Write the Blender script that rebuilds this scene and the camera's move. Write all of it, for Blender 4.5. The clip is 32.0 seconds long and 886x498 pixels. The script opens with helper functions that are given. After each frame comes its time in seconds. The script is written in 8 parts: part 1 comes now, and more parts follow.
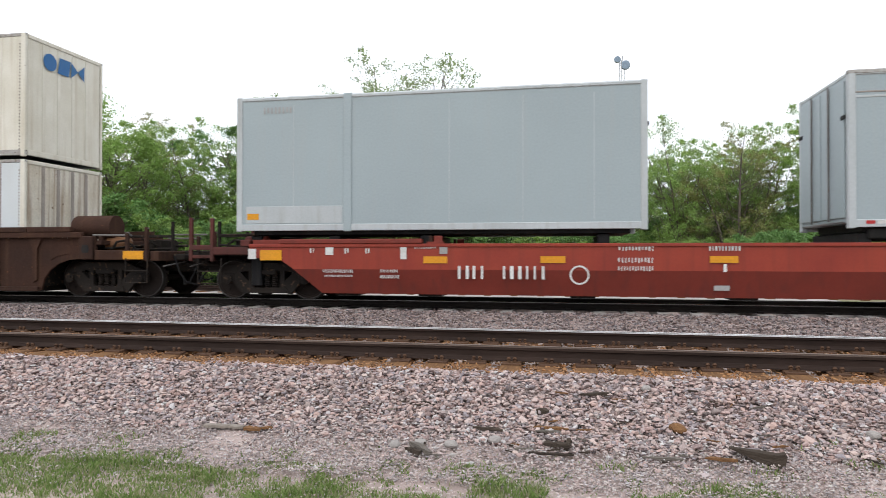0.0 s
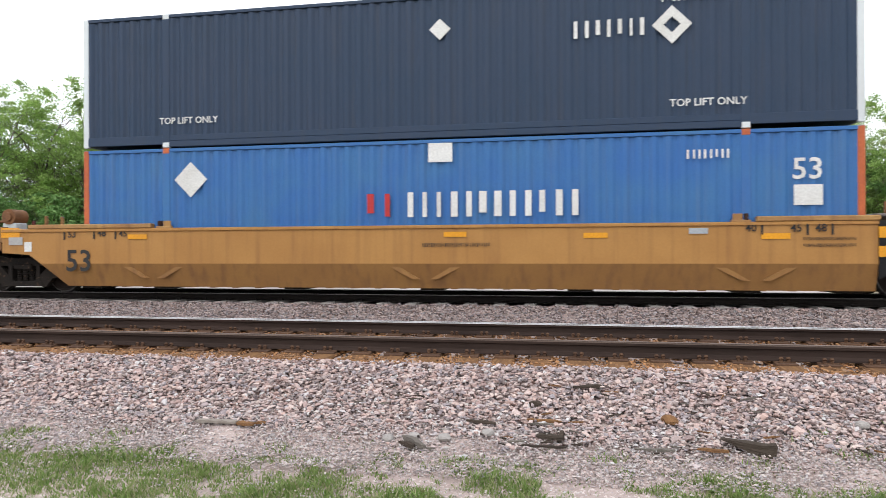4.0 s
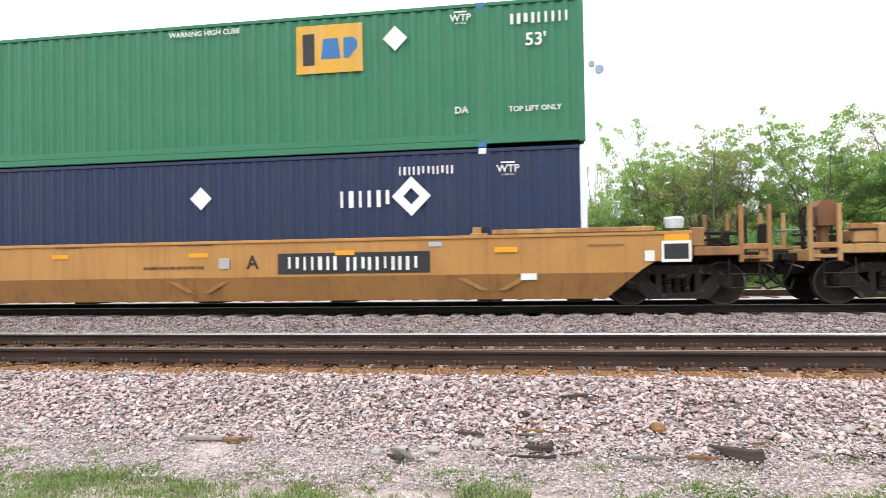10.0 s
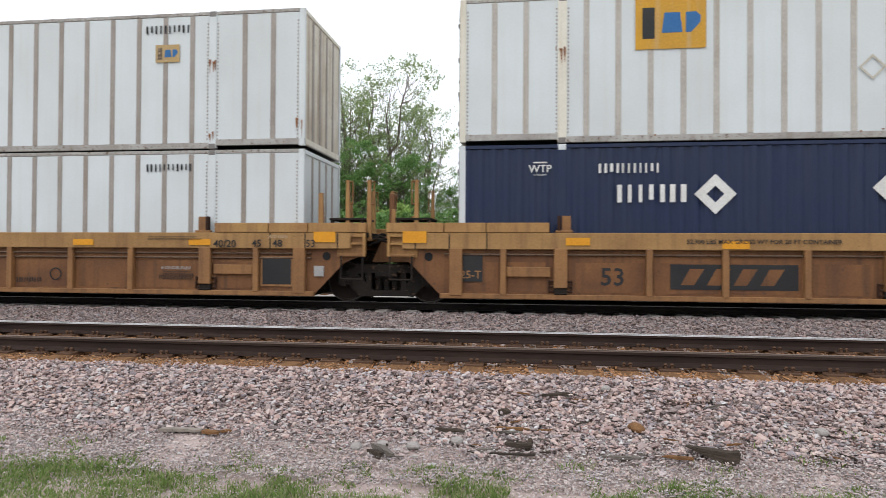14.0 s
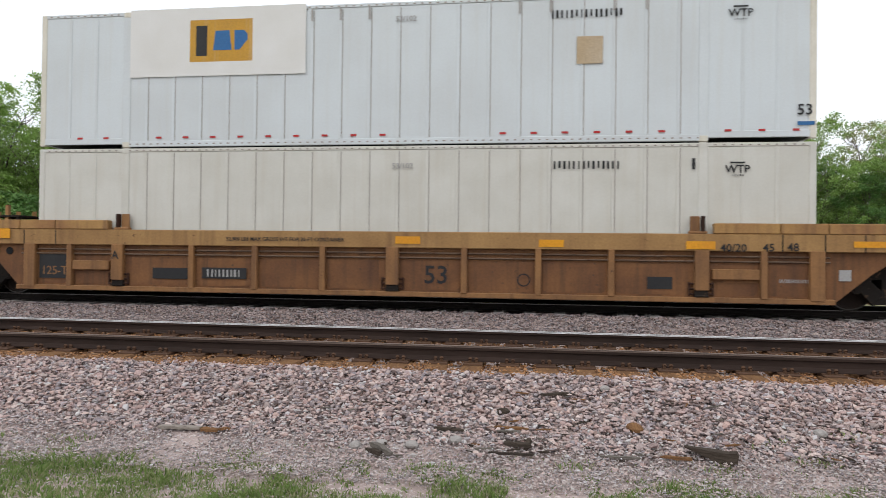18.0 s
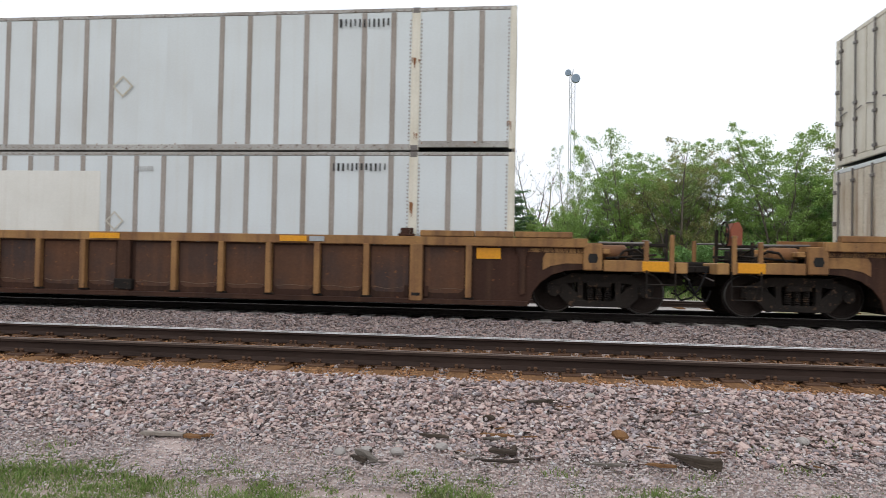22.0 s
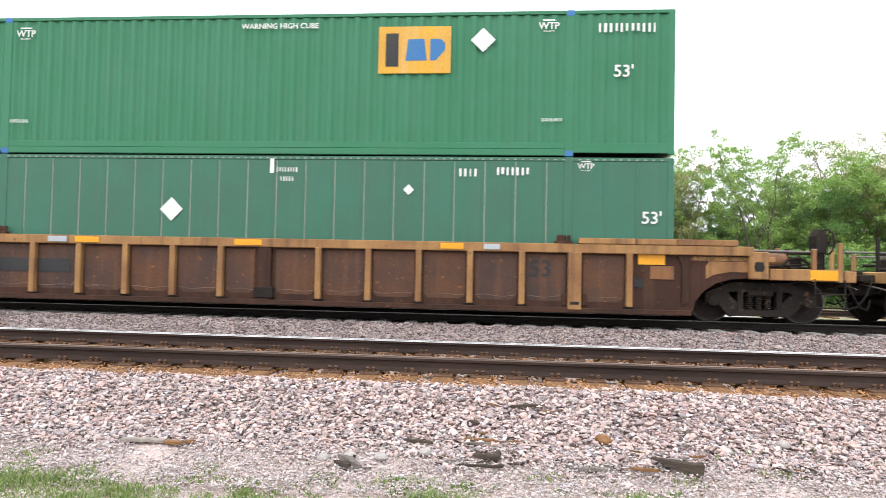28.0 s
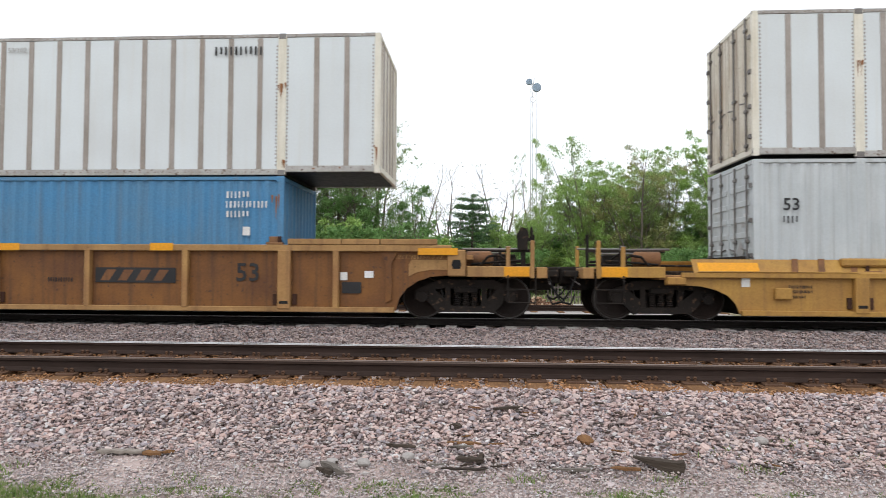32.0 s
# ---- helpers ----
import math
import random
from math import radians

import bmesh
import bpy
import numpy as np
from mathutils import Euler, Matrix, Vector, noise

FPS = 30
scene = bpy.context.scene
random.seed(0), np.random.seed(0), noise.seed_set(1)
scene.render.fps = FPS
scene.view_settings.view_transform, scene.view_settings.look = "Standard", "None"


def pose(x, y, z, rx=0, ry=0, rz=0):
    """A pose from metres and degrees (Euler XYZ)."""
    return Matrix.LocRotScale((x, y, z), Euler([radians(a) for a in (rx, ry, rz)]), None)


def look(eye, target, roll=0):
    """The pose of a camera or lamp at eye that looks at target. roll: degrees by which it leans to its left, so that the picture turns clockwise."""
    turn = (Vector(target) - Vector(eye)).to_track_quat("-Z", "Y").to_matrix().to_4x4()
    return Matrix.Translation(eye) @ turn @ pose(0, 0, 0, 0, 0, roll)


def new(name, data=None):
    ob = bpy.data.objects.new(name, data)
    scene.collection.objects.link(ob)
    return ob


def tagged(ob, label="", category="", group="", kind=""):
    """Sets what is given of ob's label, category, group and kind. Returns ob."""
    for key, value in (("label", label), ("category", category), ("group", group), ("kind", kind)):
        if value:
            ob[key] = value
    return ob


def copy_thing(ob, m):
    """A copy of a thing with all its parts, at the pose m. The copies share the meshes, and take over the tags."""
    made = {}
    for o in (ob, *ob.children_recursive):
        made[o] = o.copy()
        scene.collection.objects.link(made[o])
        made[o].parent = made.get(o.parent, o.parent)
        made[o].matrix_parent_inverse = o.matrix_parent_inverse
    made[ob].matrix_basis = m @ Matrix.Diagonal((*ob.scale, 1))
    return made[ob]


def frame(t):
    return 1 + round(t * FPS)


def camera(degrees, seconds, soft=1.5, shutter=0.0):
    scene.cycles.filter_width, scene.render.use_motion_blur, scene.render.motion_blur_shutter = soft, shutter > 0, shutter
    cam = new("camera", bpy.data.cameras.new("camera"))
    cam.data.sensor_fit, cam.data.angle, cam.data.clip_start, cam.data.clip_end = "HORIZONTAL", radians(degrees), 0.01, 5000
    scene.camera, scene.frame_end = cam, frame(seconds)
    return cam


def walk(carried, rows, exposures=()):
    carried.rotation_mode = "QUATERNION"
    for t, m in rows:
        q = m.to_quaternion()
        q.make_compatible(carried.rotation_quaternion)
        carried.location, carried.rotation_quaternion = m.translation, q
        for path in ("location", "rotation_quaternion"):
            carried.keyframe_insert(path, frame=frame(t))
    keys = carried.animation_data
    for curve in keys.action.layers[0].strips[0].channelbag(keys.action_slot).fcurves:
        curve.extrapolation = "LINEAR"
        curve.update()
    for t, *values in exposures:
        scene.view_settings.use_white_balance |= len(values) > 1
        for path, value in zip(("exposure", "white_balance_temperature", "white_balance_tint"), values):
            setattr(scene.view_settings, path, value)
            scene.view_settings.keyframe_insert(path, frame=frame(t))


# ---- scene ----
cam = camera(68.2, 32.0, soft=0.6, shutter=0.15)
PATH = [
    (0, pose(0, 0, 0.95, 90.54, -0.05, 10.81)),
    (0.5, pose(0, 0, 0.95, 90.40, -0.73, 10.75)),
    (1, pose(0, 0, 0.95, 90.24, -1.31, 10.70)),
    (1.5, pose(0, 0, 0.95, 89.94, -0.98, 10.70)),
    (2, pose(0, 0, 0.95, 89.77, 0.74, 10.57)),
    (2.5, pose(0, 0, 0.95, 89.78, -0.03, 10.42)),
    (4.5, pose(0, 0, 0.95, 90.03, 0.33, 10.05)),
    (5, pose(0, 0, 0.95, 90.07, 0.38, 9.97)),
    (5.5, pose(0, 0, 0.95, 90.20, 0.30, 9.84)),
    (6, pose(0, 0, 0.95, 90.33, 0.25, 9.77)),
    (6.5, pose(0, 0, 0.95, 90.50, 0.21, 9.69)),
    (7, pose(0, 0, 0.95, 90.72, -0.21, 9.67)),
    (7.5, pose(0, 0, 0.95, 90.68, -0.38, 9.66)),
    (8, pose(0, 0, 0.95, 90.72, -0.06, 9.53)),
    (8.5, pose(0, 0, 0.95, 90.80, 0.65, 9.37)),
    (9, pose(0, 0, 0.95, 90.86, 0.62, 9.22)),
    (9.5, pose(0, 0, 0.95, 90.92, 0.87, 9.14)),
    (10, pose(0, 0, 0.95, 90.97, 0.97, 8.97)),
    (10.5, pose(0, 0, 0.95, 90.98, 1.27, 8.77)),
    (11, pose(0, 0, 0.95, 90.96, 1.26, 8.52)),
    (11.5, pose(0, 0, 0.95, 90.86, 0.89, 8.35)),
    (12, pose(0, 0, 0.95, 90.81, 0.83, 8.11)),
    (12.5, pose(0, 0, 0.95, 90.76, -0.01, 7.95)),
    (13, pose(0, 0, 0.95, 90.71, -0.35, 7.73)),
    (13.5, pose(0, 0, 0.95, 90.68, -0.38, 7.65)),
    (15.5, pose(0, 0, 0.95, 90.61, -0.43, 7.32)),
    (16, pose(0, 0, 0.95, 90.60, -0.84, 7.39)),
    (16.5, pose(0, 0, 0.95, 90.64, -0.72, 7.43)),
    (17, pose(0, 0, 0.95, 90.59, -0.58, 7.49)),
    (17.5, pose(0, 0, 0.95, 90.63, -0.87, 7.50)),
    (18, pose(0, 0, 0.95, 90.58, -0.69, 7.57)),
    (18.5, pose(0, 0, 0.95, 90.49, -1.22, 7.58)),
    (19, pose(0, 0, 0.95, 90.39, -1.14, 7.55)),
    (19.5, pose(0, 0, 0.95, 90.38, -0.76, 7.45)),
    (20, pose(0, 0, 0.95, 90.38, -0.92, 7.39)),
    (20.5, pose(0, 0, 0.95, 90.32, -1.18, 7.40)),
    (21, pose(0, 0, 0.95, 90.49, -1.37, 7.08)),
    (21.5, pose(0, 0, 0.95, 90.92, -1.13, 6.77)),
    (22, pose(0, 0, 0.95, 91.16, -1.12, 6.43)),
    (22.5, pose(0, 0, 0.95, 91.25, -1.63, 6.19)),
    (23, pose(0, 0, 0.95, 91.32, -1.32, 6.06)),
    (23.5, pose(0, 0, 0.95, 91.42, -1.22, 5.85)),
    (24, pose(0, 0, 0.95, 91.44, -0.70, 5.72)),
    (24.5, pose(0, 0, 0.95, 91.50, -0.87, 5.60)),
    (25, pose(0, 0, 0.95, 91.54, -0.50, 5.44)),
    (25.5, pose(0, 0, 0.95, 91.52, -1.09, 5.35)),
    (27.5, pose(0, 0, 0.95, 91.59, -0.62, 5.30)),
    (28, pose(0, 0, 0.95, 91.60, -1.22, 5.07)),
    (28.5, pose(0, 0, 0.95, 91.66, -0.76, 4.82)),
    (29, pose(0, 0, 0.95, 91.62, -0.68, 4.49)),
    (29.5, pose(0, 0, 0.95, 91.57, -0.35, 4.17)),
    (30, pose(0, 0, 0.95, 91.39, -0.80, 4.06)),
    (30.5, pose(0, 0, 0.95, 91.65, -0.82, 3.91)),
    (31, pose(0, 0, 0.95, 91.79, -0.21, 3.68)),
    (31.5, pose(0, 0, 0.95, 91.88, -0.58, 3.48)),
    (32, pose(0, 0, 0.95, 91.93, -0.31, 3.34)),
]
EXPOSURES = [(0, 0.2), (1, 0.1), (2, 0.1), (5, 0.6), (7, -0.02), (8, -0.12), (9, 0.4), (10, 0.9), (11, 0.45), (12, 0.2), (13, 0.0), (16, 0.5), (17, 0.15), (18, -0.05), (20, -0.14), (21, 0.0), (22, -0.1), (23, -0.2), (25, -0.12), (25.5, -0.2), (28, 1.03), (30, 0.33), (31, 0.28), (32, 0.2)]
walk(cam, PATH, EXPOSURES)

# ---- light ----
world = bpy.data.worlds.new("overcast_sky")
scene.world = world
world.use_nodes = True
wn = world.node_tree
sky = wn.nodes.new("ShaderNodeTexSky")
sky.sky_type, sky.sun_disc = "NISHITA", False
sky.sun_elevation, sky.sun_rotation = radians(52), radians(200)
sky.air_density, sky.dust_density, sky.ozone_density = 1.0, 4.0, 1.0
grey = wn.nodes.new("ShaderNodeHueSaturation")
grey.inputs["Saturation"].default_value = 0.22
wn.links.new(sky.outputs[0], grey.inputs["Color"])
cloud = wn.nodes.new("ShaderNodeMix")
cloud.data_type = "RGBA"
cloud.inputs[0].default_value = 0.82
wn.links.new(grey.outputs[0], cloud.inputs[6])
cloud.inputs[7].default_value = (9.8, 10.2, 10.9, 1)
wn.links.new(cloud.outputs[2], wn.nodes["Background"].inputs[0])
wn.nodes["Background"].inputs[1].default_value = 0.13
sun = new("sun", bpy.data.lights.new("sun", "SUN"))
sun.data.energy, sun.data.angle, sun.data.color = 0.6, radians(30), (1.0, 0.97, 0.92)
sun.matrix_world = look((-8, -20, 30), (0, 0, 0))


# ---- materials ----
def surf(name, col, col2=None, rough=0.6, metal=0.0, big=1.2, fine=25.0, bump=0.15, streak=None, amount=0.5,
         isle=None, wear=None, wear_at=0.62, stretch=(1, 1, 1), leaf=False, speck=0.25):
    """A painted, wooden or stony surface: two colours in patches, fine grain, and streaks or worn spots where given."""
    m = bpy.data.materials.new(name)
    m.use_nodes = True
    t = m.node_tree
    n, link = t.nodes, t.links.new
    shader = n["Principled BSDF"]
    tc, info = n.new("ShaderNodeTexCoord"), n.new("ShaderNodeObjectInfo")
    add = n.new("ShaderNodeVectorMath")
    add.operation = "MULTIPLY_ADD"
    link(info.outputs["Random"], add.inputs[0])
    add.inputs[1].default_value = (37, 0, 19)
    sc = n.new("ShaderNodeVectorMath")
    sc.operation = "MULTIPLY"
    link(tc.outputs["Object"], sc.inputs[0])
    sc.inputs[1].default_value = stretch
    link(sc.outputs[0], add.inputs[2])

    def tex(scale, detail, vec):
        x = n.new("ShaderNodeTexNoise")
        x.inputs["Scale"].default_value, x.inputs["Detail"].default_value = scale, detail
        link(vec, x.inputs["Vector"])
        return x.outputs["Fac"]

    def ramp(fac, lo, hi):
        r = n.new("ShaderNodeMapRange")
        link(fac, r.inputs["Value"])
        r.inputs["From Min"].default_value, r.inputs["From Max"].default_value = lo, hi
        return r.outputs["Result"]

    def mix(fac, a, b):
        x = n.new("ShaderNodeMix")
        x.data_type = "RGBA"
        link(fac, x.inputs[0])
        for v, i in ((a, 6), (b, 7)):
            if isinstance(v, tuple):
                x.inputs[i].default_value = (*v, 1)
            else:
                link(v, x.inputs[i])
        return x.outputs[2]

    vec = add.outputs[0]
    col2 = col2 or tuple(c * 0.8 for c in col)
    c = mix(ramp(tex(big, 4, vec), 0.35, 0.68), col, col2)
    if isle:
        geo = n.new("ShaderNodeNewGeometry")
        cr = n.new("ShaderNodeValToRGB")
        link(geo.outputs["Random Per Island"], cr.inputs[0])
        cr.color_ramp.elements[0].color, cr.color_ramp.elements[1].color = (*isle[0], 1), (*isle[-1], 1)
        for i, v in enumerate(isle[1:-1]):
            cr.color_ramp.elements.new((i + 1) / (len(isle) - 1)).color = (*v, 1)
        half = n.new("ShaderNodeMath")
        half.operation = "MULTIPLY"
        link(ramp(tex(fine, 3, vec), 0.3, 0.7), half.inputs[0])
        half.inputs[1].default_value = 0.35
        c = mix(half.outputs[0], cr.outputs[0], c)
    if streak:
        long = n.new("ShaderNodeVectorMath")
        long.operation = "MULTIPLY"
        link(vec, long.inputs[0])
        long.inputs[1].default_value = (7, 7, 0.35)
        s = n.new("ShaderNodeMath")
        s.operation = "MULTIPLY"
        link(ramp(tex(1.0, 5, long.outputs[0]), 0.5, 0.75), s.inputs[0])
        s.inputs[1].default_value = amount
        c = mix(s.outputs[0], c, streak)
    if wear:
        c = mix(ramp(tex(fine * 0.4, 8, vec), wear_at, wear_at + 0.07), c, wear)
    grain = n.new("ShaderNodeMix")
    grain.data_type, grain.blend_type = "RGBA", "MULTIPLY"
    grain.inputs[0].default_value = speck
    link(c, grain.inputs[6])
    link(ramp(tex(fine, 6, vec), 0.2, 0.7), grain.inputs[7])
    link(grain.outputs[2], shader.inputs["Base Color"])
    rr = n.new("ShaderNodeMapRange")
    link(tex(fine * 0.4, 4, vec), rr.inputs["Value"])
    rr.inputs["To Min"].default_value, rr.inputs["To Max"].default_value = max(0.05, rough - 0.12), min(1, rough + 0.12)
    link(rr.outputs[0], shader.inputs["Roughness"])
    shader.inputs["Metallic"].default_value = metal
    shader.inputs["Specular IOR Level"].default_value = 0.28
    if bump:
        b = n.new("ShaderNodeBump")
        b.inputs["Strength"].default_value, b.inputs["Distance"].default_value = bump, 0.02
        link(tex(fine * 0.7, 6, vec), b.inputs["Height"])
        link(b.outputs[0], shader.inputs["Normal"])
    if leaf:
        tr, ms = n.new("ShaderNodeBsdfTranslucent"), n.new("ShaderNodeMixShader")
        link(grain.outputs[2], tr.inputs[0])
        ms.inputs[0].default_value = 0.42
        link(shader.outputs[0], ms.inputs[1])
        link(tr.outputs[0], ms.inputs[2])
        link(ms.outputs[0], n["Material Output"].inputs[0])
    return m


RUST, DIRT, SOOT = (0.16, 0.07, 0.035), (0.16, 0.12, 0.08), (0.025, 0.022, 0.02)
M_WHITE = surf("white_panel_paint", (0.63, 0.675, 0.695), (0.575, 0.605, 0.615), 0.45, streak=(0.5, 0.44, 0.34), amount=0.12, bump=0.0, speck=0.06, big=0.5)
M_CREAM = surf("aged_cream_paint", (0.72, 0.69, 0.605), (0.64, 0.605, 0.51), 0.5, streak=(0.42, 0.34, 0.22), amount=0.4, bump=0.02, speck=0.1, wear=RUST, wear_at=0.74)
M_TOPRAIL = surf("dirty_rail_paint", (0.46, 0.45, 0.43), (0.33, 0.31, 0.29), 0.6, streak=(0.2, 0.15, 0.1), amount=0.4, bump=0.05, wear=(0.13, 0.09, 0.065), wear_at=0.6)
M_PALE = surf("pale_cream_paint", (0.62, 0.61, 0.56), (0.56, 0.545, 0.49), 0.5, streak=(0.45, 0.38, 0.28), amount=0.2, bump=0.0, speck=0.06)
M_OUTLINE = surf("faded_tan_outline", (0.5, 0.45, 0.35), (0.58, 0.55, 0.48), 0.55, bump=0)
M_RIBGREY = surf("bare_rib_metal", (0.37, 0.33, 0.30), (0.29, 0.255, 0.225), 0.55, 0.1, streak=(0.24, 0.17, 0.11), amount=0.4, bump=0.08)
M_NAVY = surf("navy_paint", (0.012, 0.022, 0.065), (0.016, 0.026, 0.06), 0.42, streak=(0.05, 0.055, 0.07), amount=0.25, bump=0.02, speck=0.1)
M_DARKNAVY = surf("black_navy_paint", (0.02, 0.04, 0.078), (0.024, 0.042, 0.08), 0.42, streak=(0.05, 0.05, 0.055), amount=0.25, bump=0.02, speck=0.1)
M_GREEN = surf("green_paint", (0.026, 0.150, 0.073), (0.034, 0.158, 0.084), 0.45, streak=(0.05, 0.12, 0.07), amount=0.3, bump=0.02, speck=0.1)
M_DULLGREEN = surf("faded_green_paint", (0.035, 0.130, 0.085), (0.04, 0.113, 0.075), 0.5, streak=(0.07, 0.12, 0.09), amount=0.35, bump=0.02, speck=0.1)
M_BLUE = surf("bright_blue_paint", (0.035, 0.13, 0.36), (0.045, 0.15, 0.34), 0.5, streak=(0.10, 0.14, 0.2), amount=0.3, bump=0.02, speck=0.1)
M_SKYBLUE = surf("weathered_blue_paint", (0.07, 0.23, 0.42), (0.09, 0.22, 0.36), 0.55, streak=(0.13, 0.17, 0.2), amount=0.5, bump=0.05, wear=RUST, wear_at=0.75)
M_ORANGE = surf("orange_post_paint", (0.55, 0.14, 0.05), (0.42, 0.10, 0.04), 0.5, streak=RUST, amount=0.3, bump=0.05)
M_GREY = surf("grey_trailer_paint", (0.36, 0.42, 0.44), (0.335, 0.39, 0.41), 0.38, streak=(0.38, 0.40, 0.40), amount=0.3, bump=0.02, speck=0.1, big=0.4)
M_LTGREY = surf("light_grey_paint", (0.50, 0.53, 0.54), (0.44, 0.47, 0.48), 0.5, streak=(0.30, 0.28, 0.25), amount=0.4, bump=0.02, speck=0.1)
M_DIRTY = surf("rust_streaked_end_paint", (0.70, 0.66, 0.57), (0.55, 0.48, 0.37), 0.6, streak=(0.22, 0.13, 0.075), amount=0.9, bump=0.06, wear=(0.14, 0.07, 0.04), wear_at=0.68)
M_RUSTYEL = surf("rust_dulled_yellow", (0.335, 0.18, 0.066), (0.21, 0.1, 0.042), 0.65, streak=(0.1, 0.05, 0.03), amount=0.7, bump=0.12, wear=(0.13, 0.066, 0.035), wear_at=0.67)
M_OCHREPOST = surf("dulled_ochre_post", (0.31, 0.155, 0.06), (0.22, 0.11, 0.048), 0.65, streak=(0.1, 0.05, 0.03), amount=0.6, bump=0.1, wear=(0.13, 0.066, 0.035), wear_at=0.69)
M_RIBPALE = surf("pale_rib_metal", (0.50, 0.47, 0.43), (0.42, 0.385, 0.345), 0.55, 0.1, streak=(0.34, 0.28, 0.2), amount=0.4, bump=0.05)
M_GHOST = surf("faded_beige_print", (0.67, 0.66, 0.63), (0.71, 0.705, 0.685), 0.55, bump=0, speck=0.03)
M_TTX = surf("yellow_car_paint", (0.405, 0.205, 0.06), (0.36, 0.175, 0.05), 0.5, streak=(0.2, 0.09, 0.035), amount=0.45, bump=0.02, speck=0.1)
# low-side yellow: some dust, plus the inward slope's shade put into the colour
M_TTXLOW = surf("dusty_shaded_yellow_car_paint", (0.29, 0.146, 0.046), (0.245, 0.12, 0.04), 0.65, streak=(0.15, 0.07, 0.035), amount=0.55, bump=0.02, speck=0.1)
M_OLDYEL = surf("worn_yellow_paint", (0.42, 0.24, 0.085), (0.30, 0.15, 0.06), 0.6, streak=(0.14, 0.07, 0.04), amount=0.65, bump=0.1, wear=RUST, wear_at=0.7)
M_CHORD = surf("rust_stained_yellow_chord", (0.40, 0.232, 0.09), (0.30, 0.165, 0.065), 0.65, streak=(0.13, 0.065, 0.035), amount=0.5, bump=0.1, wear=(0.13, 0.066, 0.035), wear_at=0.68)
M_PANEL = surf("rusty_ochre_panel", (0.225, 0.103, 0.041), (0.14, 0.063, 0.03), 0.7, streak=(0.055, 0.032, 0.022), amount=0.6, bump=0.1, wear=(0.09, 0.05, 0.035), wear_at=0.66)
M_BROWN = surf("rust_brown_panel", (0.062, 0.031, 0.022), (0.04, 0.023, 0.018), 0.75, streak=(0.10, 0.055, 0.033), amount=0.5, bump=0.12, wear=(0.15, 0.066, 0.033), wear_at=0.66)
M_RUSTPANEL = surf("rust_blotched_brown_panel", (0.052, 0.032, 0.027), (0.105, 0.046, 0.022), 0.75, big=0.9, streak=(0.14, 0.062, 0.03), amount=0.5, bump=0.12, wear=(0.17, 0.072, 0.03), wear_at=0.63)
M_WELD = surf("pale_worn_weld", (0.2, 0.14, 0.1), (0.1, 0.06, 0.04), 0.7, big=4, bump=0.1)
M_OCHRE = surf("ochre_car_paint", (0.22, 0.095, 0.026), (0.13, 0.055, 0.022), 0.65, streak=(0.075, 0.038, 0.024), amount=0.75, bump=0.08, wear=(0.09, 0.045, 0.028), wear_at=0.62)
M_RED = surf("red_car_paint", (0.30, 0.045, 0.025), (0.25, 0.035, 0.022), 0.45, streak=(0.14, 0.03, 0.02), amount=0.4, bump=0.02, speck=0.1)
# low-side red, darkened for dust and for the shade of the sloping plates
M_REDLOW = surf("dusty_shaded_red_car_paint", (0.21, 0.035, 0.023), (0.17, 0.03, 0.02), 0.6, streak=(0.10, 0.03, 0.025), amount=0.5, bump=0.02, speck=0.1)
M_REDDIRT = surf("grimy_dark_red_paint", (0.11, 0.026, 0.02), (0.06, 0.02, 0.016), 0.65, streak=(0.03, 0.015, 0.012), amount=0.6, bump=0.08)
M_BLACK = surf("black_paint", (0.016, 0.016, 0.018), (0.024, 0.023, 0.022), 0.5, streak=(0.05, 0.045, 0.04), amount=0.4, bump=0.05)
M_TRUCK = surf("sooty_cast_steel", (0.02, 0.0175, 0.016), (0.031, 0.025, 0.021), 0.8, 0.0, bump=0.25, wear=(0.085, 0.055, 0.036), wear_at=0.6)
M_WHEEL = surf("brown_wheel_steel", (0.022, 0.0175, 0.0155), (0.032, 0.023, 0.019), 0.75, 0.0, bump=0.15)
M_TREAD = surf("polished_tread_steel", (0.10, 0.095, 0.09), (0.07, 0.065, 0.06), 0.4, 0.8, bump=0.02)
M_STEEL = surf("bare_grey_steel", (0.22, 0.21, 0.20), (0.15, 0.13, 0.12), 0.5, 0.5, bump=0.1, wear=RUST, wear_at=0.66)
M_PIPE = surf("rusty_brown_pipe", (0.115, 0.07, 0.045), (0.17, 0.115, 0.08), 0.55, 0.2, bump=0.1, wear=(0.12, 0.06, 0.035), wear_at=0.6)
M_RAIL = surf("brown_rail_steel", (0.05, 0.033, 0.027), (0.032, 0.022, 0.0185), 0.7, 0.0, bump=0.1, big=3, stretch=(0.3, 1, 1))
# rail steel taken down to near black: the train's shade is in the colour
M_DARKRAIL = surf("shaded_black_rail_steel", (0.014, 0.012, 0.011), (0.02, 0.016, 0.014), 0.8, 0.0, bump=0.1, big=3, stretch=(0.3, 1, 1))
M_SHINE = surf("polished_rail_head", (0.86, 0.87, 0.88), (0.8, 0.8, 0.81), 0.5, 0.6, bump=0.01, stretch=(0.05, 1, 1))
# head metal kept dim to stand for the shade under the train
M_FARHEAD = surf("shaded_rail_head", (0.22, 0.215, 0.21), (0.17, 0.165, 0.16), 0.25, 1.0, bump=0.01, stretch=(0.05, 1, 1))
M_RAILTOP = surf("dull_brown_rail_head", (0.19, 0.14, 0.115), (0.13, 0.095, 0.08), 0.7, 0.0, bump=0.02, stretch=(0.05, 1, 1))
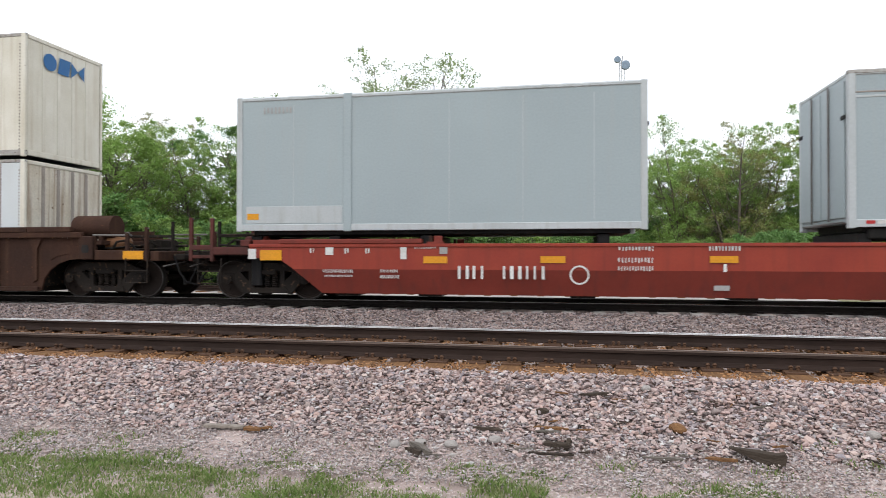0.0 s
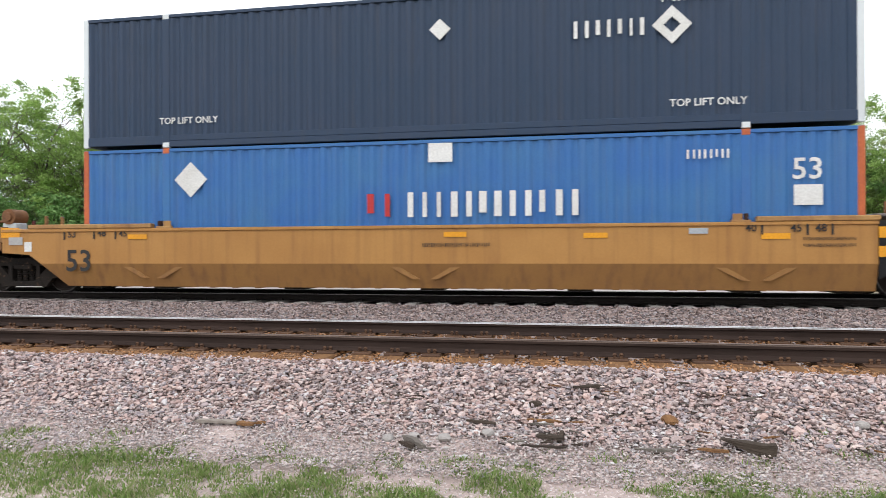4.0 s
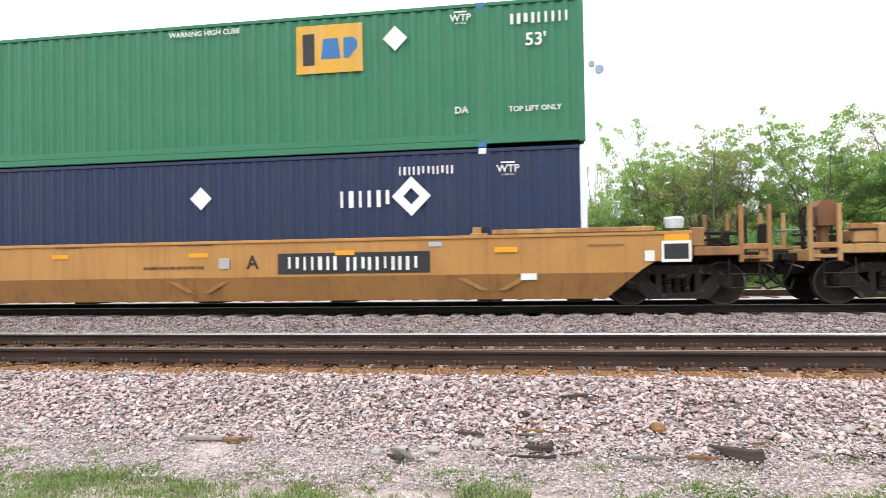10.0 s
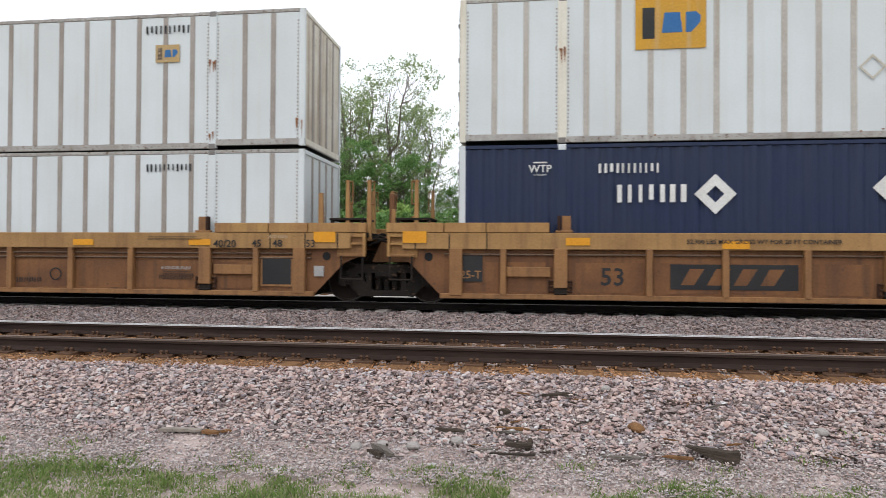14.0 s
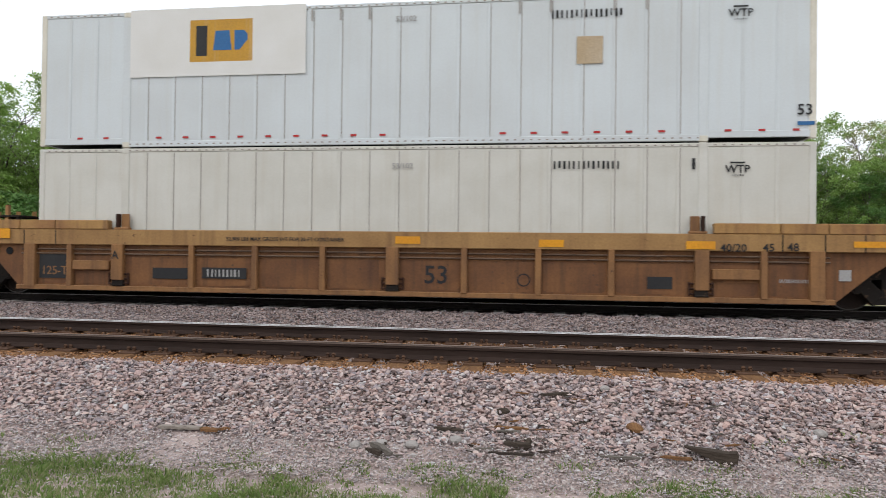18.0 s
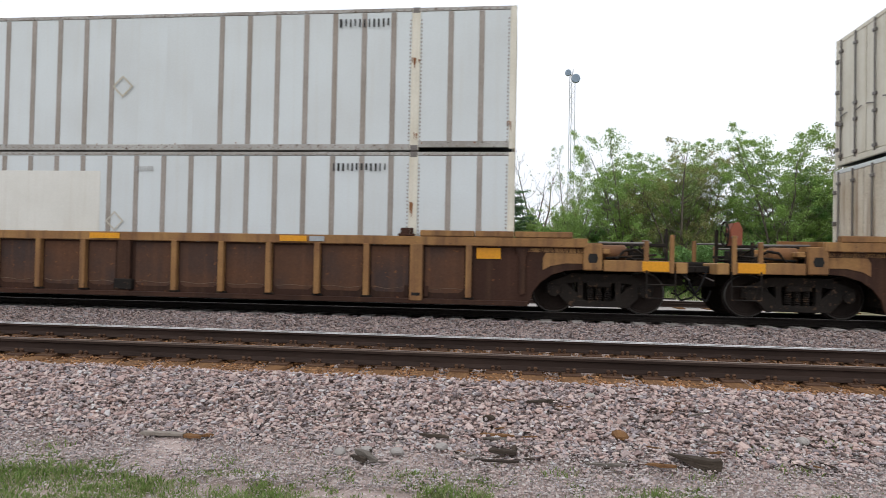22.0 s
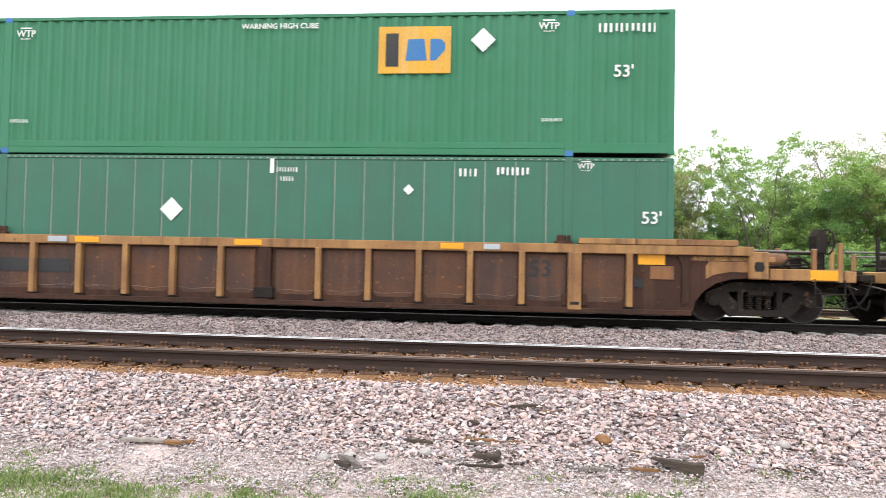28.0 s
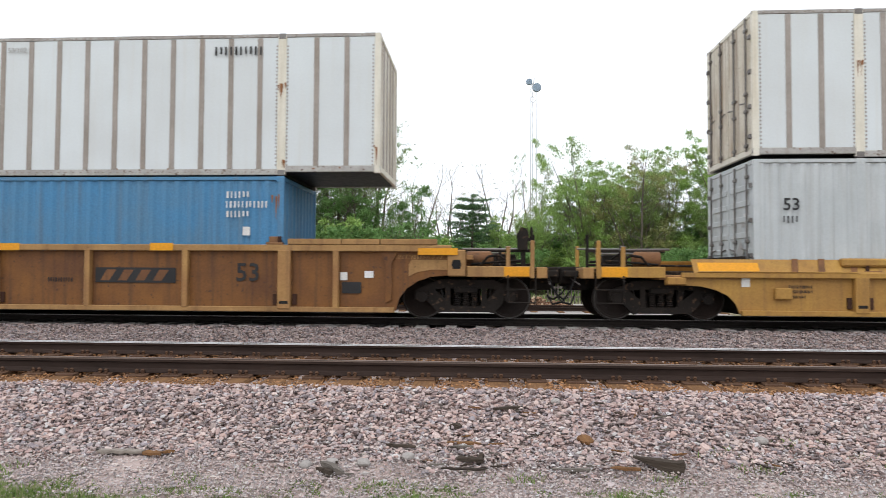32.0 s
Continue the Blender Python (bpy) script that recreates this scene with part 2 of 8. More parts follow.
M_TIE = surf("weathered_tie_wood", (0.22, 0.115, 0.055), (0.14, 0.075, 0.04), 0.85, bump=0.5, stretch=(6, 0.6, 6), fine=18, wear=(0.24, 0.13, 0.06), wear_at=0.55)
M_PLATE = surf("rusty_tie_plate", (0.13, 0.07, 0.04), (0.09, 0.05, 0.033), 0.75, 0.3, bump=0.3)
M_CONC = surf("grey_concrete", (0.36, 0.33, 0.31), (0.28, 0.26, 0.24), 0.85, bump=0.25)
STONES = [(0.053, 0.049, 0.049), (0.485, 0.328, 0.287), (0.66, 0.526, 0.475), (0.124, 0.103, 0.104), (0.404, 0.272, 0.247), (0.603, 0.491, 0.461), (0.212, 0.178, 0.185), (0.278, 0.254, 0.276), (0.586, 0.404, 0.351), (0.336, 0.272, 0.26), (0.646, 0.526, 0.484), (0.444, 0.303, 0.278), (0.418, 0.367, 0.382), (0.66, 0.648, 0.636)]
M_STONE = surf("pinkish_ballast_stone", (0.42, 0.34, 0.32), (0.54, 0.45, 0.43), 0.85, fine=60, bump=0.4, isle=STONES)
M_FINE = surf("pale_stone_chips", (0.6, 0.5, 0.465), (0.5, 0.41, 0.38), 0.85, fine=60, bump=0.2, isle=[tuple(min(0.6, 0.12 + 0.85 * q) for q in c) for c in STONES])
# STONES darkened: the train's shade and the dark gaps are put into their colours
M_SHADESTONE = surf("shaded_ballast_stone", (0.24, 0.185, 0.17), (0.3, 0.24, 0.23), 0.85, fine=60, bump=0.4, isle=[tuple(k * q for k, q in zip((w, w * 1.03, w * 1.03), c)) for c, w in zip(STONES, (0.9, 0.42, 0.75) * 5)])
M_RUSTSTONE = surf("rust_stained_ballast_stone", (0.27, 0.15, 0.08), (0.33, 0.2, 0.11), 0.85, fine=60, bump=0.4,
                   isle=[(0.08, 0.04, 0.025), (0.40, 0.185, 0.075), (0.48, 0.25, 0.11), (0.22, 0.11, 0.055), (0.36, 0.25, 0.18)])
M_BED = surf("fine_grey_gravel", (0.46, 0.37, 0.34), (0.36, 0.285, 0.26), 0.9, big=2.5, fine=90, bump=0.45, wear=(0.62, 0.53, 0.5), wear_at=0.56)
M_ROAD = surf("pale_gravel", (0.46, 0.42, 0.40), (0.38, 0.35, 0.33), 0.9, big=0.8, fine=30, bump=0.6)
M_EARTH = surf("grassy_earth", (0.25, 0.24, 0.12), (0.30, 0.25, 0.19), 0.95, big=1.4, fine=40, bump=0.8)
M_GRASS = surf("spring_grass", (0.10, 0.17, 0.035), (0.13, 0.19, 0.05), 0.7, bump=0, leaf=True, isle=[(0.12, 0.20, 0.05), (0.22, 0.34, 0.09), (0.31, 0.41, 0.14), (0.17, 0.26, 0.07), (0.28, 0.36, 0.12), (0.45, 0.43, 0.25), (0.38, 0.36, 0.2)])
M_BARK = surf("grey_brown_bark", (0.21, 0.175, 0.14), (0.13, 0.11, 0.09), 0.9, bump=0.6, stretch=(3, 3, 0.6))
M_WOOD = surf("weathered_grey_wood", (0.19, 0.165, 0.14), (0.11, 0.095, 0.085), 0.9, bump=0.5, stretch=(0.7, 6, 6))
M_PALEWOOD = surf("sun_bleached_wood", (0.34, 0.295, 0.255), (0.24, 0.205, 0.175), 0.85, bump=0.4, stretch=(0.6, 6, 6), fine=18)
M_DARKWOOD = surf("dark_wet_wood", (0.045, 0.036, 0.03), (0.085, 0.066, 0.052), 0.85, bump=0.5, stretch=(0.7, 6, 6))
M_MARKW = surf("white_marking", (0.75, 0.75, 0.73), (0.62, 0.61, 0.58), 0.5, bump=0)
M_MARKK = surf("black_marking", (0.02, 0.02, 0.022), (0.03, 0.03, 0.03), 0.5, bump=0)
M_FADED = surf("faded_marking", (0.36, 0.35, 0.34), (0.42, 0.41, 0.40), 0.55, bump=0)
M_SAFETY = surf("amber_reflector", (0.75, 0.33, 0.015), (0.68, 0.29, 0.02), 0.35, bump=0)
M_LOGOY = surf("yellow_panel_print", (0.62, 0.33, 0.03), (0.52, 0.28, 0.04), 0.5, streak=(0.5, 0.42, 0.3), amount=0.4, bump=0)
M_LOGOB = surf("blue_print", (0.03, 0.14, 0.36), (0.04, 0.15, 0.33), 0.5, bump=0)
M_LOGOR = surf("dark_red_print", (0.30, 0.035, 0.035), (0.24, 0.035, 0.03), 0.55, bump=0)
M_TAN = surf("faded_tan_print", (0.48, 0.36, 0.22), (0.55, 0.46, 0.35), 0.55, bump=0)
M_DARKTAN = surf("worn_dark_print", (0.12, 0.085, 0.055), (0.17, 0.13, 0.09), 0.55, bump=0, wear=(0.42, 0.33, 0.22), wear_at=0.6)
M_OLDGOLD = surf("dulled_gold_print", (0.5, 0.33, 0.12), (0.44, 0.32, 0.17), 0.55, bump=0, wear=(0.6, 0.52, 0.38), wear_at=0.64)
M_SHEET = surf("off_white_sheet", (0.72, 0.71, 0.67), (0.66, 0.65, 0.605), 0.5, streak=(0.5, 0.44, 0.36), amount=0.2, bump=0.02, speck=0.06)
M_GOLD = surf("gold_print", (0.62, 0.40, 0.04), (0.72, 0.52, 0.12), 0.45, bump=0)
M_SHIELD = surf("dark_brown_print", (0.045, 0.025, 0.015), (0.055, 0.03, 0.02), 0.4, bump=0)
M_REDTAPE = surf("red_tape", (0.5, 0.03, 0.03), (0.42, 0.04, 0.04), 0.4, bump=0)
M_OLDBLUE = surf("pale_grey_plate", (0.40, 0.43, 0.46), (0.33, 0.35, 0.37), 0.5, bump=0)


for m in (M_TRUCK, M_WHEEL, M_BLACK, M_DARKRAIL, M_RAIL, M_BROWN, M_TIE, M_DARKWOOD, M_STONE, M_FINE, M_SHADESTONE, M_BED):
    m.node_tree.nodes["Principled BSDF"].inputs["Specular IOR Level"].default_value = 0.08


# ---- mesh tools ----
class Shape:
    """Collects vertices and faces of one mesh."""

    def __init__(self):
        self.v, self.f, self.s = [], [], []

    def add(self, v, f, smooth=False):
        k = len(self.v)
        self.v += v
        self.f += [tuple(i + k for i in q) for q in f]
        self.s += [smooth] * len(f)
        return self

    def box(self, x0, x1, y0, y1, z0, z1, c=0.0):
        """A box with chamfered edges of width c."""
        if c <= 0:
            v = [(x, y, z) for z in (z0, z1) for y in (y0, y1) for x in (x0, x1)]
            return self.add(v, [(0, 2, 3, 1), (4, 5, 7, 6), (0, 1, 5, 4), (2, 6, 7, 3), (0, 4, 6, 2), (1, 3, 7, 5)])
        lo, hi = (x0, y0, z0), (x1, y1, z1)
        c = min(c, *((b - a) * 0.45 for a, b in zip(lo, hi)))
        v, idx = [], {}
        for sx in (0, 1):
            for sy in (0, 1):
                for sz in (0, 1):
                    for axis in range(3):
                        p = []
                        for k, s in enumerate((sx, sy, sz)):
                            p.append((hi[k] if s else lo[k]) if k == axis else (hi[k] - c if s else lo[k] + c))
                        idx[sx, sy, sz, axis] = len(v)
                        v.append(tuple(p))
        f = []
        cyc = [(0, 0), (1, 0), (1, 1), (0, 1)]

        def key(axis, s, a, b):
            o = [0, 0, 0]
            o[axis], o[(axis + 1) % 3], o[(axis + 2) % 3] = s, a, b
            return tuple(o)
        for axis in range(3):
            for s in (0, 1):
                q = [idx[(*key(axis, s, a, b), axis)] for a, b in cyc]
                f.append(tuple(q if s else q[::-1]))
        for axis in range(3):
            b1, b2 = (axis + 1) % 3, (axis + 2) % 3
            for a in (0, 1):
                for b in (0, 1):
                    p, r = key(axis, 0, a, b), key(axis, 1, a, b)
                    q = [idx[(*p, b1)], idx[(*r, b1)], idx[(*r, b2)], idx[(*p, b2)]]
                    f.append(tuple(q if a != b else q[::-1]))
        for sx in (0, 1):
            for sy in (0, 1):
                for sz in (0, 1):
                    q = [idx[sx, sy, sz, k] for k in range(3)]
                    f.append(tuple(q if (sx + sy + sz) % 2 else q[::-1]))
        return self.add(v, f)

    def prism(self, poly, y0, y1):
        """A polygon of (x, z) drawn out from y0 to y1."""
        n = len(poly)
        v = [(x, y0, z) for x, z in poly] + [(x, y1, z) for x, z in poly]
        f = [tuple(range(n)), tuple(range(2 * n - 1, n - 1, -1))]
        f += [(i, i + n, (i + 1) % n + n, (i + 1) % n) for i in range(n)]
        return self.add(v, f)

    def tube(self, p, q, r, n=8, r2=None, caps=True, smooth=True):
        p, q = Vector(p), Vector(q)
        d = (q - p).normalized()
        a = d.orthogonal().normalized()
        b = d.cross(a)
        r2 = r if r2 is None else r2
        v = []
        for c, k in ((p, r), (q, r2)):
            for i in range(n):
                w = 2 * math.pi * i / n
                v.append(tuple(c + (a * math.cos(w) + b * math.sin(w)) * k))
        self.add(v, [(i, (i + 1) % n, (i + 1) % n + n, i + n) for i in range(n)], smooth)
        if caps:
            self.add(v, [tuple(range(n - 1, -1, -1)), tuple(range(n, 2 * n))])
        return self

    def lathe(self, rings, cx, cz, n=28):
        """Rings of (y, radius) turned about the y axis at (cx, cz)."""
        v = [(cx + r * math.cos(2 * math.pi * i / n), y, cz + r * math.sin(2 * math.pi * i / n)) for y, r in rings for i in range(n)]
        f = [(k * n + i, k * n + (i + 1) % n, (k + 1) * n + (i + 1) % n, (k + 1) * n + i) for k in range(len(rings) - 1) for i in range(n)]
        self.add(v, f)
        self.add(v[:n], [tuple(range(n - 1, -1, -1))])
        return self.add(v[-n:], [tuple(range(n))])

    def mesh(self, name, material, fix=True):
        me = bpy.data.meshes.new(name)
        me.from_pydata(self.v, [], self.f)
        me.polygons.foreach_set("use_smooth", self.s)
        me.materials.append(material)
        if fix:
            bm = bmesh.new()
            bm.from_mesh(me)
            bmesh.ops.recalc_face_normals(bm, faces=bm.faces)
            bm.to_mesh(me)
            bm.free()
        me.update()
        return me


def thing(name, label, category, group=""):
    return tagged(new(name), label, category, group)


def part(name, shape, material, parent, label=""):
    """One mesh object under a thing or a part; shape is a Shape or a finished mesh."""
    me = shape.mesh(name, material) if isinstance(shape, Shape) else shape
    ob = new(name, me)
    ob.parent = parent
    return tagged(ob, label)


def at(ob, x=0, y=0, z=0, rx=0, ry=0, rz=0):
    ob.matrix_basis = pose(x, y, z, rx, ry, rz)
    return ob


LETTERS = {}


def letters(text, size, material, bold=0.012):
    """Flat raised letters in the x-z plane that face -y, centred, as a mesh."""
    key = (text, size, material.name, bold)
    if key not in LETTERS:
        cu = bpy.data.curves.new("letters", "FONT")
        cu.body, cu.size, cu.extrude, cu.offset, cu.resolution_u = text, size, 0.0015, bold * size, 2
        cu.align_x, cu.align_y = "CENTER", "CENTER"
        ob = new("letters", cu)
        me = bpy.data.meshes.new_from_object(ob.evaluated_get(bpy.context.evaluated_depsgraph_get()))
        bpy.data.objects.remove(ob)
        me.transform(pose(0, 0, 0, 90))
        me.materials.clear()
        me.materials.append(material)
        LETTERS[key] = me
    return LETTERS[key]

# ---- ground and tracks ----
NEAR_Y, TRACK_Y0 = 7.64, 14.47
gr = Shape()
xs = [-1500, -60, -20, -8, 0, 8, 20, 60, 1500]
ys = [-1500, -40, -5, 0, 3.3, 3.5, 10, 17, 22, 32, 45, 80, 1500]
gr.add([(x, y, -0.85 if 3.4 < y < 18 else -0.6) for y in ys for x in xs],
       [(j * 9 + i, j * 9 + i + 1, j * 9 + i + 10, j * 9 + i + 9) for j in range(len(ys) - 1) for i in range(8)])
tagged(new("ground", gr.mesh("ground", M_EARTH)), "grassy spring ground beside the tracks", "ground", kind="structure")


def bed_height(y):
    """The ballast's height across both tracks."""
    pts = [(2.9, -0.66), (3.4, -0.6), (3.7, -0.58), (4.2, -0.575), (4.75, -0.53), (5.2, -0.41), (5.75, -0.25), (6.15, -0.17), (6.4, -0.19), (8.85, -0.19), (9.4, -0.24), (10.9, -0.33), (12.3, -0.27), (12.9, -0.215), (13.3, -0.205), (13.45, -0.25), (16.1, -0.25),
           (16.7, -0.28), (17.9, -0.6), (18.3, -0.63)]
    for (a, p), (b, q) in zip(pts, pts[1:]):
        if a <= y <= b:
            return p + (q - p) * (y - a) / (b - a)
    return -0.63


ny, nx = 75, 121
bx = [-9 + 16 * i / 100 for i in range(101)]
bx = [-400, -150, -60, -30, -18, -12] + bx + [9, 12, 18, 30, 60, 150, 400]
by = [2.9 + i * 0.1 for i in range(155)]
v = [(x, y, bed_height(y) - (0.05 if 5.0 < y < 6.3 else 0.025) + 0.03 * noise.noise((x * 1.3, y * 1.3, 0)) + 0.02 * noise.noise((x * 5, y * 5, 3))) for y in by for x in bx]
k = len(bx)
bed = Shape().add(v, [(j * k + i, j * k + i + 1, j * k + i + k + 1, j * k + i + k) for j in range(len(by) - 1) for i in range(k - 1)], True)
tagged(new("ballast_bed", bed.mesh("ballast_bed", M_BED, False)), "fine grey gravel bed under the tracks", "ballast", kind="structure")


def rail_shape(x0, x1):
    """A T rail from x0 to x1 along x, its head's top at z = 0, without the polished strip."""
    prof = [(-0.07, -0.152), (0.07, -0.152), (0.07, -0.142), (0.02, -0.124), (0.0085, -0.11), (0.0085, -0.05), (0.033, -0.04), (0.035, -0.008), (0.027, -0.001),
            (-0.027, -0.001), (-0.035, -0.008), (-0.033, -0.04), (-0.0085, -0.05), (-0.0085, -0.11), (-0.02, -0.124), (-0.07, -0.142)]
    n = len(prof)
    v = [(x, y, z) for x in (x0, x1) for y, z in prof]
    return Shape().add(v, [tuple(range(n)), tuple(range(2 * n - 1, n - 1, -1))] + [(i, (i + 1) % n, (i + 1) % n + n, i + n) for i in range(n)])


def rail_line(root, y, z, head, first, web=None):
    r = at(part("rail", rail_shape(-400, 400), web or M_RAIL, root, first), 0, y, z)
    part("rail_head", Shape().prism([(-400, -0.0005), (400, -0.0005), (400, 0.0015), (-400, 0.0015)], -0.026, 0.026), head, r, "worn running surface")
    part("rail_shoulder", Shape().box(-400, 400, -0.0365, -0.0345, -0.014, -0.004), head, r, "bright worn edge of the head")


near = tagged(new("railway_track"), "empty track with brown rails on weathered wooden ties", "railway track", "tracks")
far = tagged(new("railway_track"), "track with grey concrete ties under the train", "railway track", "tracks")
rail_line(near, NEAR_Y - 0.7525, 0, M_RAILTOP, "brown steel rail with a dull head")
rail_line(near, NEAR_Y + 0.7525, 0, M_SHINE, "brown steel rail with a bright head")
rail_line(far, TRACK_Y0 - 0.7525, -0.025, M_FARHEAD, "steel rail with a bright head, darkened for the train's shade", M_DARKRAIL)
rail_line(far, TRACK_Y0 + 0.7525, -0.025, M_FARHEAD, "steel rail with a bright head, darkened for the train's shade", M_DARKRAIL)
rng = random.Random(5)
ties = [Shape().box(-0.115 + rng.uniform(-0.01, 0.01), 0.115 + rng.uniform(-0.012, 0.01), -1.3 + rng.uniform(-0.05, 0.05), 1.3, -0.19, -0.015, 0.014).mesh("tie", M_TIE) for _ in range(6)]
pl = Shape().box(-0.1, 0.1, -0.18, 0.18, -0.015, 0.006, 0.004)
for d in (-1, 1):
    pl.box(-0.1, 0.1, d * 0.085 - 0.012, d * 0.085 + 0.012, 0.0, 0.016, 0.003)
PLATE = pl.mesh("tie_plate", M_PLATE)
SPIKE = Shape().box(-0.014, 0.014, -0.018, 0.018, -0.03, 0.03, 0.005).tube((0, -0.012, 0.026), (0, 0.004, 0.04), 0.021, 8).mesh("spike", M_PLATE)
rest = Shape()
x, i = -60.0, 0
while x < 60:
    x += 0.383 + rng.uniform(-0.012, 0.012)
    if -9.5 < x < 7.5:
        t = at(part("tie", ties[rng.randrange(6)], None, near), x, NEAR_Y, -0.159 + rng.uniform(-0.006, 0.0), 0, 0, rng.uniform(-1.2, 1.2))
        for y in (-0.7525, 0.7525):
            at(part("tie_plate", PLATE, None, t), 0, y, -0.004)
            for e in (-0.032, 0.032):
                for d in (-1, 1):
                    at(part("spike", SPIKE, None, t), e, y + d * 0.087, 0.004, 0, 0, 0 if d < 0 else 180)
    else:
        rest.box(x - 0.115, x + 0.115, NEAR_Y - 1.3, NEAR_Y + 1.3, -0.34, -0.174)
tagged(part("tie", rest, M_TIE, near), kind="stuff")
ct = Shape().prism([(-0.14, -0.22), (0.14, -0.22), (0.11, 0), (-0.11, 0)], -1.3, 1.3).mesh("concrete_tie", M_CONC)
# clips share the rails' near-black colour, painted for the train's shade
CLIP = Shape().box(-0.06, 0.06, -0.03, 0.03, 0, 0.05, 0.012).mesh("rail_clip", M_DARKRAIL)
rest = Shape()
x = -61.0
while x < 61:
    x += 0.61
    if -15 < x < 12:
        t = at(part("concrete_tie", ct, None, far), x, TRACK_Y0, -0.178)
        for y in (-0.7525, 0.7525):
            for d in (-1, 1):
                at(part("rail_clip", CLIP, None, t), 0, y + d * 0.11, 0)
    else:
        rest.box(x - 0.12, x + 0.12, TRACK_Y0 - 1.3, TRACK_Y0 + 1.3, -0.4, -0.2)
tagged(part("concrete_tie", rest, M_CONC, far), kind="stuff")


# ---- loose stones ----
def stones(name, label, boxes, material, seed, fine=False, deep=0.018):
    """Many small broken stones in one mesh. boxes: (x0, x1, y0, y1, count, smallest, largest radius)."""
    r = np.random.default_rng(seed)
    if fine:
        base = np.array([(1, 0, 0), (-1, 0, 0), (0, 1, 0), (0, -1, 0), (0, 0, 1), (0, 0, -1)], float)
        tri = np.array([(0, 2, 4), (2, 1, 4), (1, 3, 4), (3, 0, 4), (2, 0, 5), (1, 2, 5), (3, 1, 5), (0, 3, 5)])
    else:
        g = (1 + 5**0.5) / 2
        base = np.array([(-1, g, 0), (1, g, 0), (-1, -g, 0), (1, -g, 0), (0, -1, g), (0, 1, g), (0, -1, -g), (0, 1, -g), (g, 0, -1), (g, 0, 1), (-g, 0, -1), (-g, 0, 1)]) / 1.9
        tri = np.array([(0, 11, 5), (0, 5, 1), (0, 1, 7), (0, 7, 10), (0, 10, 11), (1, 5, 9), (5, 11, 4), (11, 10, 2), (10, 7, 6), (7, 1, 8),
                        (3, 9, 4), (3, 4, 2), (3, 2, 6), (3, 6, 8), (3, 8, 9), (4, 9, 5), (2, 4, 11), (6, 2, 10), (8, 6, 7), (9, 8, 1)])
    allv = []
    for x0, x1, y0, y1, count, lo, hi in boxes:
        y = r.uniform(y0, y1, count)
        x = r.uniform(x0, x1, count)
        z = np.array([bed_height(q) for q in y]) + 0.01 * np.sin(x * 7 + 3 * np.sin(y * 5)) + r.uniform(-deep, 0.016, count)
        size = r.uniform(lo, hi, (count, 1, 1)) * r.uniform(0.7, 1.45, (count, 1, 3)) * np.array([1.3, 0.95, 0.6])
        v = base[None] * size * r.uniform(0.5, 1.35, (count, len(base), 1))
        a, b = r.uniform(0, 6.283, count), r.normal(0, 0.45, count)
        ca, sa, cb, sb = np.cos(a)[:, None], np.sin(a)[:, None], np.cos(b)[:, None], np.sin(b)[:, None]
        vx, vy, vz = v[..., 0] * ca - v[..., 1] * sa, v[..., 0] * sa + v[..., 1] * ca, v[..., 2]
        vy, vz = vy * cb - vz * sb, vy * sb + vz * cb
        allv.append(np.stack([vx + x[:, None], vy + y[:, None], vz + z[:, None]], -1).reshape(-1, 3))
    v = np.concatenate(allv)
    n = len(v) // len(base)
    f = (tri[None] + (np.arange(n) * len(base))[:, None, None]).reshape(-1)
    me = bpy.data.meshes.new(name)
    me.vertices.add(len(v))
    me.vertices.foreach_set("co", v.ravel())
    me.loops.add(len(f))
    me.loops.foreach_set("vertex_index", f.astype(np.int32))
    me.polygons.add(len(f) // 3)
    me.polygons.foreach_set("loop_start", np.arange(0, len(f), 3, dtype=np.int32))
    me.polygons.foreach_set("use_smooth", np.zeros(len(f) // 3, dtype=bool))
    me.update(calc_edges=True)
    me.materials.append(material)
    return tagged(new(name, me), label, "ballast", kind="stuff")


stones("ballast", "loose pinkish grey crushed ballast stone on the shoulder", [(-7.2, 5.2, 4.75, 6.33, 9000, 0.009, 0.016), (-7.2, 5.2, 4.95, 6.33, 32000, 0.012, 0.023), (-7.2, 5.2, 5.0, 6.2, 900, 0.024, 0.032)], M_STONE, 1, deep=0.045)
stones("ballast", "rust-stained small ballast between the wooden ties", [(-9.5, 7, 6.28, 9.0, 30000, 0.009, 0.018), (-9.5, 7, 6.2, 6.55, 7000, 0.008, 0.016)], M_RUSTSTONE, 2, True)
stones("ballast", "grey crushed ballast between the two tracks", [(-14.5, 10.5, 8.85, 13.25, 60000, 0.016, 0.034)], M_SHADESTONE, 3, True)
stones("gravel", "fine grey gravel and chips at the foot of the ballast", [(-6.6, 5.0, 4.3, 5.15, 42000, 0.005, 0.011), (-6.6, 5.0, 3.8, 4.35, 5000, 0.004, 0.008), (-6.6, 5.0, 4.6, 5.5, 2500, 0.011, 0.02)], M_FINE, 4, True)


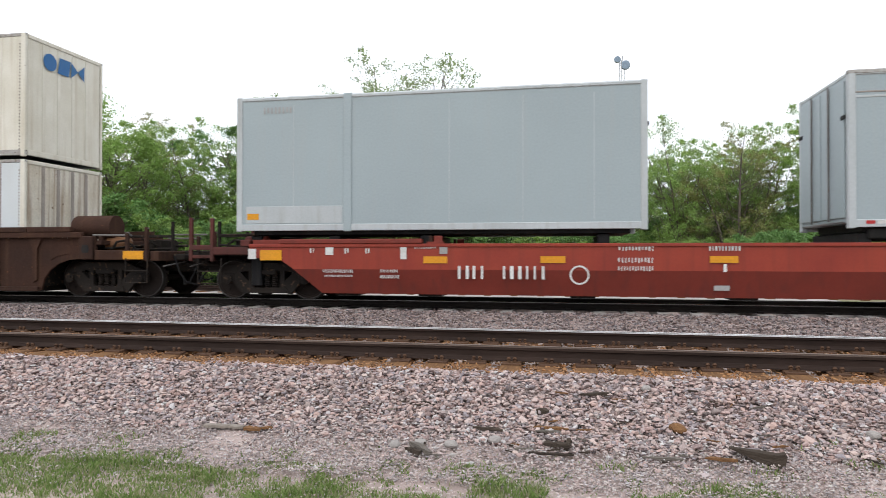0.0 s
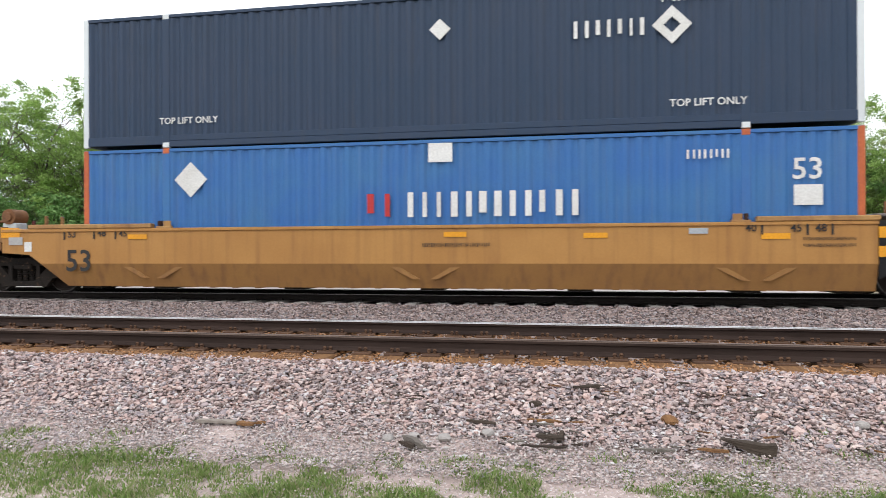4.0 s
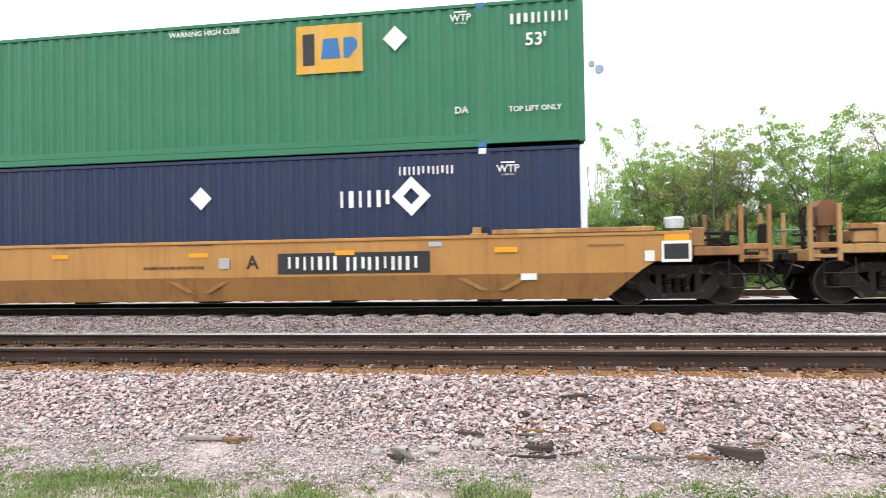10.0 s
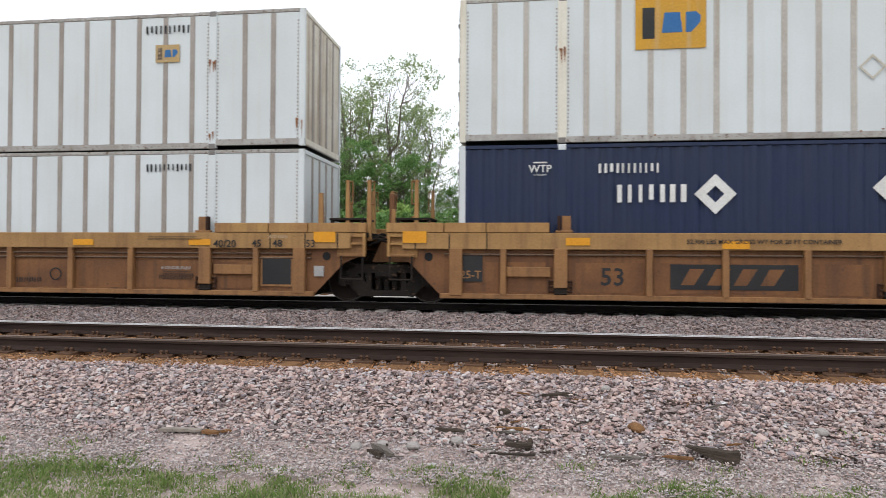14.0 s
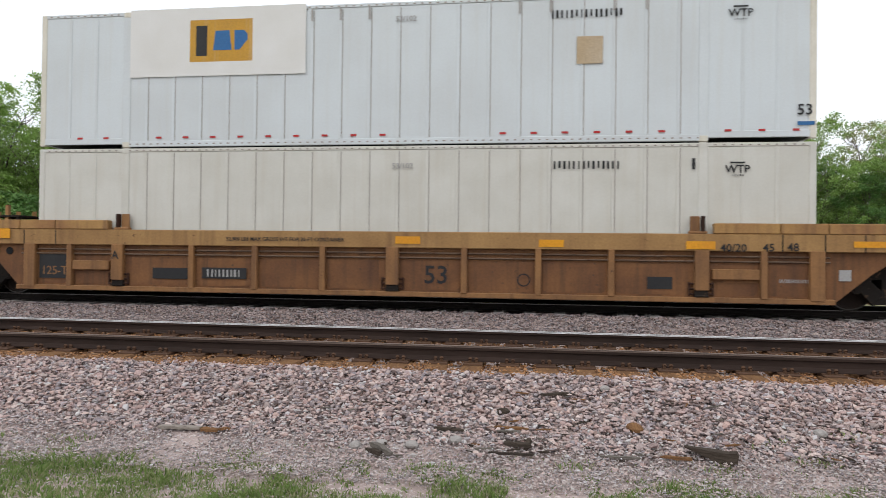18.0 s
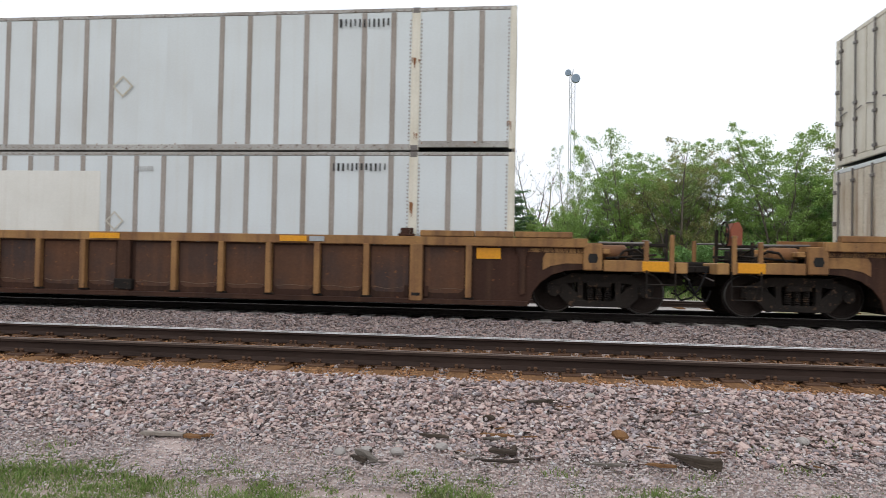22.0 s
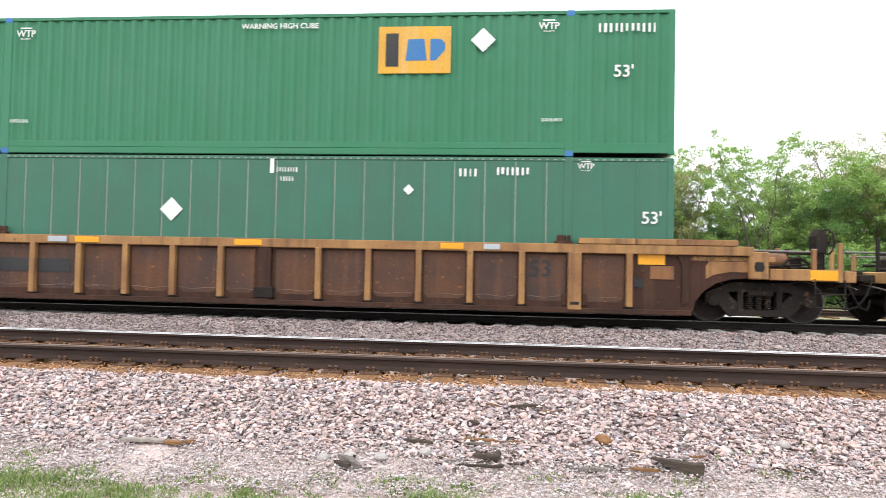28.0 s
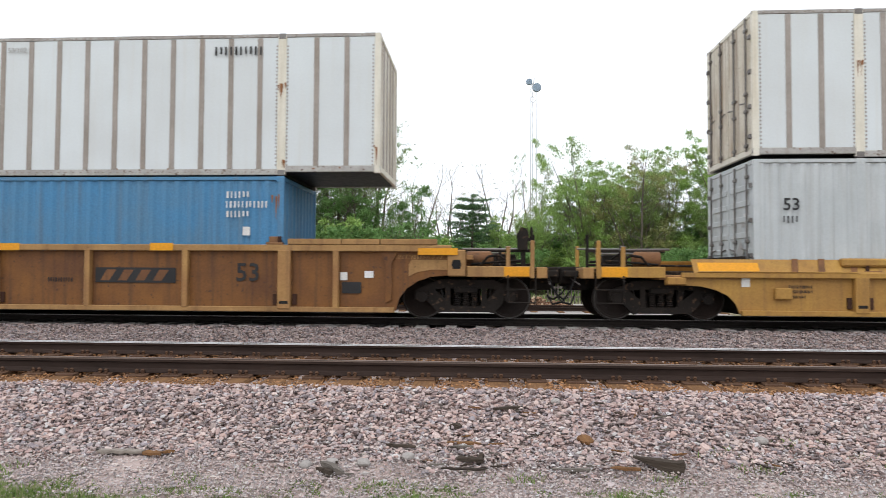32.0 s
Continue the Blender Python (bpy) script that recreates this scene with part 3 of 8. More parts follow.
# ---- grass ----
def blades(name, label, spots, seed, material=M_GRASS):
    """Grass blades as bent triangles. spots: rows of x, y, z, height, lean."""
    r = np.random.default_rng(seed)
    sh = Shape()
    for x, y, z, h, lean in spots:
        a = r.uniform(0, 6.283)
        w = 0.003 + h * 0.045
        dx, dy = math.cos(a), math.sin(a)
        b = r.uniform(0, 6.283)
        lx, ly = math.cos(b) * lean * h, math.sin(b) * lean * h
        sh.add([(x - dx * w, y - dy * w, z), (x + dx * w, y + dy * w, z), (x + lx * 0.35 + dx * w * 0.7, y + ly * 0.35 + dy * w * 0.7, z + h * 0.6), (x + lx * 0.35 - dx * w * 0.7, y + ly * 0.35 - dy * w * 0.7, z + h * 0.6),
                (x + lx, y + ly, z + h)], [(0, 1, 2, 3), (3, 2, 4)])
    return tagged(new(name, sh.mesh(name, material, False)), label, "grass", kind="stuff")


rg = random.Random(11)
spots = []
while len(spots) < 92000:
    x, y = rg.uniform(-6.5, 4.6), rg.uniform(2.7, 4.85)
    edge = 4.54 - 0.02 * (x + 4) + 0.16 * noise.noise((x * 1.1, 0.3, 7)) + (0.16 if x > 0.3 else 0.0)
    n = noise.noise((x * 2.2, y * 2.2, 1)) + 0.8 * noise.noise((x * 8, y * 8, 4))
    thin = 0.15 if x > -1.0 else 0.0
    if y > edge + 0.25 * n or n < -0.42 + thin + max(0, y - edge + 0.5) * 0.7:
        if rg.random() > 0.05:
            continue
    spots.append((x, y, bed_height(y) - 0.02, rg.uniform(0.016, 0.052) * (0.7 + 1.3 * max(0.0, n)) * (0.7 if y > edge - 0.15 else 1), rg.uniform(0.2, 1.2)))
blades("grass", "patchy bright spring grass at the edge of the gravel", spots, 12)
weeds = []
for cx, cy in ((2.0, 4.95), (1.35, 4.75), (-3.6, 4.75), (-2.1, 4.6), (0.35, 4.72), (2.45, 5.3), (-0.55, 4.55), (1.75, 5.15), (2.9, 5.05)):
    for _ in range(45):
        y = cy + rg.gauss(0, 0.05)
        weeds.append((cx + rg.gauss(0, 0.09), y, bed_height(y) - 0.01, rg.uniform(0.02, 0.055), rg.uniform(0.3, 1.2)))
blades("weeds", "small weed tufts growing through the gravel", weeds, 13)


# ---- debris on the gravel ----
def splinter(x, y, L, w, h, turn, label, name="wood_fragment", mat=None, seed=0, tilt=0):
    r = random.Random(seed)
    sh, n = Shape(), 7
    v = []
    for i in range(n):
        u = i / (n - 1)
        k = 1 - 0.5 * abs(2 * u - 1) ** 5 * r.uniform(0.2, 1.5) - 0.22 * r.random()
        j = r.uniform(-0.12, 0.12) * w
        for a, b in ((-1, -1), (1, -1), (1, 1), (-1, 1)):
            v.append((L * (u - 0.5) + r.uniform(-0.02, 0.02) * L, a * w * 0.5 * k + j, b * h * 0.5 * k * r.uniform(0.55, 1.25)))
    f = [(i * 4 + k, i * 4 + (k + 1) % 4, i * 4 + 4 + (k + 1) % 4, i * 4 + 4 + k) for i in range(n - 1) for k in range(4)] + [(3, 2, 1, 0), (n * 4 - 4, n * 4 - 3, n * 4 - 2, n * 4 - 1)]
    ob = new(name, sh.add(v, f).mesh(name, mat or M_DARKWOOD))
    at(ob, x, y, bed_height(y) + h * 0.42 + 0.012, 0, tilt, turn)
    ob.data.polygons.foreach_set("use_smooth", [False] * len(ob.data.polygons))
    return tagged(ob, label, "wood debris", "scraps of wood on the gravel")


splinter(0.236, 5.73, 0.27, 0.045, 0.03, 16, "dark curved wood splinter on the ballast", seed=1)
splinter(-0.206, 5.41, 0.11, 0.06, 0.045, -26, "dark broken wood knot on the ballast", seed=2)
splinter(-0.62, 5.11, 0.24, 0.035, 0.03, -10, "dark split stick on the ballast", seed=9)
splinter(-0.13, 5.18, 0.27, 0.03, 0.02, -5, "thin brown stick on the gravel", mat=M_TIE, seed=12)
splinter(-0.144, 5.127, 0.21, 0.022, 0.018, 1, "thin grey stick on the gravel", mat=M_WOOD, seed=10)
splinter(-0.08, 4.935, 0.2, 0.05, 0.04, -5, "broken brown and dark chunk of wood", mat=M_DARKWOOD, seed=8)
splinter(0.0, 4.95, 0.1, 0.035, 0.035, 60, "short dark upturned end of wood", seed=7, tilt=-48)
splinter(-0.13, 4.82, 0.34, 0.03, 0.022, 1, "long dark wet stick at the gravel's edge", seed=27)
splinter(-0.315, 4.866, 0.15, 0.025, 0.02, 12, "short grey stick on the gravel", mat=M_WOOD, seed=13)
splinter(0.095, 5.04, 0.1, 0.02, 0.018, -38, "small pale broken twig", mat=M_WOOD, seed=14)
splinter(-1.09, 4.79, 0.27, 0.055, 0.045, -39, "grey splintered stump of wood", mat=M_WOOD, seed=6, tilt=6)
splinter(-1.13, 4.74, 0.15, 0.05, 0.05, -32, "dark underside of a splintered stump", mat=M_DARKWOOD, seed=26)
splinter(-1.01, 4.71, 0.2, 0.016, 0.014, 10, "pale dry twig beside the stump", mat=M_WOOD, seed=28)
splinter(0.654, 4.845, 0.28, 0.03, 0.02, 0, "grey weathered stick at the gravel's edge", mat=M_WOOD, seed=11)
splinter(1.05, 4.873, 0.22, 0.04, 0.022, -5, "flat brown splinter near the old tie end", mat=M_TIE, seed=24)
splinter(2.04, 4.965, 0.14, 0.016, 0.014, -64, "thin dark twig among the stones", seed=31)
splinter(2.22, 4.995, 0.19, 0.02, 0.016, -62, "dark twig among the weeds", seed=32)
splinter(2.12, 4.98, 0.16, 0.016, 0.014, -50, "thin brown twig among the weeds", mat=M_TIE, seed=33)
splinter(-2.77, 4.95, 0.35, 0.075, 0.028, 0, "flat grey weathered board", "weathered_board", M_PALEWOOD, 4)
splinter(-2.52, 4.93, 0.16, 0.05, 0.03, -5, "rusty brown scrap of wood", mat=M_TIE, seed=5)
splinter(-2.4, 4.96, 0.1, 0.03, 0.025, 25, "small rusty scrap of wood", mat=M_TIE, seed=15)
# the broken tie end: thin and pointed at one side, thick and sawn at the other
wedge = Shape().prism([(-0.2, 0.052), (-0.2, 0.06), (-0.12, 0.062), (-0.02, 0.066), (0.1, 0.07), (0.15, 0.086), (0.165, 0.06), (0.16, -0.01), (0.03, -0.012), (-0.05, 0.012), (-0.13, 0.036)], -0.035, 0.04)
wedge.v = [(x, y * (1 - 0.5 * max(0, -x) / 0.2) + 0.006 * noise.noise((x * 30, z * 30, 1)), z + 0.004 * noise.noise((x * 40, y * 30, 5))) for x, y, z in wedge.v]
tagged(at(new("tie_fragment", wedge.mesh("tie_fragment", M_DARKWOOD)), 1.31, 4.9, bed_height(4.9) + 0.008, 0, 4, -18), "broken dark end of an old tie", "wood debris", "scraps of wood on the gravel")
rs = random.Random(77)
for i in range(46):
    splinter(rs.uniform(-1.9, 1.6), rs.uniform(4.8, 5.9), rs.uniform(0.05, 0.13), rs.uniform(0.008, 0.02), rs.uniform(0.008, 0.018), rs.gauss(0, 25), "small dark chip of wood among the stones", "wood_chip",
             rs.choice((M_DARKWOOD, M_DARKWOOD, M_TIE, M_WOOD)), 100 + i, rs.gauss(0, 8))
for i, (x, y, s, m) in enumerate(((0.82, 5.25, 0.066, M_TIE), (-1.1, 4.885, 0.05, M_CONC), (-1.3, 4.83, 0.05, M_CONC), (-0.87, 4.88, 0.05, M_CONC), (-0.54, 4.98, 0.05, M_CONC), (0.66, 5.9, 0.045, M_CONC), (2.2, 5.3, 0.05, M_CONC))):
    sh = Shape()
    rr = random.Random(40 + i)
    bm = bmesh.new()
    bmesh.ops.create_icosphere(bm, subdivisions=2, radius=s)
    for q in bm.verts:
        q.co *= 1 + 0.35 * noise.noise(q.co * 14 + Vector((i, 0, 0)))
        q.co.z *= 0.6
    me = bpy.data.meshes.new("rock")
    bm.to_mesh(me)
    bm.free()
    me.materials.append(m)
    tagged(at(new("rock", me), x, y, bed_height(y) + s * 0.4), "tan brown loose rock" if i == 0 else "pale loose stone on the ballast", "rock", "larger rocks")


# ---- behind the train ----
rd = Shape().add([(x, y, -0.59 + 0.03 * noise.noise((x * 0.4, y * 0.5, 2))) for y in (20.5, 23, 26, 29, 31.5) for x in (-90, -50, -30, -20, -12, -6, 0, 4, 7, 9)],
                 [(j * 10 + i, j * 10 + i + 1, j * 10 + i + 11, j * 10 + i + 10) for j in range(4) for i in range(9)], True)
tagged(new("gravel_road", rd.mesh("gravel_road", M_ROAD)), "pale gravel yard behind the tracks", "road", kind="structure")
siding = tagged(new("railway_track"), "disused siding with low rusty rails in pale gravel", "railway track", "tracks")
for y in (25.2, 26.7):
    at(part("rail", rail_shape(-300, 300), M_RAIL, siding), 0, y, -0.4)
st = Shape()
for i in range(120):
    st.box(-60 + i - 0.12, -60 + i + 0.12, 24.65, 27.25, -0.62, -0.55)
tagged(part("tie", st, M_TIE, siding), kind="stuff")
logs = Shape()
rl = random.Random(3)
for i in range(760):
    u, w = rl.uniform(-1.6, 1.6), rl.gauss(0, 0.5)
    h = max(0.0, 0.72 - 0.36 * abs(u + 0.25) - 0.4 * abs(w)) * rl.random()
    a, b = rl.uniform(0, 3.14), rl.uniform(-0.5, 0.5)
    L, r0 = rl.uniform(0.15, 0.28), rl.uniform(0.04, 0.085)
    p = Vector((1.25 + u * 1.6, 27.9 + w, -0.53 + h))
    d = Vector((math.cos(a) * math.cos(b), math.sin(a) * math.cos(b), math.sin(b))) * L / 2
    logs.tube(p - d, p + d, r0, 6, smooth=False)
M_LOG = surf("split_firewood", (0.25, 0.13, 0.06), (0.35, 0.2, 0.1), 0.85, bump=0.3, isle=[(0.06, 0.035, 0.025), (0.18, 0.08, 0.045), (0.40, 0.27, 0.17), (0.10, 0.05, 0.035), (0.15, 0.07, 0.045), (0.5, 0.4, 0.28)])
tagged(new("firewood_pile", logs.mesh("firewood_pile", M_LOG)), "heap of split reddish-brown firewood on gravel", "firewood", kind="stuff")
fen = tagged(new("fence"), "low pale picket fence behind the firewood", "fence")
for i in range(16):
    part("picket", Shape().box(3.2 + i * 0.16, 3.25 + i * 0.16, 31.9, 31.93, -0.6, 0.35, 0.005), M_WOOD, fen)
for z in (-0.3, 0.15):
    part("fence_rail", Shape().box(3.1, 5.75, 31.93, 31.97, z, z + 0.07, 0.006), M_WOOD, fen)


# ---- trees ----
def leaf_paint(name, a, b, c):
    return surf(name, a, b, 0.6, bump=0, fine=0.8, big=0.5, leaf=True, isle=[a, c, b, tuple(0.7 * q for q in a), tuple(1.15 * q for q in c)])


M_LEAF = [leaf_paint("fresh_green_leaf", (0.28, 0.45, 0.10), (0.35, 0.52, 0.14), (0.43, 0.57, 0.21)),
          leaf_paint("deep_green_leaf", (0.15, 0.30, 0.085), (0.20, 0.36, 0.11), (0.26, 0.42, 0.15)),
          leaf_paint("olive_bud_leaf", (0.34, 0.33, 0.12), (0.40, 0.37, 0.16), (0.28, 0.34, 0.11)),
          leaf_paint("conifer_needle", (0.12, 0.22, 0.10), (0.16, 0.27, 0.13), (0.2, 0.32, 0.16)),
          leaf_paint("pale_blossom", (0.60, 0.56, 0.40), (0.68, 0.63, 0.48), (0.48, 0.50, 0.28)),
          leaf_paint("pale_sage_leaf", (0.34, 0.44, 0.19), (0.42, 0.50, 0.25), (0.28, 0.39, 0.15))]


def crown(clumps, per, size, seed, material, name="crown", flat=0.6):
    """Leaves in loose clumps (x, y, z, radius), as one mesh."""
    r = np.random.default_rng(seed)
    c = np.repeat(np.array(clumps), round(per * 1.22), axis=0)
    n = len(c)
    c = c[:, :3] + r.normal(0, 0.42, (n, 3)) * c[:, 3:4] * np.array([1, 1, flat])
    a = r.normal(0, 1, (n, 3)) * np.array([1, 1, 0.6])
    a /= np.linalg.norm(a, axis=1)[:, None]
    b = np.cross(a, r.normal(0, 0.6, (n, 3)) + np.array([0, -0.3, 1.0]))
    b /= np.linalg.norm(b, axis=1)[:, None]
    s = (size * r.uniform(0.55, 1.3, n))[:, None]
    v = np.stack([c - a * s, c + b * s * 0.55, c + a * s, c - b * s * 0.55], 1).reshape(-1, 3)
    me = bpy.data.meshes.new(name)
    me.vertices.add(4 * n)
    me.vertices.foreach_set("co", v.ravel())
    me.loops.add(4 * n)
    me.loops.foreach_set("vertex_index", np.arange(4 * n, dtype=np.int32))
    me.polygons.add(n)
    me.polygons.foreach_set("loop_start", np.arange(0, 4 * n, 4, dtype=np.int32))
    me.update(calc_edges=True)
    me.materials.append(material)
    return me


def bent(wood, p, q, r0, r1, r, sag=0.12, n=4):
    """A crooked tapering limb from p to q."""
    p, q = Vector(p), Vector(q)
    L, last = (q - p).length, p
    for i in range(1, n + 1):
        u = i / n
        e = p.lerp(q, u) + Vector((r.gauss(0, 0.05), r.gauss(0, 0.05), -sag * math.sin(math.pi * u))) * L * (0 if i == n else 1)
        wood.tube(last, e, r0 + (r1 - r0) * (i - 1) / n, 5, r0 + (r1 - r0) * u, caps=False)
        last = e


def grow(seed, height, width, clumps, lowest, stems, radius, peaks=0.0):
    """A branching frame inside an uneven egg-shaped crown: a Shape of limbs and a list of leaf clumps."""
    r = random.Random(seed)
    wood, out, leaders = Shape(), [], []
    for k in range(stems):
        a = 6.283 * k / stems + r.uniform(-0.5, 0.5)
        reach = 0.0 if stems == 1 else r.uniform(0.2, 0.42) * width
        tall = height * (1 if k == 0 else r.uniform(0.72, 0.95))
        knots = [Vector((0, 0, 0))]
        for i in range(1, 7):
            u = i / 6
            knots.append(Vector((math.cos(a) * reach * u**1.3 + r.gauss(0, 0.03) * height * 0.4, math.sin(a) * reach * u**1.3 + r.gauss(0, 0.03) * height * 0.4, tall * 0.96 * u)))
        for i in range(6):
            t0, t1 = 1 - i / 6.3, 1 - (i + 1) / 6.3
            wood.tube(knots[i], knots[i + 1], height * 0.013 * t0, 6, height * 0.013 * t1, caps=False)
        leaders.append((knots, tall))

    def on(k, z):
        knots, tall = leaders[k]
        u = min(max(z / (tall * 0.96), 0), 0.999) * 6
        return knots[int(u)].lerp(knots[int(u) + 1], u - int(u))
    lobes = [(r.uniform(0, 6.283), r.uniform(0.2, 0.95), r.uniform(0.7, 1.25)) for _ in range(9)]
    while len(out) < clumps:
        k = r.randrange(stems)
        tall = leaders[k][1]
        u = r.uniform(lowest, 1.0)
        env = math.sin(math.pi * min(1, max(0.0, (u - lowest) / (1 - lowest) * 0.68 + 0.22)))**0.75 * width / 2
        a = r.uniform(0, 6.283)
        env *= 1 + 0.28 * math.sin(3 * a + lobes[0][0] + 4 * u) + 0.18 * math.sin(7 * u * 2 + lobes[1][0] + a)
        if stems > 1:
            env *= 0.72
        d = env * math.sqrt(r.uniform(0.12, 1.0))
        base = on(k, tall * u)
        q = Vector((base.x + d * math.cos(a), base.y + d * math.sin(a), tall * u + 0.12 * d))
        if noise.noise((q.x * 0.6 + seed, q.y * 0.6, q.z * 0.65)) < -0.22:
            continue
        foot = on(k, max(0.06 * tall, tall * u - 0.75 * d - 0.05 * tall))
        bent(wood, foot, q, 0.0024 * height * (1 - 0.6 * u) + 0.008, 0.005, r, 0.16)
        out.append((q.x, q.y, q.z, radius * r.uniform(0.6, 1.25)))
        if r.random() < 0.45:
            e = q + Vector((math.cos(a) * 0.4, math.sin(a) * 0.4, r.uniform(0.1, 0.5))) * radius * 1.3
            wood.tube(q, e, 0.008, 4, 0.003, caps=False)
            out.append((e.x, e.y, e.z, radius * 0.5))
    return wood, out


def tree(name, label, seed, height, width, clumps, per, size, leaf, lowest=0.06, stems=1, radius=0.5):
    root = thing(name, label, "tree" if name != "bush" else "bush", "trees behind the tracks")
    wood, spots = grow(seed, height, width, clumps, lowest, stems, radius)
    part("trunk", wood.mesh("trunk", M_BARK, False), None, root, "grey-brown branching trunk")
    if per:
        part("crown", crown(spots, per, size, seed, leaf), None, root)
    return root


def spot(az, dist):
    return dist * math.sin(radians(az)), dist * math.cos(radians(az))


KINDS = {
    "broad": tree("broadleaf_tree", "round spring tree with fresh green leaves", 1, 10, 8.0, 330, 92, 0.07, M_LEAF[0], stems=3, radius=0.62),
    "broad2": tree("broadleaf_tree", "broad spring tree with loose light green foliage", 2, 10, 9.0, 340, 88, 0.07, M_LEAF[0], stems=4, radius=0.66),
    "deep": tree("broadleaf_tree", "dense tree with deep green leaves", 3, 10, 7.6, 330, 96, 0.073, M_LEAF[1], stems=2, radius=0.6),
    "olive": tree("budding_tree", "budding tree with sparse olive leaves", 4, 10, 7.4, 300, 54, 0.066, M_LEAF[2], stems=3, radius=0.6),
    "tall": tree("tall_tree", "tall thin tree with sparse airy leaves", 5, 14, 7.0, 400, 36, 0.076, M_LEAF[5], stems=3, radius=0.72),
    "tall2": tree("tall_tree", "crooked tall tree with thin airy foliage", 15, 14, 7.6, 360, 34, 0.076, M_LEAF[5], stems=4, radius=0.72),
    "pale": tree("blossoming_tree", "pale tree with cream blossom and thin leaves", 14, 12, 7.0, 300, 34, 0.085, M_LEAF[4], stems=3, radius=0.55, lowest=0.2),
    "bare": tree("bare_tree", "bare pale tree with thin upright twigs", 6, 9, 4.6, 170, 3, 0.06, M_LEAF[2], lowest=0.25, stems=4, radius=0.5),
    "bush": tree("bush", "leafy green bush at the foot of the trees", 7, 3, 4.0, 120, 95, 0.066, M_LEAF[1], lowest=0.03, stems=4, radius=0.42),
    "bush2": tree("bush", "light green bush at the foot of the trees", 8, 3, 3.6, 110, 90, 0.066, M_LEAF[0], lowest=0.03, stems=4, radius=0.42),
}
pine = thing("conifer", "dark green conifer with layered branches", "tree", "trees behind the tracks")
w, tips = Shape().tube((0, 0, 0), (0, 0, 7), 0.13, 8, 0.02), []
rp = random.Random(9)
for i in range(19):
    z = 0.9 + i * 0.32 + rp.uniform(-0.08, 0.08)
    L = (0.6 + 2.4 * (1 - z / 7.6)) * rp.uniform(0.75, 1.1)
    for k in range(6):
        a, ll = i * 1.1 + k * 1.05, L * rp.uniform(0.6, 1.2)
        lift = rp.uniform(-0.02, 0.22)
        q = (ll * math.cos(a), ll * math.sin(a), z + lift * ll)
        w.tube((0, 0, z), q, 0.03, 4, 0.01, caps=False)
        tips += [tuple(c * u for c in q[:2]) + (z + lift * ll * u, 0.28) for u in (0.35, 0.6, 0.8, 1.0)]
part("trunk", w, M_BARK, pine, "straight conifer trunk")
part("crown", crown(tips, 26, 0.07, 9, M_LEAF[3], flat=0.5), None, pine)
KINDS["pine"] = pine
FIRST = set()


def plant(kind, az, dist, height, turn, wide=1.0):
    base = {"pale": 12, "tall": 14, "tall2": 14, "bare": 9, "bush": 3, "bush2": 3, "pine": 7.2}.get(kind, 10) * 1.02
    x, y = spot(az, dist)
    m = pose(x, y, -0.65, 0, 0, turn)
    ob = KINDS[kind] if kind not in FIRST else copy_thing(KINDS[kind], m)
    FIRST.add(kind)
    k = height / base
    ob.matrix_basis = m @ Matrix.Diagonal((k * wide, k * wide, k, 1))


ROW_A = [
    ("broad", -47, 40, 9.5), ("broad2", -43.5, 42, 10), ("broad", -39.5, 40, 10), ("broad2", -36.3, 41, 10.4), ("olive", -33, 44, 10),
    ("broad", -31, 41, 8.6), ("deep", -28, 44, 9.2), ("broad2", -25.5, 42, 9.4), ("tall", -22.6, 43, 11.8), ("tall2", -19.5, 43, 13),
    ("deep", -18, 40, 8.4), ("tall", -14.8, 43, 15.6), ("tall2", -12.6, 44, 14.6), ("deep", -13.5, 39, 7.6)]
ROW_B = [
    ("deep", -10.8, 40, 7.2), ("tall2", -9.2, 43, 13.4), ("tall", -17, 45, 13.8), ("deep", -21.5, 40, 7.4), ("bare", -5.4, 62, 12.2),
    ("bare", -3.1, 64, 12), ("deep", -6.3, 42, 6.8), ("pine", -0.8, 46, 7.2), ("pine", 0.8, 52, 5.6), ("bare", 1.6, 60, 12.4), ("tall", 4.6, 54, 11.2),
    ("broad2", 2.9, 44, 4.6), ("broad", 4.7, 44, 6.6), ("broad2", 9.5, 44, 10.2)]
ROW_C = [
    ("broad", 11.6, 46, 10), ("olive", 13.2, 43, 9.8), ("broad", 14.8, 45, 9.7), ("bare", 17.6, 58, 10), ("broad2", 21, 44, 9.8),
    ("broad", 22.8, 46, 9.6), ("deep", 24.4, 44, 7.4), ("olive", 26.4, 48, 10.6), ("broad2", 28.8, 46, 10.2), ("pale", 29.6, 56, 13.4),
    ("pale", 32.8, 55, 13.6), ("pale", 26.6, 58, 13), ("pale", 36, 55, 13.4), ("pale", -38, 52, 12)]
ROW_D = [
    ("olive", 31, 50, 11.2), ("broad", 32.4, 46, 10), ("olive", 36, 46, 10), ("deep", 8.6, 50, 7.4), ("deep", 10.8, 50, 8.2), ("deep", 14.2, 50, 8.4),
    ("deep", 18.4, 50, 7), ("deep", 21.4, 50, 8), ("broad", 25.6, 47, 8.4), ("deep", 30.6, 47, 8.6), ("deep", -34.5, 46, 8.6),
    ("deep", -41.5, 46, 8.6), ("deep", -45, 46, 8.6), ("deep", -23.8, 46, 8.6),
    ("deep", 0.3, 48, 4.8), ("broad", 2.2, 47, 5.6), ("broad2", 5.7, 48, 6.8), ("deep", -2.9, 48, 4.2), ("olive", 3.9, 50, 7.2)]
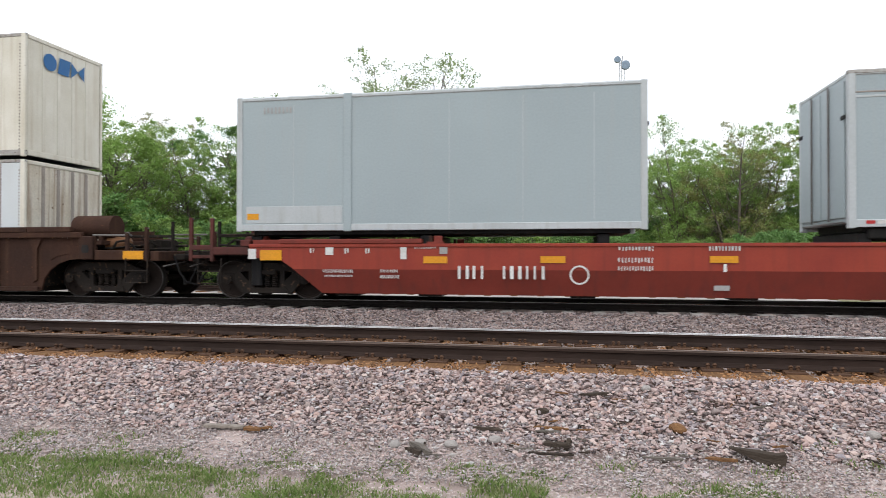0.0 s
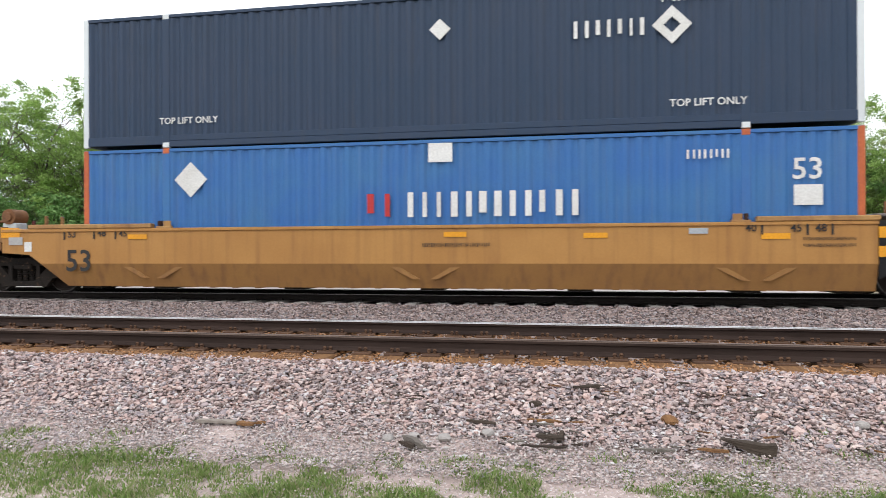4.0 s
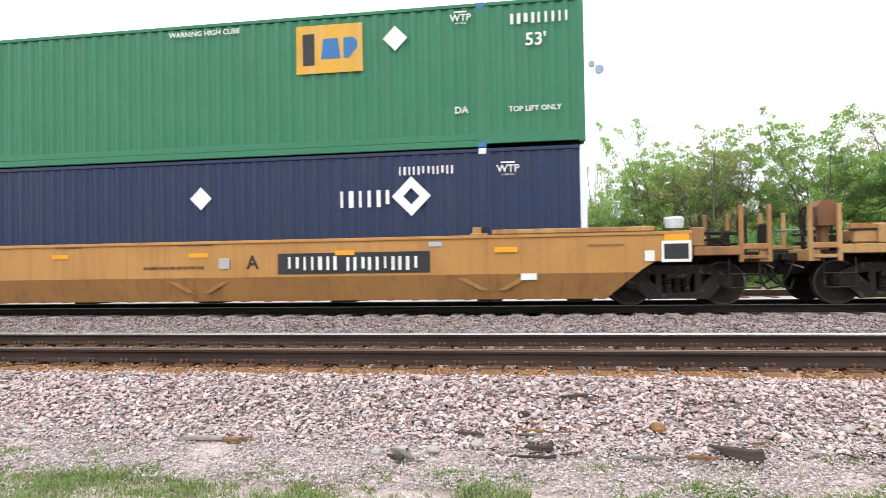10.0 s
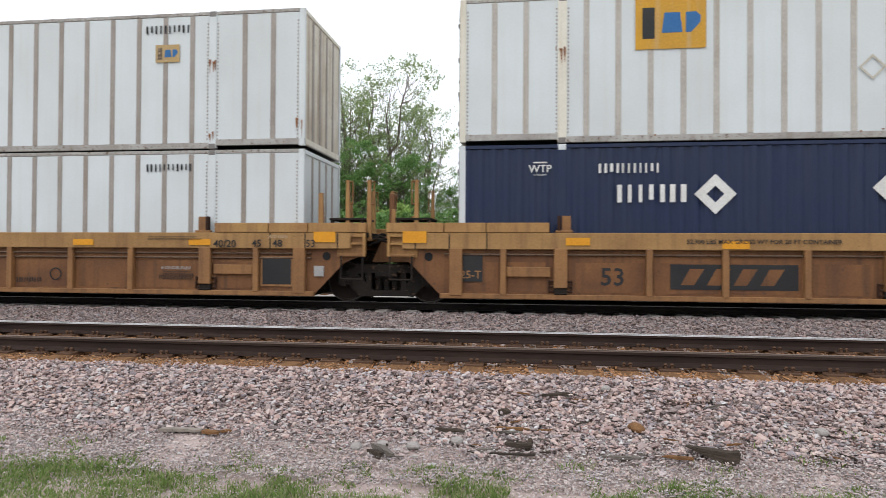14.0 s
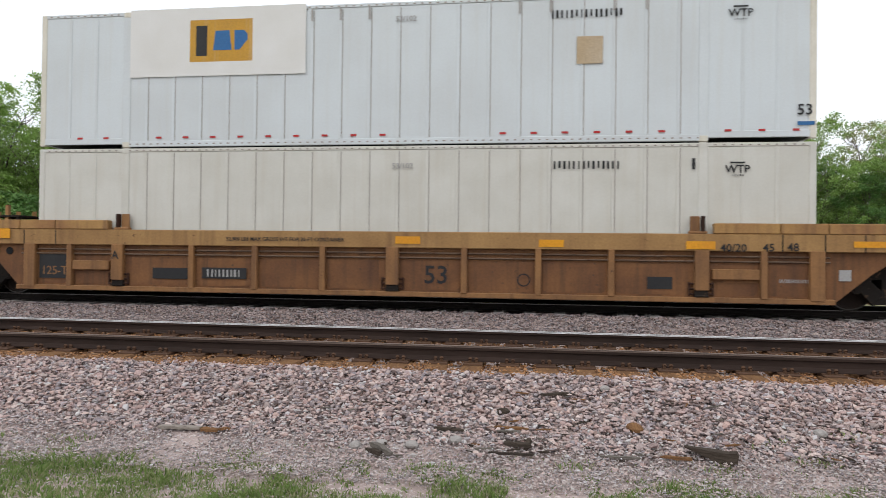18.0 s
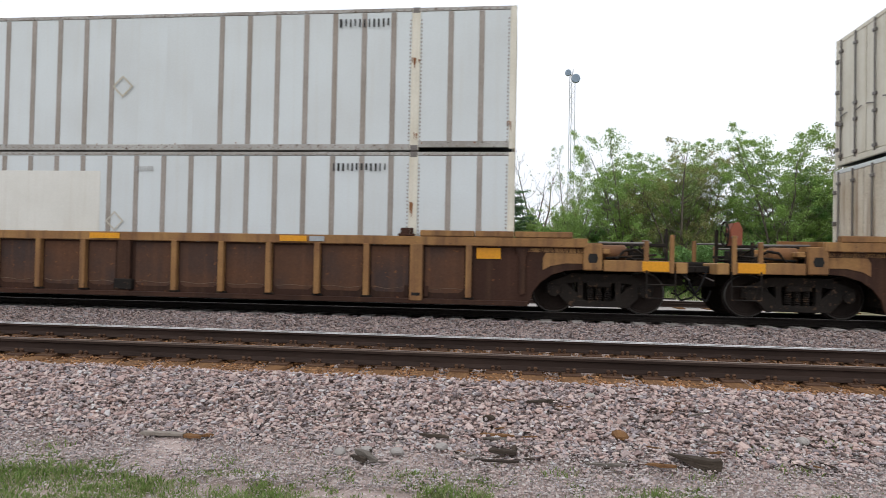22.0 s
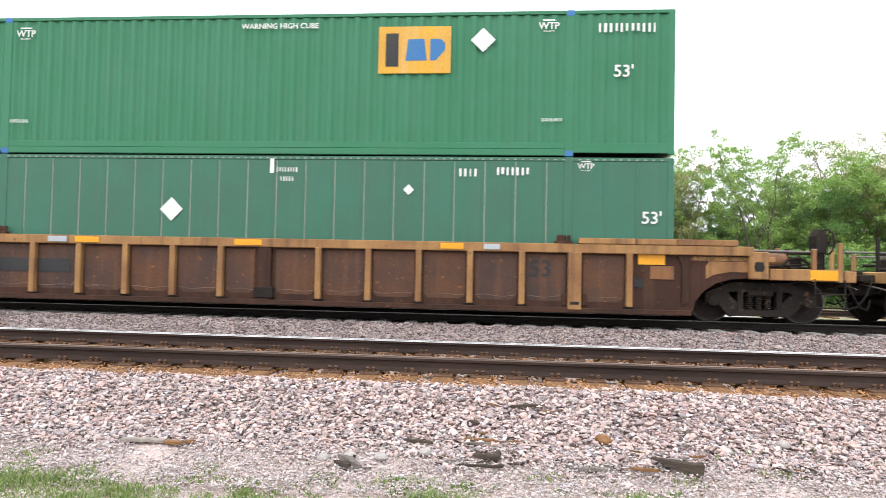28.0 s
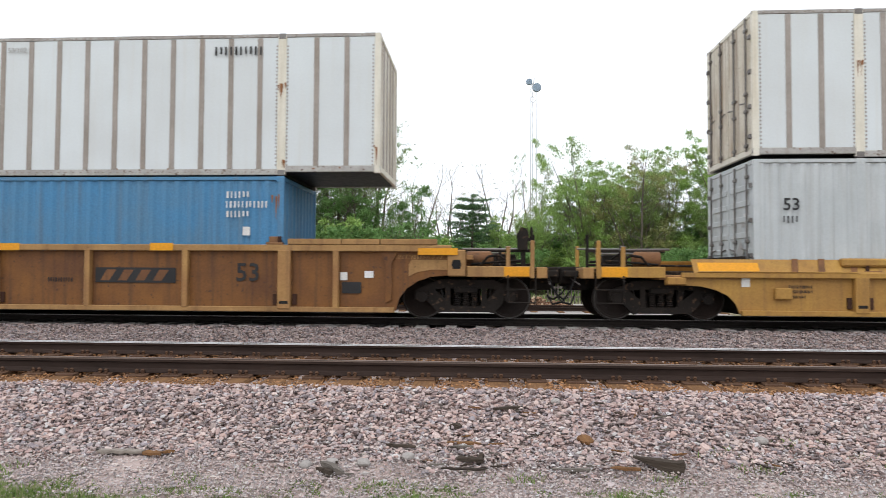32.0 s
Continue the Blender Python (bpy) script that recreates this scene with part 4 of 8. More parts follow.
SLIM = {0.3: 0.9, 2.2: 0.9, 5.7: 0.75, -2.9: 0.9, 3.9: 0.6, 4.6: 0.6, 4.7: 0.75, 2.9: 0.85, 9.5: 0.82, 11.6: 0.85, 14.8: 0.85, 21: 0.88, -9.2: 0.9, -6.3: 0.85, -0.8: 1.25, 0.8: 1.2}
rt = random.Random(21)
for kind, a, d, h in ROW_A + ROW_B + ROW_C + ROW_D:
    plant(kind, a, d, h, rt.uniform(0, 360), SLIM.get(a, 1.05))
for i in range(60):
    a = -47 + i * 1.43 + rt.uniform(-0.6, 0.6)
    if 4.4 < a < 7.2:
        continue
    plant(rt.choice(("bush", "bush", "bush", "bush2")), a, rt.uniform(35.5, 40), rt.uniform(2.0, 4.0) * (1.2 if a < -7 else 0.85), rt.uniform(0, 360))
for i in range(34):
    plant("bush", -49 + i * 2.7 + rt.uniform(-0.8, 0.8), rt.uniform(48, 56), rt.uniform(4.0, 5.2), rt.uniform(0, 360), 1.25)
rows = []
for i in range(300):
    a, d = rt.uniform(-75, 75), rt.uniform(85, 130)
    x, y = spot(a, d)
    rows += [(x + rt.gauss(0, 1.5), y, rt.uniform(0.0, 6.5), 2.2) for _ in range(4)]
tagged(new("far_woods", crown(rows, 36, 0.36, 31, M_LEAF[1], "far_woods", 0.9)), "hazy line of woods far behind", "woods", kind="stuff")
tall_grass = []
for i in range(9000):
    a, d = rt.uniform(-46, 40), rt.uniform(31.5, 37)
    x, y = spot(a, d)
    if y > 31 and not (1 < x < 7 and y < 33):
        tall_grass.append((x, y, -0.62, rt.uniform(0.12, 0.5), rt.uniform(0.2, 0.8)))
blades("grass", "rough tall grass at the foot of the trees", tall_grass, 33)

# ---- the radio mast and the house ----
mast = thing("radio_mast", "slender lattice radio mast with two round antennas", "mast")
mx, my = spot(4.5, 150)
M_MAST = surf("galvanised_mast_steel", (0.55, 0.56, 0.57), (0.48, 0.49, 0.5), 0.5, 0.3, bump=0)
M_DRUM = surf("pale_blue_antenna", (0.28, 0.36, 0.45), (0.24, 0.31, 0.4), 0.4, bump=0)
legs = [(math.cos(a) * 0.85, math.sin(a) * 0.85) for a in (0.3, 2.4, 4.5)]
for lx, ly in legs:
    part("mast_leg", Shape().tube((lx, ly, 0), (lx * 0.8, ly * 0.8, 44.6), 0.075, 6), M_MAST, mast)
for k in range(3):
    sh = Shape()
    (ax, ay), (cx, cy) = legs[k], legs[(k + 1) % 3]
    for i in range(38):
        z0, z1 = i * 1.17, (i + 1) * 1.17
        if i % 2:
            sh.tube((ax * 0.92, ay * 0.92, z0), (cx * 0.92, cy * 0.92, z1), 0.035, 4)
        else:
            sh.tube((cx * 0.92, cy * 0.92, z0), (ax * 0.92, ay * 0.92, z1), 0.035, 4)
    part("mast_bracing", sh, M_MAST, mast)
for dx, z, r in ((-0.95, 44.9, 0.75), (0.75, 43.6, 1.05)):
    dr = Shape().lathe([(-0.75, r * 0.2), (-0.72, r * 0.9), (-0.2, r), (0.0, r * 0.9), (0.2, r * 0.4), (0.3, 0.1)], dx, z, 18)
    part("drum_antenna", dr, M_DRUM, mast, "round pale blue drum antenna")
part("mast_cap", Shape().tube((0, 0, 44), (0.2, 0, 45.8), 0.1, 6).tube((-0.9, 0, 44.5), (0.8, 0, 44.3), 0.07, 6), M_MAST, mast)
at(mast, mx, my, -0.6)
house = thing("house", "small grey house with a pale gable behind the trees", "house")
M_SIDING = surf("pale_grey_siding", (0.5, 0.53, 0.57), (0.44, 0.47, 0.5), 0.6, stretch=(0.2, 0.2, 8))
M_ROOF = surf("grey_shingle_roof", (0.2, 0.2, 0.21), (0.15, 0.15, 0.16), 0.85, bump=0.4)
part("wall", Shape().prism([(-3.2, 0), (3.2, 0), (3.2, 2.7), (0, 4.6), (-3.2, 2.7)], 0, 8), M_SIDING, house)
for d in (-1, 1):
    part("roof", Shape().prism([(0, 4.68), (d * 3.6, 2.54), (d * 3.6, 2.42), (0, 4.56)], -0.4, 8.4), M_ROOF, house)
for x in (-1.5, 1.3):
    wd = part("window", Shape().box(x - 0.5, x + 0.5, -0.05, 0.05, 1.0, 2.2, 0.02), M_MARKW, house)
    part("pane", Shape().box(x - 0.42, x + 0.42, -0.06, -0.04, 1.08, 2.12), M_DRUM, wd)
hx, hy = spot(13.4, 62)
at(house, hx, hy, -0.6, 0, 0, 12)

# ---- the train ----
TRACK_Y, RAIL_Z = TRACK_Y0, -0.025
RIDERS = []      # things that ride the train: (thing, place along the train, height, is it a car)
WHEELS = []      # wheelsets and their radius


def ride(ob, s, z):
    at(ob, s, TRACK_Y, z)
    RIDERS.append((ob, s, z))
    return ob


def corrugated(x0, x1, y, out, z0, z1, pitch=0.27, depth=0.036):
    """A corrugated sheet at y (its outer plane) from x0 to x1; out is -1 or 1, the side to which it faces."""
    n = max(1, round((x1 - x0) / pitch))
    p = (x1 - x0) / n
    pts = [(x0, 0)]
    for i in range(n):
        a = x0 + i * p
        pts += [(a + p * 0.26, 0), (a + p * 0.5, depth), (a + p * 0.76, depth), (a + p, 0)]
    sh = Shape()
    v = [(x, y - out * d, z) for z in (z0, z1) for x, d in pts]
    m = len(pts)
    sh.add(v, [(i, i + 1, m + i + 1, m + i) for i in range(m - 1)])
    return sh


def turned(shape, x0, to_left):
    """Turns a sheet that faces -y into one that faces -x or +x."""
    for i, (x, y, z) in enumerate(shape.v):
        shape.v[i] = (x0 + y, -x, z) if to_left else (x0 - y, x, z)
    return shape


def mark(root, name, shape_or_mesh, material, x, y, z, label="", side=0):
    """A printed marking. side 0 is the near long side, 1 the end towards +x, -1 the end towards -x."""
    ob = part(name, shape_or_mesh, material, root, label)
    if side == 0:
        return at(ob, x, y, z)
    return at(ob, x, y, z, 0, 0, 90 * side)


def plate(w, h, t=0.003):
    return Shape().box(-w / 2, w / 2, -t, 0, -h / 2, h / 2)


def bars(rows):
    """Unreadable lines of print: rows of (x, z, width, height)."""
    sh, r = Shape(), random.Random(len(rows) + int(rows[0][2] * 997))
    for x, z, w, h in rows:
        n = max(1, round(w / (h * 0.6)))
        for i in range(n):
            a, k = x + i * w / n, w / n
            lo = r.choice((0, 0, 0, 0.15))
            sh.box(a + k * r.uniform(0.04, 0.2), a + k * r.uniform(0.42, 0.6), -0.003, 0, z - h * (0.5 - lo), z + h / 2)
    return sh


def diamond(r, hollow=0.0):
    if not hollow:
        return Shape().prism([(-r, 0), (0, -r), (r, 0), (0, r)], -0.003, 0)
    sh = Shape()
    q = [(-1, 0), (0, -1), (1, 0), (0, 1)]
    for i in range(4):
        a, b = q[i], q[(i + 1) % 4]
        sh.prism([(a[0] * r, a[1] * r), (b[0] * r, b[1] * r), (b[0] * hollow, b[1] * hollow), (a[0] * hollow, a[1] * hollow)], -0.003, 0)
    return sh


def emblem(root, x, z, y, w=1.35, h=0.86, panel=None, dark=None, blue=None, side=0):
    """An amber square with dark and blue shapes."""
    def put(ob_shape, m, dx, name, lift):
        if side == 0:
            mark(root, name, ob_shape, m, x + dx, y - lift, z)
        else:
            mark(root, name, ob_shape, m, x + lift * side, dx * side + y, z, side=side)
    put(plate(w, h), panel or M_LOGOY, 0, "logo_panel", 0)
    k = w / 1.35
    put(Shape().box(-0.12 * k, 0.12 * k, -0.003, 0, -0.31 * k, 0.31 * k), dark or M_MARKK, -0.42 * k, "logo_shape", 0.004)
    put(Shape().prism([(-0.2 * k, -0.2 * k), (0.2 * k, -0.2 * k), (0.15 * k, 0.2 * k), (-0.15 * k, 0.2 * k)], -0.003, 0), blue or M_LOGOB, 0.03 * k, "logo_shape", 0.004)
    put(Shape().prism([(-0.13 * k, -0.2 * k), (-0.02 * k, -0.2 * k), (0.15 * k, 0.0), (0.15 * k, 0.12 * k), (0.07 * k, 0.2 * k), (-0.13 * k, 0.2 * k)], -0.003, 0),
        blue or M_LOGOB, 0.42 * k, "logo_shape", 0.004)


PANELS = {}
HW = 1.295      # half width of a box


def container(s, z0, label, style, wall, frame_mat=None, post=None, ribs=None, L=16.15, H=2.95, patches=(), end=None):
    """A shipping box; the near side faces -y. style: 'rib', 'corr' or 'seam'. Doors are on the -x end."""
    root = thing("shipping_container", label, "container", "containers on the train")
    end = end or wall
    frame_mat, post = frame_mat or wall, post or frame_mat or wall
    a, long = L / 2, L > 13
    lift = 6.02 if long else a - 0.08
    up = 0.075 if long else 0.0          # the overhanging ends sit a little higher
    for y0, y1 in ((-HW, -HW + 0.07), (HW - 0.07, HW)):
        part("top_rail", Shape().box(-a, a, y0, y1, H - 0.075, H, 0.008), M_TOPRAIL if style == "rib" else frame_mat, root)
        if y0 < 0 and style != "corr":
            dots = Shape()
            for k in range(int(L / 0.16)):
                for zz in (H - 0.045, 0.075):
                    if zz > 1 or abs(k * 0.16 - a) < lift:
                        dots.box(k * 0.16 - a + 0.05, k * 0.16 - a + 0.1, y0 - 0.003, y0 + 0.002, zz - 0.012, zz + 0.012)
            if style == "rib":
                for xx in (-a + 0.16, -lift - 0.115, -lift + 0.115, lift - 0.115, lift + 0.115, a - 0.16):
                    for k in range(int((H - 0.35) / 0.075)):
                        dots.box(xx - 0.013, xx + 0.013, y0 + 0.004, y0 + 0.016, 0.2 + k * 0.075, 0.232 + k * 0.075)
            tagged(part("rivets", dots, M_RIBGREY, root), kind="stuff")
        if long:
            part("bottom_rail", Shape().box(-lift, lift, y0, y1, 0.015, 0.14, 0.008) if style != "corr" else Shape().box(-lift, lift, y0, y1, 0.015, 0.15, 0.012).box(-lift, lift, y0 + 0.006, y1 - 0.006, 0.15, 0.28, 0.01), M_TOPRAIL if style == "rib" else wall, root)
            for e in (-1, 1):
                x0, x1 = sorted((e * lift, e * a))
                part("end_rail", Shape().box(x0, x1, y0, y1, up, up + (0.13 if style != "corr" else 0.2), 0.008), M_TOPRAIL if style == "rib" else frame_mat, root)
        else:
            part("bottom_rail", Shape().box(-a, a, y0, y1, 0.015, 0.15, 0.008), frame_mat, root)
        for e in (-1, 1):
            x0, x1 = sorted((e * a, e * (a - 0.13)))
            part("corner_post", Shape().box(x0, x1, y0 - 0.004, y1 + 0.004, up * 0.6, H, 0.012), post, root)
            if long:
                part("lift_post", Shape().box(e * lift - 0.09, e * lift + 0.09, y0 - 0.004, y1 + 0.004, 0.02, H, 0.01), post if style == "rib" else wall, root)
            for zz in (0.0, H - 0.118):
                lug = Shape().box(e * lift - 0.085, e * lift + 0.085, y0 - 0.007, y1 + 0.007, zz, zz + 0.125, 0.012)
                yy = y0 - 0.009 if y0 < 0 else y1 + 0.009
                lug.tube((e * lift, yy, zz + 0.06), (e * lift, yy + 0.002, zz + 0.06), 0.03, 8)
                part("corner_casting", lug, M_STEEL if style == "rib" else post, root)
    part("roof", Shape().box(-a + 0.02, a - 0.02, -HW + 0.05, HW - 0.05, H - 0.05, H - 0.012, 0.006), wall, root)
    fl = Shape().box(-lift, lift, -HW + 0.08, HW - 0.08, 0.03, 0.16)
    if long:
        for e in (-1, 1):
            x0, x1 = sorted((e * lift, e * (a - 0.03)))
            fl.box(x0, x1, -HW + 0.08, HW - 0.08, up + 0.02, 0.2)
    part("floor_frame", fl, M_BLACK, root)
    secs = [(-lift + 0.09, lift - 0.09)]
    if long:
        secs = [(-a + 0.13, -lift - 0.09)] + secs + [(lift + 0.09, a - 0.13)]
    else:
        secs = [(-a + 0.13, a - 0.13)]
    face = -HW + 0.012
    for y, out in ((face, -1), (-face, 1)):
        for x0, x1 in secs:
            if style == "corr":
                part("side_wall", corrugated(x0, x1, y, out, 0.2 if x0 * x1 > 0 else 0.27 if long else 0.14, H - 0.08), wall, root)
            elif style == "rib" and out < 0:
                cuts = [x0] + ([k * 0.617 for k in range(-9, 10)] if x0 < 0 < x1 else []) + [x1]
                for p, q in zip(cuts, cuts[1:]):
                    w = (q - p) / 2
                    key = (wall.name, round(w, 3), H)
                    if key not in PANELS:
                        PANELS[key] = Shape().box(-w, w, 0, 0.03, 0.13, H - 0.08).mesh("wall_panel", wall)
                    at(part("wall_panel", PANELS[key], None, root), (p + q) / 2, y, 0)
            else:
                part("side_wall", Shape().box(x0, x1, min(y, y - out * 0.03), max(y, y - out * 0.03), 0.13, H - 0.08), wall, root)
    if style in ("rib", "seam"):
        w = 0.055 if style == "rib" else 0.032
        rm = Shape().box(-w, w, -0.011, 0.004, 0.14, H - 0.085, 0.006).mesh("rib", ribs or M_RIBGREY)
        cuts = {p[2]: Shape().box(-w, w, -0.011, 0.004, H * p[2], H - 0.085, 0.006).mesh("rib", ribs or M_RIBGREY) for p in patches if p[2]}
        far = Shape()
        for x0, x1 in secs:
            places = [k * 0.617 for k in range(-9, 10)] if x0 < 0 < x1 else [math.copysign(k, x0) for k in (6.74, 7.37)]
            for x in places:
                hidden = [p for p in patches if p[0] < x < p[1]]
                if hidden and hidden[0][2] == 0:
                    continue
                at(part("rib", cuts[hidden[0][2]] if hidden else rm, None, root), x, face, 0)
                far.box(x - w, x + w, -face - 0.004, -face + 0.011, 0.14, H - 0.085)
        tagged(part("rib", far, ribs or M_RIBGREY, root), kind="stuff")
        for p, q, k in patches:
            if k:
                part("repair_sheet", Shape().box(p + 0.02, q - 0.02, face - 0.006, face + 0.002, 0.15, H * k, 0.002), M_SHEET if k > 0.8 else wall, root)
    # the end with doors, towards -x
    x = -a + 0.03
    for e in (-1, 1):
        y0, y1 = sorted((e * 0.02, e * (HW - 0.09)))
        part("door", Shape().box(x - 0.02, x + 0.03, y0, y1, up + 0.14, H - 0.1, 0.01), end, root)
        for k in (0.3, 0.78):
            rod = Shape().tube((x - 0.05, e * k * HW, up + 0.1), (x - 0.05, e * k * HW, H - 0.06), 0.02, 8)
            for zz in (0.25, 0.95, 1.3, H - 0.35):
                rod.box(x - 0.075, x - 0.02, e * k * HW - 0.06, e * k * HW + 0.06, zz, zz + 0.07, 0.01)
            rod.tube((x - 0.06, e * k * HW, 1.15), (x - 0.06, e * (k - 0.22) * HW, 1.2), 0.014, 6)
            part("lock_rod", rod, M_STEEL, root)
        hin = Shape()
        for zz in (0.4, 1.0, 1.7, 2.4):
            hin.box(x - 0.07, x, e * (HW - 0.1) - 0.05, e * (HW - 0.1) + 0.05, zz, zz + 0.09, 0.01)
        part("hinge", hin, M_STEEL, root)
    part("end_sill", Shape().box(x - 0.03, x + 0.05, -HW + 0.1, HW - 0.1, up + 0.01, up + 0.13, 0.01), frame_mat, root)
    part("end_header", Shape().box(x - 0.03, x + 0.05, -HW + 0.1, HW - 0.1, H - 0.1, H - 0.005, 0.01), frame_mat, root)
    # the closed end, towards +x
    x = a - 0.012
    part("end_sill", Shape().box(x - 0.06, x + 0.01, -HW + 0.1, HW - 0.1, up + 0.01, up + 0.14, 0.01), frame_mat, root)
    part("end_header", Shape().box(x - 0.06, x + 0.01, -HW + 0.1, HW - 0.1, H - 0.1, H - 0.005, 0.01), frame_mat, root)
    if style == "corr":
        part("end_wall", turned(corrugated(-HW + 0.1, HW - 0.1, 0, -1, up + 0.13, H - 0.09, 0.28), x - 0.002, False), wall, root)
    else:
        part("end_wall", Shape().box(x - 0.05, x - 0.014, -HW + 0.1, HW - 0.1, up + 0.13, H - 0.09), end, root)
        rm = Shape().box(-0.014, 0.008, -0.05, 0.05, up + 0.15, H - 0.12, 0.006).mesh("rib", ribs or M_RIBGREY)
        for k in range(1, 5):
            at(part("rib", rm, None, root), x - 0.008, -HW + 0.1 + k * (2 * HW - 0.2) / 5, 0)
    return ride(root, s, z0)


# ---- trucks and cars ----
def cut_at(poly, z, above):
    """The part of an (x, z) polygon above or below the level z."""
    out = []
    for (x0, z0), (x1, z1) in zip(poly, poly[1:] + poly[:1]):
        i0, i1 = (z0 >= z) == above or z0 == z, (z1 >= z) == above or z1 == z
        if i0:
            out.append((x0, z0))
        if i0 != i1:
            out.append((x0 + (x1 - x0) * (z - z0) / (z1 - z0), z))
    return out


def mirrored(shape, d):
    for i, (x, y, z) in enumerate(shape.v):
        shape.v[i] = (x * d, y, z)
    return shape


R_WHEEL = 0.43
sf = Shape()
sf.prism([(-1.02, 0.60), (-0.55, 0.80), (0.55, 0.80), (1.02, 0.60), (1.02, 0.46), (0.72, 0.58), (0.5, 0.62), (-0.5, 0.62), (-0.72, 0.58), (-1.02, 0.46)], -0.07, 0.07)
sf.prism([(-0.52, 0.14), (0.52, 0.14), (0.46, 0.26), (-0.46, 0.26)], -0.085, 0.085)
for d in (-1, 1):
    sf.add(*(lambda q: (q.v, q.f))(mirrored(Shape().prism([(1.02, 0.6), (0.66, 0.62), (0.2, 0.2), (0.56, 0.12)], -0.065, 0.065), d)))
    sf.box(d * 0.37 - 0.055, d * 0.37 + 0.055, -0.075, 0.075, 0.22, 0.68, 0.01)
    sf.box(d * 0.9 - 0.15, d * 0.9 + 0.15, -0.09, 0.09, 0.36, 0.58, 0.03)
    sf.tube((d * 0.9, -0.15, 0.44), (d * 0.9, -0.05, 0.44), 0.105, 14)
    sf.tube((d * 0.9, -0.165, 0.44), (d * 0.9, -0.15, 0.44), 0.06, 10)
    for k in (-1, 1):
        sf.tube((d * 0.9 + k * 0.05, -0.17, 0.44 + 0.03), (d * 0.9 + k * 0.05, -0.15, 0.44 + 0.03), 0.014, 6)
SIDE_FRAME = sf.mesh("side_frame", M_TRUCK)
sp = Shape()
rings = [(0.262, 0.068)] + [(0.275 + k * 0.0215, 0.068 if k % 2 else 0.047) for k in range(12)] + [(0.535, 0.068)]
sp.add([(r * math.cos(0.5236 * i), r * math.sin(0.5236 * i), z) for z, r in rings for i in range(12)],
       [(k * 12 + i, k * 12 + (i + 1) % 12, k * 12 + 12 + (i + 1) % 12, k * 12 + 12 + i) for k in range(len(rings) - 1) for i in range(12)])
SPRING = sp.mesh("spring", M_TRUCK)
BOLSTER = Shape().box(-0.24, 0.24, -1.12, 1.12, 0.535, 0.66, 0.02).box(-0.3, 0.3, -0.84, 0.84, 0.2, 0.6, 0.02).mesh("bolster", M_TRUCK)
AXLE = Shape().tube((0, -1.06, 0), (0, 1.06, 0), 0.075, 10).tube((0, -0.98, 0), (0, -1.06, 0), 0.09, 10).mesh("axle", M_WHEEL)
wh = Shape().lathe([(-0.065, 0.12), (-0.065, 0.33), (-0.062, 0.36), (-0.07, 0.37), (-0.07, 0.425), (0.045, 0.435), (0.05, 0.458), (0.072, 0.452), (0.075, 0.37), (0.03, 0.34), (0.03, 0.12)], 0, 0, 32)
for k in range(3):
    w = k * 2.1
    wh.tube((0.24 * math.cos(w), -0.085, 0.24 * math.sin(w)), (0.24 * math.cos(w), -0.06, 0.24 * math.sin(w)), 0.02, 6)
WHEEL = wh.mesh("wheel", M_WHEEL)
WHEEL_BACK = wh.mesh("wheel", M_WHEEL)
WHEEL_BACK.transform(Matrix.Diagonal((1, -1, 1, 1)))
WHEEL_BACK.flip_normals()
tr = Shape()
tr.add([(r * math.cos(0.19635 * i), y, r * math.sin(0.19635 * i)) for y, r in ((-0.0715, 0.404), (-0.074, 0.427), (-0.06, 0.434), (0.04, 0.439)) for i in range(32)],
       [(k * 32 + i, k * 32 + (i + 1) % 32, k * 32 + 32 + (i + 1) % 32, k * 32 + 32 + i) for k in range(3) for i in range(32)], True)
TREAD = tr.mesh("tread", M_TREAD)
BEAM = Shape().box(-0.06, 0.06, -0.95, 0.95, 0.32, 0.44, 0.02).mesh("brake_beam", M_TRUCK)


def truck(root, tx):
    for y, turn in ((-1.0, 0), (1.0, 180)):
        at(part("side_frame", SIDE_FRAME, None, root, "dark cast steel truck side frame"), tx, y, 0, 0, 0, turn)
        for k in (-0.17, 0.0, 0.17):
            at(part("spring", SPRING, None, root), tx + k, y, 0)
    at(part("bolster", BOLSTER, None, root), tx)
    for k in (-0.45, 0.45):
        at(part("brake_beam", BEAM, None, root), tx + k)
    for k in (-0.89, 0.89):
        ax = at(part("wheelset", AXLE, None, root, "dark steel wheelset"), tx + k, 0, R_WHEEL)
        at(part("wheel", WHEEL, None, ax), 0, -0.76, 0)
        at(part("tread", TREAD, None, ax, "worn bright wheel tread"), 0, -0.76, 0)
        at(part("wheel", WHEEL_BACK, None, ax), 0, 0.76, 0)
        WHEELS.append((ax, tx + k))


def end_profile(end):
    if end == "arch":
        return [(8.4, 0.17), (8.47, 0.42), (8.62, 0.62), (8.84, 0.77), (9.12, 0.86), (9.45, 0.89), (9.82, 0.89)]
    if end == "low_arch":
        return [(8.4, 0.17), (8.47, 0.36), (8.62, 0.52), (8.84, 0.63), (9.12, 0.70), (9.45, 0.72), (9.82, 0.72)]
    if end == "slant":
        return [(8.4, 0.17), (9.05, 0.72), (9.3, 0.88), (10.0, 0.92)]
    if end == "slant_joint":
        return [(8.35, 0.17), (9.0, 0.84), (9.45, 1.02)]
    return [(8.27, 0.17), (8.27, 0.6)]


